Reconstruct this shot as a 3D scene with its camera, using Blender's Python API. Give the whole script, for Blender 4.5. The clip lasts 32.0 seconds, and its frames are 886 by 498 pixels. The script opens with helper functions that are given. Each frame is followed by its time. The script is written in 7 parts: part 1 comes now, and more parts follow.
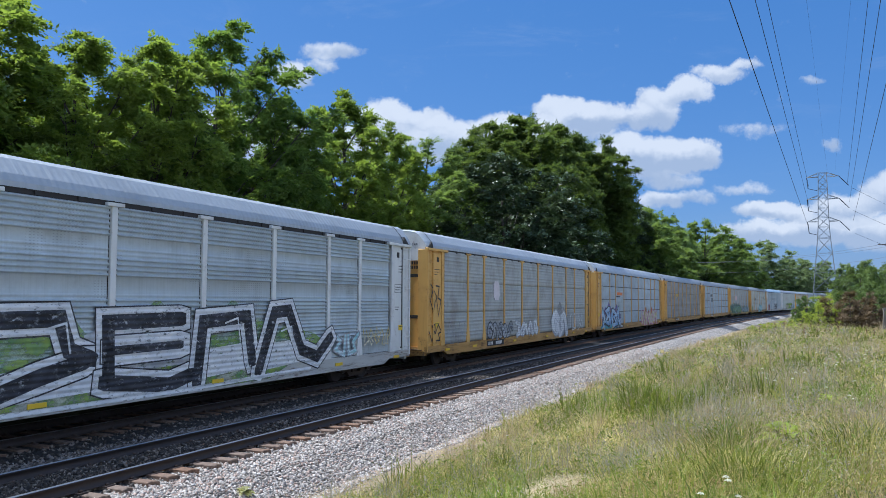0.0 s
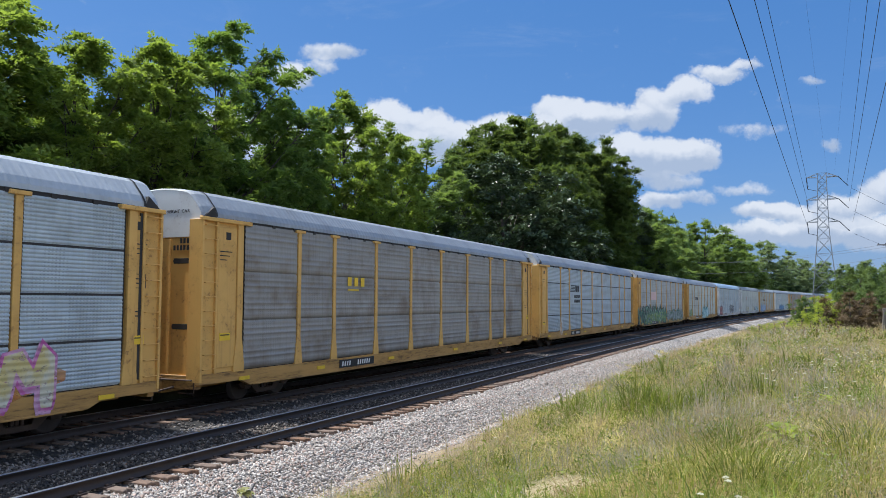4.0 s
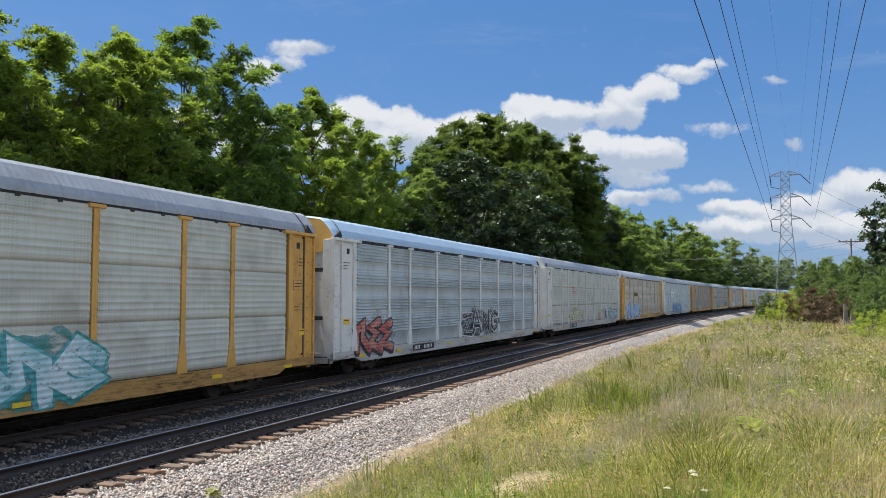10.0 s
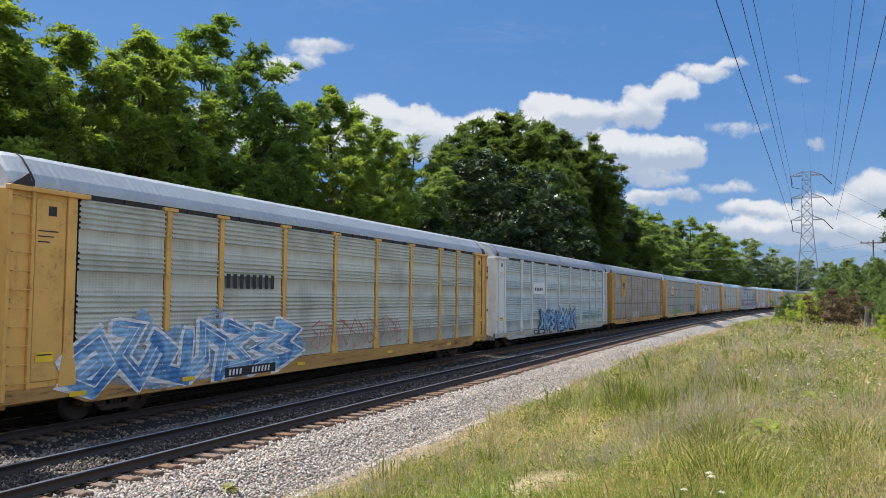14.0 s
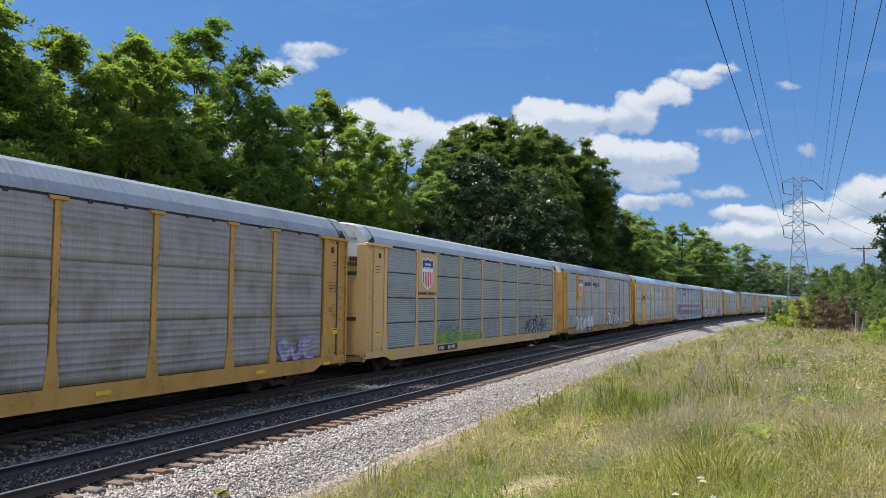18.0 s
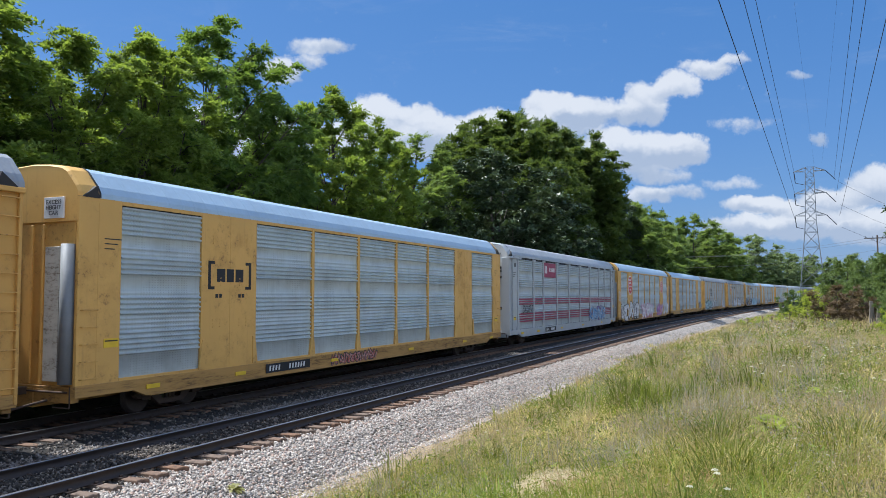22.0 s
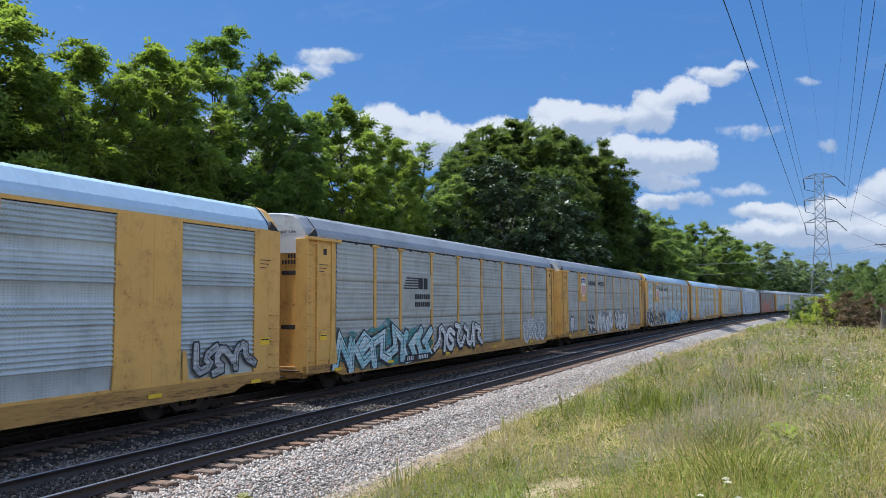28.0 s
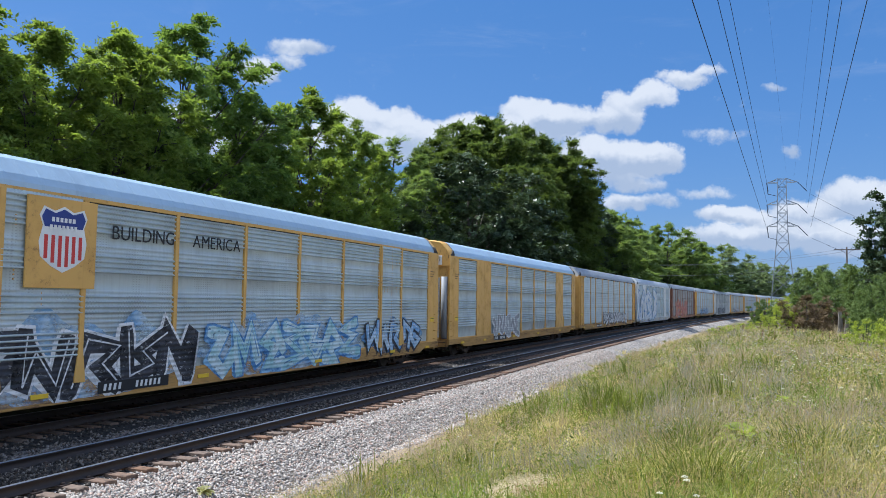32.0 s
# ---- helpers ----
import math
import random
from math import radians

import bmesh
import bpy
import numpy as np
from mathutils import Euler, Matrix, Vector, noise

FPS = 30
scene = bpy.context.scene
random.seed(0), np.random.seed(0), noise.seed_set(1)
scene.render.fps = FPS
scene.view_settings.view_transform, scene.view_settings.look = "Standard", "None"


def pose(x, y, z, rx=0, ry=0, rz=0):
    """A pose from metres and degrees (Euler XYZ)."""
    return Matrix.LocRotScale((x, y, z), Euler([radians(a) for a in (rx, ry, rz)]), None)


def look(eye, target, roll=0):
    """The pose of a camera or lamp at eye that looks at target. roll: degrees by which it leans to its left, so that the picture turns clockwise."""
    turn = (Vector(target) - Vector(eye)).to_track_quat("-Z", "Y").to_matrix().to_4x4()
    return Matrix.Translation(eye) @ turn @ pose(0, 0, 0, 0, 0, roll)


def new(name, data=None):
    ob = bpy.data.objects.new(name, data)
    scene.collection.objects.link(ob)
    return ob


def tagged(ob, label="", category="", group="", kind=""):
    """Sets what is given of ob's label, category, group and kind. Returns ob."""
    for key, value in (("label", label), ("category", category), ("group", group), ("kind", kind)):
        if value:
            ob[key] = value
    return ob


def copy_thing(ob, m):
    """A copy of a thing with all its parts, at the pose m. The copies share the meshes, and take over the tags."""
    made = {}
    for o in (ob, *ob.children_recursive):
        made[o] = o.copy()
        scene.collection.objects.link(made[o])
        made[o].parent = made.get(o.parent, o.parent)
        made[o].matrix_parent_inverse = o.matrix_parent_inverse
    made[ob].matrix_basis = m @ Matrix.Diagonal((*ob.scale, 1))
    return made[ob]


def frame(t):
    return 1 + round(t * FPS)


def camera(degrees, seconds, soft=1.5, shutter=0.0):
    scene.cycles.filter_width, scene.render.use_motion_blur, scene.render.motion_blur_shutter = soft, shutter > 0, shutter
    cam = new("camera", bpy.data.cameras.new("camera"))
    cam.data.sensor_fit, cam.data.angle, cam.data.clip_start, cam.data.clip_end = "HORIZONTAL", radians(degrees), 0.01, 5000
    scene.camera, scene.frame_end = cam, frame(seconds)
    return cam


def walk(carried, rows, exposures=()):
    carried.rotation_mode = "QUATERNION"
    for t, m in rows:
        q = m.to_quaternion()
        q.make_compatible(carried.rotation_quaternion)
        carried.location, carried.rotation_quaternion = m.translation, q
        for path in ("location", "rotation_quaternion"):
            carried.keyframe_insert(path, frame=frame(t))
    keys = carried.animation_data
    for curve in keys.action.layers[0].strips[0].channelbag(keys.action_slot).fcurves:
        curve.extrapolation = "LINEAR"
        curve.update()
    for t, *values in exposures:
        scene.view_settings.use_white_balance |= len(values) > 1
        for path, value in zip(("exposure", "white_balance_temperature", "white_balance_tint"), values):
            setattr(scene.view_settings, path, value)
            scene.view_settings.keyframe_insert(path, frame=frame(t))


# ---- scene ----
cam = camera(58.40, 32.0, soft=0.45, shutter=0.0)
EYE_Z = 2.83

# seconds, turn to the left, tilt up and lean, in degrees: a camera on one spot that pans a little
TURNS = [
    (0, 1.78, 3.67, 0.24), (0.5, 1.83, 3.73, 0.21), (1, 1.84, 3.81, 0.22), (1.5, 1.93, 3.91, 0.23), (2, 2.07, 3.95, 0.22),
    (2.5, 2.11, 3.96, 0.21), (3, 2.02, 3.91, 0.29), (3.5, 1.80, 3.75, 0.37), (5.5, 1.90, 3.68, -0.32), (6, 1.95, 3.60, 0.07),
    (6.5, 1.62, 3.46, 0.55), (7, 1.20, 3.32, 0.65), (7.5, 0.89, 3.15, 0.62), (8, 0.66, 3.02, 0.48), (8.5, 0.35, 3.05, 0.30),
    (9, 0.00, 3.28, 0.10), (9.5, -0.30, 3.47, 0.05), (10, -0.46, 3.54, -0.04), (10.5, -0.28, 3.57, -0.03), (11, 0.09, 3.54, 0.06),
    (11.5, 0.48, 3.47, 0.06), (12, 0.78, 3.42, -0.02), (12.5, 0.90, 3.32, -0.07), (13, 0.86, 3.27, -0.05), (13.5, 0.78, 3.32, 0.15),
    (14, 0.79, 3.42, 0.44), (14.5, 0.75, 3.46, 0.69), (16.5, 0.35, 3.74, 0.46), (17, 0.31, 3.68, 0.41), (17.5, 0.23, 3.66, 0.47),
    (18, 0.26, 3.74, 0.59), (18.5, 0.32, 3.86, 0.66), (19, 0.32, 3.81, 0.52), (19.5, 0.35, 3.55, 0.24), (20, 0.38, 3.22, 0.06),
    (20.5, 0.42, 3.01, -0.01), (21, 0.55, 2.96, -0.05), (21.5, 0.75, 3.07, -0.11), (22, 1.02, 3.36, -0.08), (22.5, 1.26, 3.59, 0.13),
    (23, 1.44, 3.65, 0.10), (23.5, 1.63, 3.57, -0.04), (24, 1.69, 3.46, 0.03), (24.5, 1.32, 3.35, 0.10), (25, 0.70, 3.38, 0.12),
    (25.5, 0.47, 3.57, 0.03), (27.5, 1.61, 3.83, -0.16), (28, 1.62, 3.96, -0.27), (28.5, 1.53, 4.06, -0.26), (29, 1.51, 4.04, -0.14),
    (29.5, 1.48, 3.94, 0.16), (30, 1.26, 3.95, 0.45), (30.5, 0.94, 4.06, 0.78), (31, 0.49, 4.09, 0.98), (31.5, -0.10, 3.94, 0.96),
    (32, -0.71, 3.66, 0.86),
]
walk(cam, [(t, pose(0, 0, EYE_Z, 90 + tilt, 0, turn) @ pose(0, 0, 0, 0, 0, lean)) for t, turn, tilt, lean in TURNS],
     exposures=[(0, 0.50, 5480, 10), (1.2, 0.54, 5600, 10), (3.5, 0.53, 5800, 10), (6, 0.60, 6150, 10), (8, 0.59, 6330, 10), (11, 0.58, 6330, 10), (14.5, 0.57, 6250, 10), (19, 0.55, 6000, 10), (25, 0.53, 5780, 10), (28, 0.51, 5740, 10), (32, 0.57, 5720, 10)])

# ---- world and sun ----
SUN_DIR = Vector((-0.52, 0.155, 0.88)).normalized()      # from the place towards the sun


class Nodes:
    """A short way to write node trees."""

    def __init__(self, tree):
        self.tree = tree
        tree.nodes.clear()

    def add(self, kind, ins=None):
        nd = self.tree.nodes.new(kind)
        for k, v in (ins or {}).items():
            if isinstance(v, bpy.types.NodeSocket):
                self.tree.links.new(v, nd.inputs[k])
            else:
                nd.inputs[k].default_value = v
        return nd

    def math(self, op, a, b=0.0, clamp=False):
        nd = self.add("ShaderNodeMath", {0: a, 1: b})
        nd.operation, nd.use_clamp = op, clamp
        return nd.outputs[0]

    def noise(self, vec, scale, detail=4.0, rough=0.55, dist=0.0):
        return self.add("ShaderNodeTexNoise", {"Vector": vec, "Scale": scale, "Detail": detail, "Roughness": rough, "Distortion": dist}).outputs["Fac"]

    def mapping(self, vec, scale=(1, 1, 1), loc=(0, 0, 0)):
        return self.add("ShaderNodeMapping", {"Vector": vec, "Scale": scale, "Location": loc}).outputs[0]

    def ramp(self, fac, lo, hi):
        nd = self.add("ShaderNodeMapRange", {"Value": fac, "From Min": lo, "From Max": hi})
        nd.interpolation_type = "SMOOTHSTEP"
        return nd.outputs[0]

    def mix(self, fac, a, b, mode="MIX"):
        nd = self.add("ShaderNodeMix")
        nd.data_type, nd.blend_type = "RGBA", mode
        for i, v in ((0, fac), (6, a), (7, b)):
            if isinstance(v, bpy.types.NodeSocket):
                self.tree.links.new(v, nd.inputs[i])
            else:
                nd.inputs[i].default_value = v if i == 0 else (*v[:3], 1.0)
        return nd.outputs[2]

    def bump(self, height, strength, distance):
        return self.add("ShaderNodeBump", {"Height": height, "Strength": strength, "Distance": distance}).outputs[0]


# clouds: direction as (x / y, z / y), half width, half height, weight
CLOUDS = [(-0.224, 0.291, 0.028, 0.018, 1.0), (-0.177, 0.320, 0.040, 0.012, 0.7), (-0.186, 0.303, 0.018, 0.012, 0.6), (-0.104, 0.231, 0.034, 0.027, 1.2),
          (-0.060, 0.218, 0.050, 0.023, 1.2), (-0.018, 0.208, 0.050, 0.021, 1.2), (0.060, 0.212, 0.070, 0.022, 1.2), (0.119, 0.238, 0.036, 0.020, 1.2),
          (0.163, 0.235, 0.040, 0.017, 1.1), (0.213, 0.231, 0.030, 0.016, 0.9), (0.242, 0.246, 0.030, 0.026, 1.2), (0.275, 0.268, 0.030, 0.018, 1.0),
          (0.319, 0.289, 0.036, 0.012, 0.8), (0.352, 0.298, 0.022, 0.008, 0.6), (0.200, 0.193, 0.040, 0.020, 1.0), (0.235, 0.181, 0.055, 0.026, 1.3),
          (0.285, 0.184, 0.035, 0.018, 1.1), (0.250, 0.153, 0.042, 0.012, 0.7), (0.245, 0.127, 0.030, 0.011, 0.85), (0.285, 0.130, 0.030, 0.010, 0.6),
          (0.345, 0.141, 0.036, 0.009, 0.5), (0.380, 0.112, 0.040, 0.013, 1.1), (0.412, 0.108, 0.030, 0.012, 1.0), (0.360, 0.086, 0.050, 0.014, 1.0),
          (0.430, 0.088, 0.060, 0.020, 1.1), (0.477, 0.114, 0.042, 0.020, 1.1), (0.542, 0.134, 0.050, 0.026, 1.2), (0.520, 0.085, 0.070, 0.020, 1.1),
          (0.452, 0.194, 0.013, 0.008, 0.5), (0.438, 0.280, 0.016, 0.006, 0.4),
          (-0.045, 0.190, 0.060, 0.022, 0.9), (-0.095, 0.196, 0.045, 0.022, 0.9), (-0.150, 0.200, 0.040, 0.022, 0.9), (0.02, 0.190, 0.06, 0.02, 0.8), (0.09, 0.200, 0.05, 0.02, 0.8), (0.142, 0.222, 0.05, 0.022, 1.0), (0.70, 0.10, 0.12, 0.04, 1.2), (-0.5, 0.12, 0.2, 0.05, 1.2), (0.36, 0.215, 0.035, 0.010, 0.4), (-0.30, 0.19, 0.10, 0.05, 1.2)]

world = bpy.data.worlds.new("world")
scene.world = world
world.use_nodes = True
n = Nodes(world.node_tree)
sky = n.add("ShaderNodeTexSky")
sky.sky_type, sky.sun_disc, sky.sun_elevation, sky.sun_rotation = "NISHITA", False, math.asin(SUN_DIR.z), math.atan2(SUN_DIR.x, SUN_DIR.y)
sky.air_density, sky.dust_density, sky.ozone_density, sky.altitude = 1.1, 0.6, 1.6, 250
way = n.add("ShaderNodeTexCoord").outputs["Generated"]
sep = n.add("ShaderNodeSeparateXYZ", {0: way})
front = n.math("MAXIMUM", sep.outputs[1], 0.05)
cu, cv = n.math("DIVIDE", sep.outputs[0], front), n.math("DIVIDE", sep.outputs[2], front)
wob = n.add("ShaderNodeTexNoise", {"Vector": way, "Scale": 24.0, "Detail": 8.0, "Roughness": 0.64})
wsep = n.add("ShaderNodeSeparateColor", {0: wob.outputs["Color"]})
cu2 = n.math("ADD", cu, n.math("MULTIPLY", n.math("SUBTRACT", wsep.outputs[0], 0.5), 0.05))
cv2 = n.math("ADD", cv, n.math("MULTIPLY", n.math("SUBTRACT", wsep.outputs[1], 0.5), 0.035))
dens, lift = None, None
for bu, bv, ru, rv, wt in CLOUDS:
    du = n.math("DIVIDE", n.math("SUBTRACT", cu2, bu), ru * 1.32)
    dv = n.math("DIVIDE", n.math("SUBTRACT", cv2, bv), rv * 1.28)
    one = n.math("MULTIPLY", n.math("SUBTRACT", 1.0, n.math("ADD", n.math("MULTIPLY", du, du), n.math("MULTIPLY", dv, dv))), wt)
    one = n.math("MAXIMUM", one, 0.0)
    up = n.math("MULTIPLY", one, dv)
    dens = one if dens is None else n.math("MAXIMUM", dens, one)
    lift = up if lift is None else n.math("ADD", lift, up)
puff = n.noise(way, 60.0, 8.0, 0.62)
soft = n.noise(way, 9.0, 5.0, 0.6)
body = n.math("ADD", dens, n.math("MULTIPLY", n.math("SUBTRACT", puff, 0.5), 0.9))
fac_front = n.ramp(body, 0.10, 0.66)
high = n.ramp(n.noise(n.mapping(way, (3.0, 3.0, 9.0)), 1.6, 7.0, 0.6), 0.42, 0.60)     # unseen clouds beside and behind, added as fill light
behind = n.ramp(sep.outputs[1], 0.45, 0.2)
wisp = n.ramp(n.noise(n.mapping(way, (2.2, 2.2, 9.0)), 2.4, 8.0, 0.66, 0.6), 0.52, 0.86)      # thin high streaks
fac = n.math("MAXIMUM", n.math("MAXIMUM", fac_front, n.math("MULTIPLY", wisp, 0.16)), n.math("MULTIPLY", high, behind))
fac = n.math("MULTIPLY", fac, n.ramp(sep.outputs[2], -0.01, 0.03))
shade = n.ramp(n.math("ADD", n.math("MULTIPLY", lift, 0.9), n.math("MULTIPLY", n.math("SUBTRACT", soft, 0.5), 1.6)), -0.35, 0.35)
cloud_col = n.mix(shade, (0.55, 0.63, 0.76), (1.0, 1.0, 1.0))
sky_bg = n.add("ShaderNodeBackground", {"Color": n.mix(0.55, sky.outputs[0], (0.27, 1.90, 5.52)), "Strength": 0.076})
# the unseen clouds are brightened to lift the train's shaded side
cl_bg = n.add("ShaderNodeBackground", {"Color": cloud_col, "Strength": n.math("ADD", 0.57, n.math("MULTIPLY", behind, 0.65))})
both = n.add("ShaderNodeMixShader", {0: n.math("MULTIPLY", fac, 0.93), 1: sky_bg.outputs[0], 2: cl_bg.outputs[0]})
n.add("ShaderNodeOutputWorld", {0: both.outputs[0]})

sun = new("sun", bpy.data.lights.new("sun", "SUN"))
sun.data.energy, sun.data.angle, sun.data.color = 5.0, radians(0.6), (1.0, 0.95, 0.86)
sun.matrix_world = look(tuple(SUN_DIR * 60), (0, 0, 0))


# ---- materials ----
def material(name, build):
    m = bpy.data.materials.new(name)
    m.use_nodes = True
    nn = Nodes(m.node_tree)
    surf = build(nn)
    nn.add("ShaderNodeOutputMaterial", {"Surface": surf})
    return m


def coords(nn):
    """Object coordinates, shifted by a random amount from thing to thing."""
    co = nn.add("ShaderNodeTexCoord").outputs["Object"]
    rnd = nn.add("ShaderNodeObjectInfo").outputs["Random"]
    off = nn.add("ShaderNodeCombineXYZ", {0: nn.math("MULTIPLY", rnd, 37.0), 1: nn.math("MULTIPLY", rnd, 11.0), 2: 0.0}).outputs[0]
    return nn.add("ShaderNodeVectorMath", {0: co, 1: off}).outputs[0], rnd, co


def bsdf(nn, color, rough=0.6, metal=0.0, normal=None, spec=0.4):
    ins = {"Base Color": color if isinstance(color, bpy.types.NodeSocket) else (*color, 1.0), "Roughness": rough, "Metallic": metal, "Specular IOR Level": spec}
    if normal is not None:
        ins["Normal"] = normal
    return nn.add("ShaderNodeBsdfPrincipled", ins).outputs[0]


def paint(name, color, grime=0.5, rust=(0.16, 0.075, 0.035), rough=0.55, spread=0.0, smear=False):
    """Weathered railway paint: rust blooms, run-down streaks, dust along the foot."""
    def build(nn):
        vec, rnd, co = coords(nn)
        if smear:
            vec = nn.mapping(vec, (0.28, 1.0, 2.4))
        blotch = nn.ramp(nn.noise(vec, 1.3, 6.0, 0.65), 0.50 - spread, 0.78 - spread)
        streak = nn.ramp(nn.noise(nn.mapping(vec, (7.0, 7.0, 0.35)), 1.0, 5.0, 0.6), 0.58, 0.84)
        fleck = nn.ramp(nn.noise(vec, 9.0, 6.0, 0.72), 0.58 - spread, 0.70 - spread * 0.5)
        tone = nn.mix(nn.noise(vec, 0.6, 3.0), tuple(c * 0.82 for c in color), tuple(min(1, c * 1.12) for c in color))
        c1 = nn.mix(nn.math("MULTIPLY", streak, 0.5 * grime), tone, tuple(0.30 * c + 0.7 * r for c, r in zip(color, rust)))
        c2 = nn.mix(nn.math("MULTIPLY", blotch, 0.45 * grime), c1, tuple(0.5 * c + 0.5 * r for c, r in zip(color, rust)))
        c3 = nn.mix(nn.math("MULTIPLY", nn.math("MULTIPLY", fleck, blotch), grime), c2, rust)
        nrm = nn.bump(nn.noise(vec, 22.0, 3.0), 0.12, 0.01)
        return bsdf(nn, c3, nn.add("ShaderNodeMapRange", {"Value": blotch, "To Min": rough, "To Max": 0.85}).outputs[0], 0.0, nrm)
    return material(name, build)


def steel(name, color, dirt, dirt_col=(0.10, 0.085, 0.07), holes=True, metal=0.35, gloss=0.42, flutes=0.0):
    """Galvanised side sheet: zinc mottling, vertical run-off, rows of small punched holes."""
    def build(nn):
        vec, rnd, co = coords(nn)
        mott = nn.noise(vec, 5.0, 6.0, 0.7)
        band = nn.noise(nn.mapping(vec, (0.25, 0.25, 2.2)), 1.0, 4.0, 0.6)
        runs = nn.ramp(nn.noise(nn.mapping(vec, (14.0, 14.0, 0.5)), 1.0, 5.0, 0.65), 0.42, 0.78)
        low = nn.ramp(nn.noise(vec, 0.8, 5.0, 0.65), 0.42, 0.75)
        base = nn.mix(mott, tuple(c * 0.80 for c in color), tuple(c * 1.16 for c in color))
        base = nn.mix(nn.math("MULTIPLY", band, 0.5), base, tuple(c * 1.25 for c in color))
        if holes:                     # courses of sheet that have weathered apart
            high = nn.add("ShaderNodeSeparateXYZ", {0: co}).outputs[2]
            wob = nn.math("MULTIPLY", nn.noise(vec, 0.5, 2.0), 0.35)
            course = nn.math("FLOOR", nn.math("ADD", nn.math("MULTIPLY", high, 3.6), wob))
            tint = nn.math("FRACT", nn.math("MULTIPLY", nn.math("SINE", nn.math("MULTIPLY", course, 12.9)), 43.7))
            base = nn.mix(nn.math("MULTIPLY", tint, 0.12 + 0.14 * dirt), base, tuple(0.62 * c + 0.1 * d for c, d in zip(color, dirt_col)))
        base = nn.mix(nn.math("MULTIPLY", rnd, 0.35), base, tuple(c * 0.7 for c in color))
        base = nn.mix(nn.math("MULTIPLY", runs, 0.38 * dirt), base, dirt_col)
        base = nn.mix(nn.math("MULTIPLY", low, 0.75 * dirt), base, dirt_col)
        if holes:
            s = nn.add("ShaderNodeSeparateXYZ", {0: co})
            fx = nn.math("SUBTRACT", nn.math("FRACT", nn.math("MULTIPLY", s.outputs[0], 11.0)), 0.5)
            fz = nn.math("SUBTRACT", nn.math("FRACT", nn.math("MULTIPLY", s.outputs[2], 17.0)), 0.5)
            dot = nn.math("LESS_THAN", nn.math("ADD", nn.math("MULTIPLY", fx, fx), nn.math("MULTIPLY", nn.math("MULTIPLY", fz, fz), 1.8)), 0.07)
            patch = nn.ramp(nn.noise(nn.mapping(vec, (1.2, 1.2, 1.0)), 1.1, 2.0), 0.50, 0.56)
            base = nn.mix(nn.math("MULTIPLY", nn.math("MULTIPLY", dot, patch), 0.24), base, (0.03, 0.03, 0.03))
        grain = nn.noise(vec, 30.0, 3.0)
        if flutes:                    # close upright flutes in the roof sheets
            wave = nn.math("SINE", nn.math("MULTIPLY", nn.add("ShaderNodeSeparateXYZ", {0: co}).outputs[0], flutes))
            grain = nn.math("ADD", nn.math("MULTIPLY", grain, 0.5), wave)
        nrm = nn.bump(grain, 0.10 if not flutes else 0.35, 0.01)
        return bsdf(nn, base, nn.add("ShaderNodeMapRange", {"Value": mott, "To Min": gloss, "To Max": gloss + 0.26}).outputs[0], metal, nrm, 0.15 if holes else 0.4)
    return material(name, build)


def leafy(name, dark, light, glow=0.35, patch=0.12, gloss=0.6, shine=1.25):
    """Leaves: every leaf has its own tint, and light shines through."""
    def build(nn):
        rnd = nn.add("ShaderNodeNewGeometry").outputs["Random Per Island"]
        pos = nn.add("ShaderNodeTexCoord").outputs["Object"]
        big = nn.ramp(nn.noise(pos, patch * 4, 3.0), 0.35, 0.65)
        col = nn.mix(nn.math("ADD", nn.math("MULTIPLY", rnd, 0.55), nn.math("MULTIPLY", big, 0.45)), dark, light)
        dif = bsdf(nn, col, gloss, 0.0, None, 0.18 if gloss > 0.5 else 0.3)
        tr = nn.add("ShaderNodeBsdfTranslucent", {"Color": nn.mix(0.55, col, (min(0.8, light[0] * shine), min(0.8, light[1] * shine), light[2] * shine * 0.4))}).outputs[0]
        return nn.add("ShaderNodeMixShader", {0: glow, 1: dif, 2: tr}).outputs[0]
    return material(name, build)


def rough_stuff(name, cols, scale, rough=0.9, bump=0.5, dist=0.03, fine=8.0):
    def build(nn):
        vec = nn.add("ShaderNodeTexCoord").outputs["Object"]
        a, b = nn.noise(vec, scale, 6.0, 0.65), nn.noise(vec, scale * fine, 5.0, 0.7)
        col = nn.mix(nn.ramp(a, 0.35, 0.65), cols[0], cols[1])
        col = nn.mix(nn.ramp(b, 0.45, 0.75), col, cols[2])
        return bsdf(nn, col, rough, 0.0, nn.bump(nn.math("ADD", a, b), bump, dist))
    return material(name, build)


def island_stuff(name, cols, rough=0.9, spec=0.3):
    """Stones, straws: one tint for each piece."""
    def build(nn):
        g = nn.add("ShaderNodeNewGeometry")
        vec = nn.add("ShaderNodeTexCoord").outputs["Object"]
        rnd = g.outputs["Random Per Island"]
        col = nn.mix(rnd, cols[0], cols[1])
        col = nn.mix(nn.math("GREATER_THAN", nn.math("FRACT", nn.math("MULTIPLY", rnd, 7.3)), 0.78), col, cols[2])
        col = nn.mix(nn.math("MULTIPLY", nn.noise(vec, 40.0, 3.0), 0.4), col, tuple(c * 0.6 for c in cols[0]))
        return bsdf(nn, col, rough, 0.0, None, spec)
    return material(name, build)


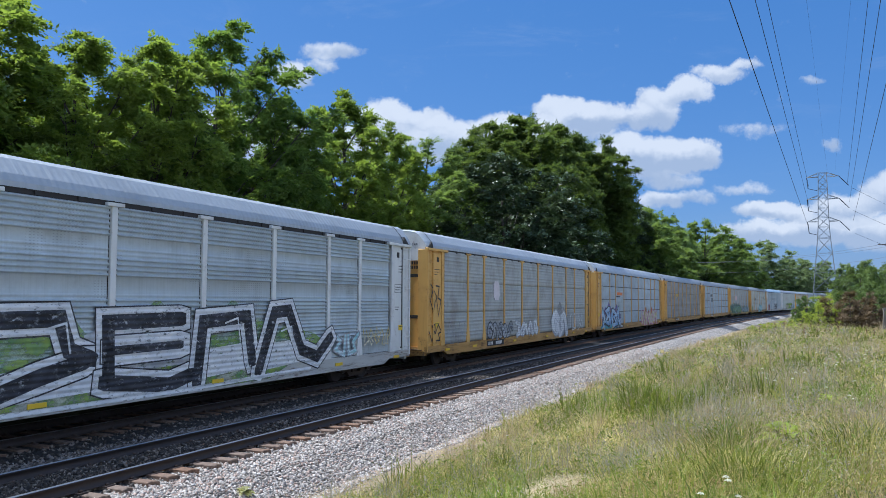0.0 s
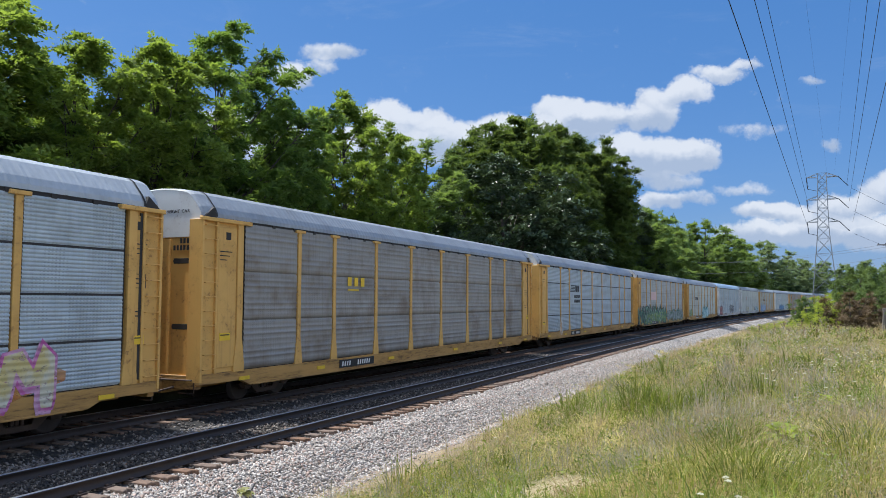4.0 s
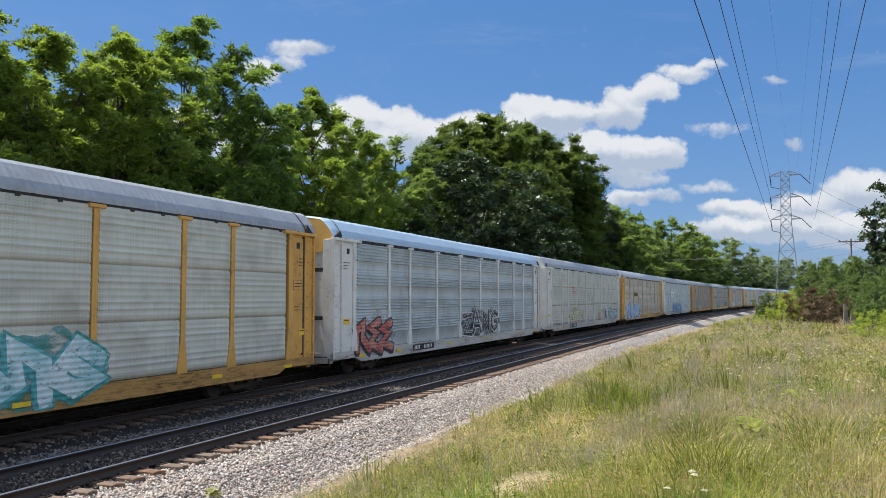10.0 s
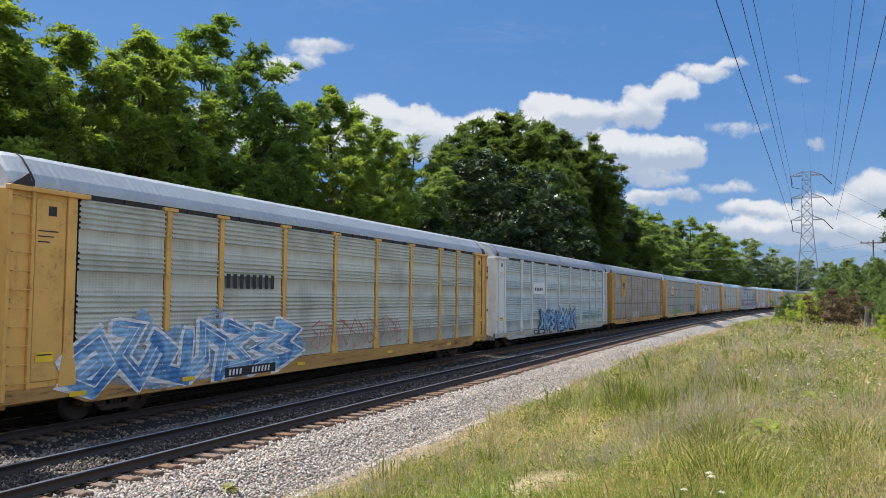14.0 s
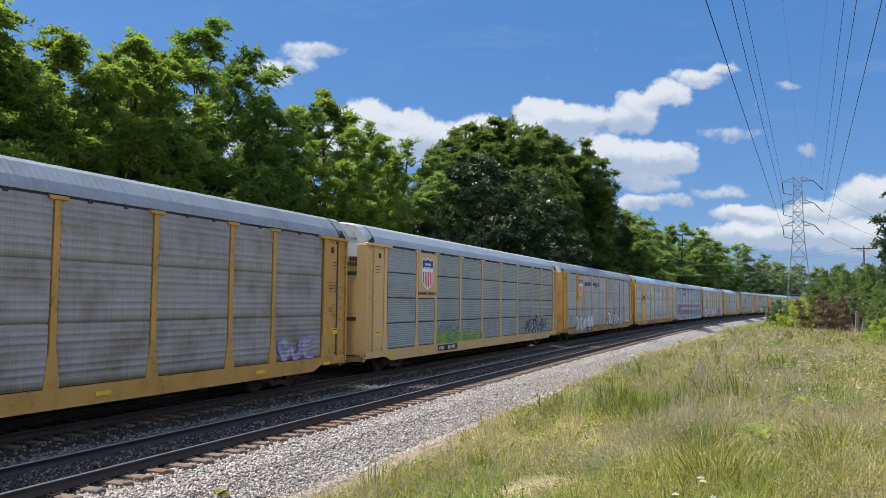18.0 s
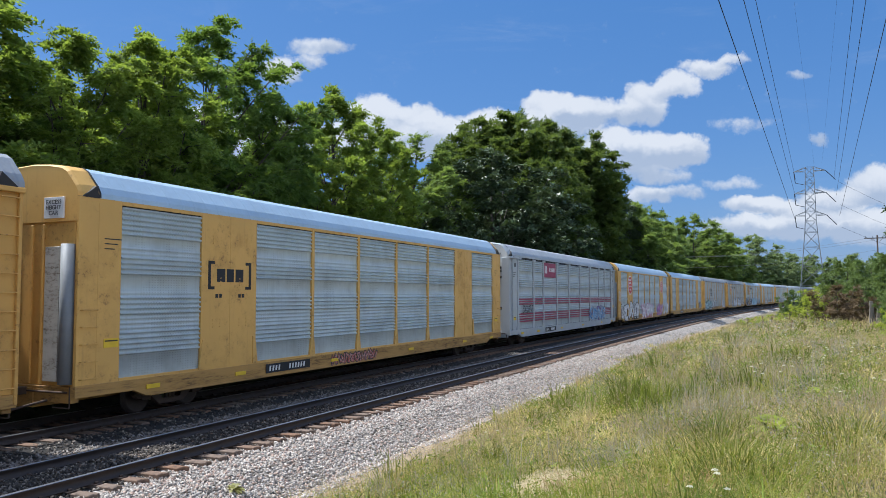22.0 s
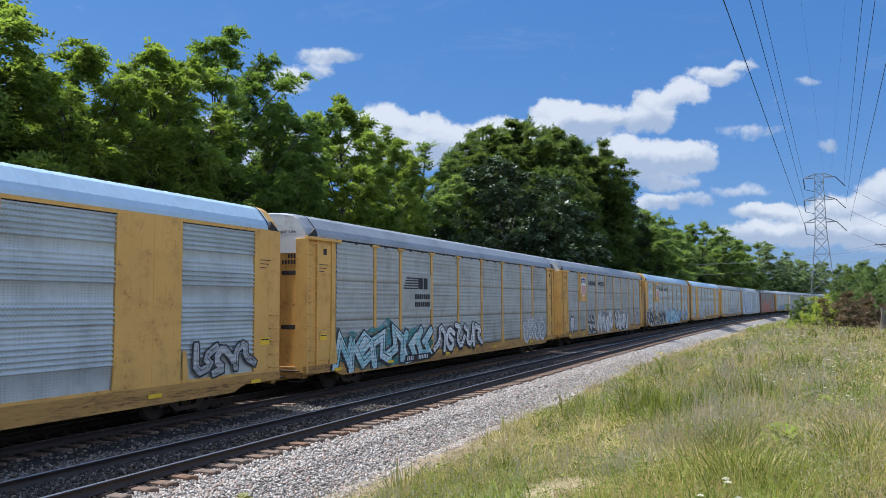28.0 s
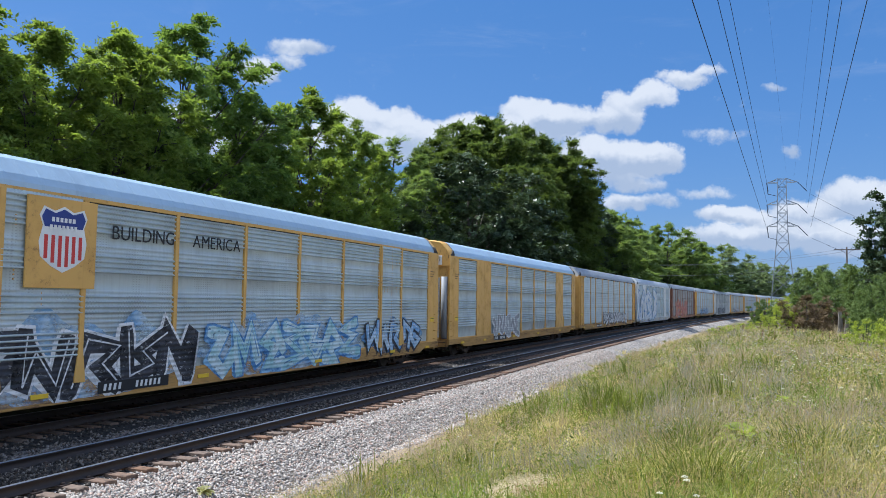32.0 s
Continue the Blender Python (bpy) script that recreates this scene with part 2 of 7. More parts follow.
def plain(name, color, rough=0.7, metal=0.0, vary=0.25):
    def build(nn):
        vec, rnd, co = coords(nn)
        col = nn.mix(nn.noise(vec, 3.0, 6.0, 0.65), tuple(c * (1 - vary) for c in color), tuple(min(1, c * (1 + vary)) for c in color))
        return bsdf(nn, col, rough, metal, nn.bump(nn.noise(vec, 25.0, 3.0), 0.15, 0.01))
    return material(name, build)


def ballast_build(nn):
    vec = nn.add("ShaderNodeTexCoord").outputs["Object"]
    vor = nn.add("ShaderNodeTexVoronoi", {"Vector": vec, "Scale": 17.0})
    cell = nn.add("ShaderNodeSeparateColor", {0: vor.outputs["Color"]}).outputs[0]
    col = nn.mix(cell, (0.30, 0.275, 0.25), (0.66, 0.60, 0.54))
    col = nn.mix(nn.ramp(vor.outputs["Distance"], 0.34, 0.68), col, (0.10, 0.09, 0.08))
    col = nn.mix(nn.math("MULTIPLY", nn.ramp(nn.noise(vec, 0.35, 5.0), 0.5, 0.7), 0.35), col, (0.33, 0.27, 0.20))
    return bsdf(nn, col, 0.92, 0.0, nn.bump(nn.math("SUBTRACT", 1.0, vor.outputs["Distance"]), 0.9, 0.05), 0.25)


def wood_build(nn):
    vec, rnd, co = coords(nn)
    grain = nn.noise(nn.mapping(vec, (2.0, 26.0, 26.0)), 1.0, 5.0, 0.6)
    col = nn.mix(grain, (0.07, 0.045, 0.032), (0.30, 0.175, 0.11))
    col = nn.mix(nn.math("MULTIPLY", rnd, 0.6), col, (0.17, 0.15, 0.13))
    col = nn.mix(nn.ramp(nn.noise(vec, 7.0, 4.0), 0.5, 0.7), col, (0.08, 0.06, 0.05))
    return bsdf(nn, col, 0.9, 0.0, nn.bump(grain, 0.5, 0.02), 0.2)


def spray(name, a, b, scale=1.6, thick=(0.93, 5.0, 0.27, 0.47)):
    """Sprayed paint that fades from one tone to another."""
    def build(nn):
        vec, rnd, co = coords(nn)
        f = nn.ramp(nn.noise(vec, scale, 4.0, 0.6), 0.38, 0.62)
        col = nn.mix(f, a, b)
        lines = nn.ramp(nn.noise(nn.mapping(vec, (0.3, 0.3, 16.0)), 1.0, 2.0), 0.55, 0.7)
        col = nn.mix(nn.math("MULTIPLY", lines, 0.3), col, tuple(0.6 * c for c in a))
        worn = nn.ramp(nn.noise(vec, 5.0, 6.0, 0.7), 0.56, 0.70)
        col = nn.mix(nn.math("MULTIPLY", worn, 0.45), col, (0.30, 0.31, 0.31))
        ribs = nn.math("SINE", nn.math("MULTIPLY", nn.add("ShaderNodeSeparateXYZ", {0: co}).outputs[2], 48.0))
        coat = bsdf(nn, col, 0.6, 0.0, nn.bump(ribs, 0.30, 0.03))
        thin = nn.ramp(nn.noise(nn.mapping(vec, (1.0, 1.0, 2.2)), thick[1], 6.0, 0.7), *thick[2:])
        bare = nn.add("ShaderNodeBsdfTransparent").outputs[0]
        return nn.add("ShaderNodeMixShader", {0: nn.math("MULTIPLY", thin, thick[0]), 1: bare, 2: coat}).outputs[0]
    return material(name, build)


M = {
    "yellow": paint("yellow_paint", (0.68, 0.395, 0.105), 1.0, spread=0.06),
    "amber": paint("amber_paint", (0.62, 0.345, 0.085), 1.0, spread=0.06),
    "tan": paint("tan_paint", (0.62, 0.40, 0.17), 0.4),
    "ochre": paint("dirty_yellow_paint", (0.50, 0.275, 0.065), 1.0, (0.12, 0.06, 0.03), spread=0.06),
    "white": paint("white_paint", (0.68, 0.68, 0.65), 0.85, spread=0.05),
    "sill_white": paint("dirty_white_paint", (0.50, 0.49, 0.45), 1.0, (0.12, 0.08, 0.055), spread=0.12, smear=True),
    "sill_yellow": paint("dirty_sill_paint", (0.47, 0.265, 0.075), 1.0, (0.085, 0.045, 0.026), spread=0.13, smear=True),
    "grey": paint("grey_paint", (0.42, 0.44, 0.45), 0.4),
    "rust": paint("red_brown_paint", (0.26, 0.11, 0.06), 0.7),
    "silver": steel("silver_sheet", (0.50, 0.56, 0.585), 0.4, metal=0.2, gloss=0.34),
    "pale": steel("pale_sheet", (0.55, 0.62, 0.63), 0.35, metal=0.3, gloss=0.34),
    "slate": steel("slate_grey_sheet", (0.37, 0.395, 0.37), 0.4, (0.16, 0.15, 0.12), metal=0.15),
    "dull": steel("dull_grey_sheet", (0.455, 0.470, 0.450), 0.65, (0.17, 0.135, 0.10), metal=0.2),
    "brown": steel("brown_grey_sheet", (0.365, 0.35, 0.325), 0.9, (0.17, 0.125, 0.085)),
    "roof": steel("roof_sheet", (0.47, 0.49, 0.50), 0.25, holes=False, metal=0.3, flutes=32.0),
    "roof_blue": steel("bluish_roof_sheet", (0.46, 0.59, 0.70), 0.15, holes=False, metal=0.25),
    "olive": steel("greenish_grey_sheet", (0.56, 0.575, 0.51), 0.55, (0.19, 0.165, 0.125), metal=0.15),
    "old_wood": plain("grey_split_wood", (0.17, 0.15, 0.125), 0.9),
    "roof_dull": steel("dull_roof_sheet", (0.36, 0.375, 0.39), 0.4, holes=False, metal=0.3, flutes=32.0),
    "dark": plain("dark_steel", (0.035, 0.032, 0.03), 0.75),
    "iron": plain("rusty_iron", (0.075, 0.05, 0.038), 0.7, 0.2),
    "rail": plain("rail_steel", (0.055, 0.042, 0.036), 0.6, 0.4),
    "shiny": plain("worn_rail_head", (0.55, 0.55, 0.56), 0.28, 0.9, 0.1),
    "zinc": plain("galvanised_lattice", (0.23, 0.245, 0.26), 0.6, 0.2),
    "wire": plain("wire", (0.02, 0.022, 0.028), 0.7, 0.0),
    "pale_wire": plain("pale_cable", (0.22, 0.23, 0.24), 0.6),
    "pole": plain("weathered_pole", (0.12, 0.09, 0.07), 0.9),
    "bark": rough_stuff("bark", ((0.05, 0.04, 0.03), (0.10, 0.085, 0.07), (0.03, 0.025, 0.02)), 3.0),
    "ballast": material("ballast", ballast_build),
    # oil-stained ballast, taken darker still for the train's shade
    "black_ballast": rough_stuff("oily_shaded_ballast", ((0.028, 0.024, 0.021), (0.048, 0.042, 0.036), (0.10, 0.088, 0.076)), 6.0, 0.9, 0.9, 0.04, 3.0),
    # ballast below the cars, blackened to paint in their shadow
    "soot": rough_stuff("shaded_ballast", ((0.012, 0.011, 0.010), (0.022, 0.020, 0.018), (0.045, 0.04, 0.036)), 6.0, 0.95, 0.9, 0.04, 3.0),
    "tie": material("tie_wood", wood_build),
    "dark_stone": island_stuff("oily_stones", ((0.030, 0.025, 0.022), (0.105, 0.09, 0.075), (0.25, 0.215, 0.18))),
    "mid_stone": island_stuff("dusty_stones", ((0.09, 0.08, 0.075), (0.34, 0.315, 0.29), (0.22, 0.18, 0.15))),
    "stone": island_stuff("ballast_stones", ((0.17, 0.15, 0.13), (0.70, 0.635, 0.565), (0.47, 0.35, 0.285))),
    "soil": rough_stuff("meadow_soil", ((0.13, 0.105, 0.06), (0.08, 0.085, 0.035), (0.24, 0.20, 0.12)), 0.7, 0.95, 0.8, 0.06, 20.0),
    "verge": rough_stuff("straw_verge", ((0.36, 0.27, 0.18), (0.22, 0.17, 0.11), (0.47, 0.38, 0.26)), 1.6, 0.95, 0.9, 0.06, 14.0),
    "wood_floor": rough_stuff("forest_floor", ((0.06, 0.06, 0.025), (0.10, 0.10, 0.04), (0.05, 0.04, 0.025)), 0.4),
    "lime": leafy("lime_leaves", (0.017, 0.039, 0.010), (0.225, 0.295, 0.066), 0.42, shine=2.4),
    "green": leafy("green_leaves", (0.013, 0.034, 0.011), (0.160, 0.235, 0.062), 0.42, shine=2.5),
    "mid": leafy("mid_green_leaves", (0.034, 0.064, 0.018), (0.125, 0.170, 0.048), 0.38, shine=2.2),
    "bright": leafy("bright_green_leaves", (0.056, 0.100, 0.032), (0.205, 0.275, 0.090), 0.40, shine=2.1),
    # leaves of the far trees, with the haze of distance mixed into the colour
    "hazy": leafy("haze_paled_leaves", (0.105, 0.150, 0.078), (0.26, 0.325, 0.175), 0.38, shine=1.6),
    "bleached": leafy("bleached_grass", (0.44, 0.35, 0.22), (0.72, 0.60, 0.42), 0.3, 0.2),
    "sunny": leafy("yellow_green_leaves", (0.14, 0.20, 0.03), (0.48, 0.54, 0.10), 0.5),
    "hedge": leafy("hedge_leaves", (0.050, 0.092, 0.030), (0.21, 0.28, 0.090), 0.32),
    "deep": leafy("deep_green_leaves", (0.026, 0.050, 0.022), (0.105, 0.145, 0.070), 0.15, gloss=0.42),
    # undergrowth green, darkened to paint the shade at the foot of the trees
    "under": leafy("shaded_undergrowth_leaves", (0.010, 0.022, 0.008), (0.046, 0.078, 0.022), 0.25, shine=2.0),
    "brownleaf": leafy("brown_leaves", (0.085, 0.060, 0.035), (0.25, 0.18, 0.11), 0.22),
    "grass": leafy("meadow_grass", (0.100, 0.130, 0.024), (0.52, 0.49, 0.13), 0.43, 0.14),
    "straw": leafy("dry_grass", (0.44, 0.33, 0.13), (0.80, 0.64, 0.30), 0.40, 0.2),
    "weed": leafy("grey_weeds", (0.17, 0.175, 0.07), (0.52, 0.49, 0.23), 0.37, 0.2),
    "tuft": leafy("tuft_blades", (0.052, 0.076, 0.015), (0.25, 0.28, 0.052), 0.40, 0.2),
    "herb": leafy("herb_leaves", (0.09, 0.125, 0.026), (0.36, 0.39, 0.08), 0.40, 0.2),
    "seed": leafy("seed_stalks", (0.30, 0.20, 0.11), (0.62, 0.47, 0.28), 0.32, 0.2),
    "thistle": leafy("grey_mauve_thistles", (0.20, 0.19, 0.14), (0.46, 0.42, 0.36), 0.25, 0.2),
    "mauve": leafy("mauve_seed_grass", (0.28, 0.21, 0.13), (0.58, 0.46, 0.32), 0.32, 0.2),
    "blade": leafy("broad_green_blades", (0.040, 0.075, 0.014), (0.30, 0.37, 0.070), 0.36, 0.3),
    "dock": plain("dock_seeds", (0.22, 0.13, 0.075), 0.9),
    "petal": plain("white_petals", (0.74, 0.70, 0.50), 0.8),
    "black": plain("black_lettering", (0.02, 0.02, 0.022), 0.6),
    "chalk": plain("white_lettering", (0.72, 0.72, 0.70), 0.7),
    "label": plain("yellow_label", (0.75, 0.50, 0.03), 0.6),
    "maroon": plain("maroon_paint", (0.27, 0.03, 0.075), 0.5),
    "red": plain("red_paint", (0.55, 0.05, 0.04), 0.55),
    "blue": plain("blue_paint", (0.03, 0.05, 0.22), 0.55),
    "orange": plain("orange_paint", (0.75, 0.20, 0.04), 0.55),
    "faded": plain("faded_white_paint", (0.66, 0.60, 0.60), 0.7),
    "pink": plain("pink_primer", (0.66, 0.47, 0.44), 0.7),
}
HAZE = (0.74, 1.8, 0.33, 0.60)
SP = {
    "black": spray("black_spray", (0.015, 0.015, 0.018), (0.05, 0.05, 0.06)),
    "white": spray("white_spray", (0.66, 0.67, 0.68), (0.80, 0.80, 0.79)),
    "sky": spray("pale_blue_spray", (0.22, 0.42, 0.68), (0.55, 0.68, 0.78)),
    "blue": spray("blue_spray", (0.05, 0.18, 0.42), (0.28, 0.50, 0.72)),
    "teal": spray("teal_spray", (0.04, 0.25, 0.22), (0.10, 0.38, 0.42)),
    "violet": spray("violet_spray", (0.18, 0.12, 0.40), (0.32, 0.22, 0.50)),
    "green": spray("green_spray", (0.05, 0.14, 0.10), (0.16, 0.30, 0.20)),
    "lime": spray("lime_spray", (0.30, 0.42, 0.06), (0.16, 0.30, 0.10)),
    "pinky": spray("pink_spray", (0.55, 0.12, 0.36), (0.62, 0.35, 0.50)),
    "orange": spray("orange_spray", (0.65, 0.20, 0.04), (0.60, 0.30, 0.10)),
    "redd": spray("red_spray", (0.45, 0.10, 0.08), (0.55, 0.28, 0.22)),
    "cream": spray("cream_spray", (0.60, 0.50, 0.20), (0.62, 0.60, 0.48)),
    "smoke": spray("grey_spray", (0.30, 0.31, 0.32), (0.48, 0.49, 0.50)),
    "ice": spray("ice_spray", (0.32, 0.56, 0.59), (0.62, 0.74, 0.76)),
    "maroon": spray("maroon_spray", (0.20, 0.03, 0.05), (0.30, 0.14, 0.14), thick=HAZE),
    "haze_black": spray("thin_black_spray", (0.015, 0.015, 0.018), (0.05, 0.05, 0.06), thick=HAZE),
    "haze_white": spray("thin_white_spray", (0.55, 0.56, 0.57), (0.72, 0.72, 0.71), thick=HAZE),
    "haze_sky": spray("thin_pale_blue_spray", (0.22, 0.42, 0.68), (0.55, 0.68, 0.78), thick=HAZE),
    "haze_blue": spray("thin_blue_spray", (0.05, 0.18, 0.42), (0.28, 0.50, 0.72), thick=HAZE),
    "haze_teal": spray("thin_teal_spray", (0.04, 0.25, 0.22), (0.10, 0.38, 0.42), thick=HAZE),
    "haze_violet": spray("thin_violet_spray", (0.18, 0.12, 0.40), (0.32, 0.22, 0.50), thick=HAZE),
    "haze_green": spray("thin_green_spray", (0.05, 0.14, 0.10), (0.16, 0.30, 0.20), thick=HAZE),
    "haze_lime": spray("thin_lime_spray", (0.30, 0.42, 0.06), (0.16, 0.30, 0.10), thick=HAZE),
    "haze_pinky": spray("thin_pink_spray", (0.55, 0.12, 0.36), (0.62, 0.35, 0.50), thick=HAZE),
    "haze_orange": spray("thin_orange_spray", (0.65, 0.20, 0.04), (0.60, 0.30, 0.10), thick=HAZE),
    "haze_redd": spray("thin_red_spray", (0.45, 0.10, 0.08), (0.55, 0.28, 0.22), thick=HAZE),
    "haze_cream": spray("thin_cream_spray", (0.60, 0.50, 0.20), (0.62, 0.60, 0.48), thick=HAZE),
    "haze_smoke": spray("thin_grey_spray", (0.30, 0.31, 0.32), (0.48, 0.49, 0.50), thick=HAZE),
    "haze_ice": spray("thin_ice_spray", (0.45, 0.62, 0.64), (0.68, 0.74, 0.76), thick=HAZE),
}


# ---- mesh helpers ----
class Soup:
    """Boxes, bars and sheets gathered into one mesh."""

    def __init__(self):
        self.v, self.f = [], []

    def box(self, x0, x1, y0, y1, z0, z1):
        b = len(self.v)
        self.v += [(x, y, z) for z in (z0, z1) for y in (y0, y1) for x in (x0, x1)]
        self.f += [tuple(b + i for i in q) for q in ((0, 2, 3, 1), (4, 5, 7, 6), (0, 1, 5, 4), (2, 6, 7, 3), (0, 4, 6, 2), (1, 3, 7, 5))]
        return self

    def prism(self, pts, lo, hi, axis="y"):
        """A flat outline pushed out along an axis. pts are (x, z) for y, (y, z) for x, (x, y) for z."""
        b, k = len(self.v), len(pts)
        for d in (lo, hi):
            for p, q in pts:
                self.v.append({"y": (p, d, q), "x": (d, p, q), "z": (p, q, d)}[axis])
        self.f.append(tuple(b + i for i in range(k)))
        self.f.append(tuple(b + k + i for i in reversed(range(k))))
        self.f += [(b + i, b + k + i, b + k + (i + 1) % k, b + (i + 1) % k) for i in range(k)]
        return self

    def rod(self, a, c, r0, r1=None, k=6):
        a, c = Vector(a), Vector(c)
        r1 = r0 if r1 is None else r1
        d = (c - a).normalized()
        u = d.orthogonal().normalized()
        w = d.cross(u)
        b = len(self.v)
        for p, r in ((a, r0), (c, r1)):
            for i in range(k):
                t = 2 * math.pi * i / k
                self.v.append(tuple(p + u * (r * math.cos(t)) + w * (r * math.sin(t))))
        self.f += [(b + i, b + (i + 1) % k, b + k + (i + 1) % k, b + k + i) for i in range(k)]
        self.f += [tuple(b + i for i in reversed(range(k))), tuple(b + k + i for i in range(k))]
        return self

    def sheet(self, rows):
        """Rows of points, joined into quads."""
        b, k = len(self.v), len(rows[0])
        for r in rows:
            self.v += [tuple(p) for p in r]
        for j in range(len(rows) - 1):
            for i in range(k - 1):
                o = b + j * k + i
                self.f.append((o, o + 1, o + k + 1, o + k))
        return self

    def mesh(self, name, bevel=0.0, smooth=False):
        me = bpy.data.meshes.new(name)
        me.from_pydata(self.v, [], self.f)
        bm = bmesh.new()
        bm.from_mesh(me)
        bmesh.ops.recalc_face_normals(bm, faces=bm.faces)
        if bevel:
            bmesh.ops.bevel(bm, geom=[e for e in bm.edges if len(e.link_faces) == 2 and e.calc_face_angle(0) > 0.7], offset=bevel, segments=1, affect="EDGES")
        bm.to_mesh(me)
        bm.free()
        if smooth:
            me.polygons.foreach_set("use_smooth", np.ones(len(me.polygons), dtype=bool))
        return me


def quick(name, verts, faces):
    """A large mesh from number arrays; every face has the same number of corners."""
    me = bpy.data.meshes.new(name)
    verts, faces = np.asarray(verts, dtype=np.float32), np.asarray(faces, dtype=np.int32)
    me.vertices.add(len(verts))
    me.vertices.foreach_set("co", verts.ravel())
    me.loops.add(faces.size)
    me.loops.foreach_set("vertex_index", faces.ravel())
    me.polygons.add(len(faces))
    me.polygons.foreach_set("loop_start", np.arange(0, faces.size, faces.shape[1], dtype=np.int32))
    me.update(calc_edges=True)
    return me


def with_mat(me, mat):
    if not me.materials:
        me.materials.append(mat)
    return me


def part(name, me, mat, parent, label="", m=None):
    """One mesh object under a thing or a part. A mesh that already has another material is taken over as it is, by the object's own slot."""
    ob = new(name, with_mat(me, mat))
    ob.parent = parent
    if me.materials[0] != mat:
        ob.material_slots[0].link = "OBJECT"
        ob.material_slots[0].material = mat
    if m is not None:
        ob.matrix_basis = m
    if label:
        ob["label"] = label
    return ob


def thing(name, label, category, group="", kind="", m=None):
    ob = tagged(new(name), label, category, group, kind)
    ob.empty_display_size = 0.3
    if m is not None:
        ob.matrix_basis = m
    return ob


_cache = {}


def kept(key, make):
    """Alike pieces share one mesh."""
    if key not in _cache:
        _cache[key] = make()
    return _cache[key]


def letter_row(text, size, mat, parent, m, name="letter"):
    """Words in the built-in font, every letter a part of its own, centred on m."""
    meshes = [(ch, kept(("letter", ch, size), lambda: letters(ch, size))) for ch in text if ch != " "]
    width = {ch: max(v.co.x for v in me.vertices) - min(v.co.x for v in me.vertices) for ch, me in meshes}
    total = sum(size * 0.42 if ch == " " else width[ch] + size * 0.13 for ch in text)
    x = -total / 2
    for ch in text:
        if ch == " ":
            x += size * 0.42
            continue
        part(name, _cache[("letter", ch, size)], mat, parent, "", m @ Matrix.Translation((x + width[ch] / 2, 0, 0)))
        x += width[ch] + size * 0.13


def letters(text, size, depth=0.004):
    """Lettering in the built-in font as a mesh, in the x-z plane, facing -y, centred."""
    cu = bpy.data.curves.new("lettering", "FONT")
    cu.body, cu.size, cu.extrude, cu.align_x, cu.align_y = text, size, depth, "CENTER", "CENTER"
    cu.resolution_u = 3
    ob = new("lettering", cu)
    bpy.context.view_layer.update()
    me = bpy.data.meshes.new_from_object(ob.evaluated_get(bpy.context.evaluated_depsgraph_get()))
    bpy.data.objects.remove(ob)
    me.transform(Matrix.Rotation(math.pi / 2, 4, "X"))
    me.materials.clear()
    return me
# ---- the line: a gentle curve in plan ----
DIST, HEAD, BEND, BEND_GROWTH = 15.257, 1.18903, -3.657e-4, -1.045e-6
TRACK_GAP, CAR, SPEED, FIRST_GAP = 4.266, 28.5, 17.61, 28.75
STEP = 1.0
_s = np.arange(-900, 1301) * STEP
_k = BEND + BEND_GROWTH * np.clip(_s, 0, 300)
_a = np.concatenate([[0], np.cumsum((_k[1:] + _k[:-1]) / 2 * STEP)])
_a += HEAD - _a[900]
_x = np.concatenate([[0], np.cumsum(np.cos((_a[1:] + _a[:-1]) / 2))])
_y = np.concatenate([[0], np.cumsum(np.sin((_a[1:] + _a[:-1]) / 2))])
_x += -math.sin(HEAD) * DIST - _x[900]
_y += math.cos(HEAD) * DIST - _y[900]


def along(s, q=0.0):
    """Plan place and heading at s metres along the train's track and q metres off to its far side."""
    a = np.interp(s, _s, _a)
    return np.interp(s, _s, _x) - np.sin(a) * q, np.interp(s, _s, _y) + np.cos(a) * q, a


def spot(s, q, z=0.0, turn=0.0, scale=1.0):
    x, y, a = along(s, q)
    return Matrix.Translation((x, y, z)) @ Matrix.Rotation(a + turn, 4, "Z") @ Matrix.Diagonal((scale, scale, scale, 1))


LAND = [(-400, 0.6), (-60, 0.8), (-30, 1.05), (-15.2, 1.15), (-13.0, 0.80), (-11.0, 0.30), (-9.2, -0.28), (-8.0, -0.58), (-7.3, -0.72), (-6.3, -0.36), (-5.65, -0.27), (-5.2, -0.23),
        (-2.9, -0.21), (-2.1, -0.30), (-1.3, -0.21), (1.5, -0.21), (2.1, -0.26), (3.6, -0.80), (5.0, -0.85), (8.0, -0.4), (12.0, 0.0), (30.0, 0.4), (400.0, 0.4)]


def land(q):
    return np.interp(q, [a for a, b in LAND], [b for a, b in LAND])


def land_bumpy(x, y, q):
    """The ground's height with small swells off the ballast."""
    off = np.clip((-7.6 - q) / 2.0, 0, 1) + np.clip((q - 4.0) / 3.0, 0, 1)
    return land(q) + off * (0.06 * np.sin(x * 0.9 + y * 0.35) + 0.05 * np.sin(y * 1.1 - x * 0.5 + 1.0))


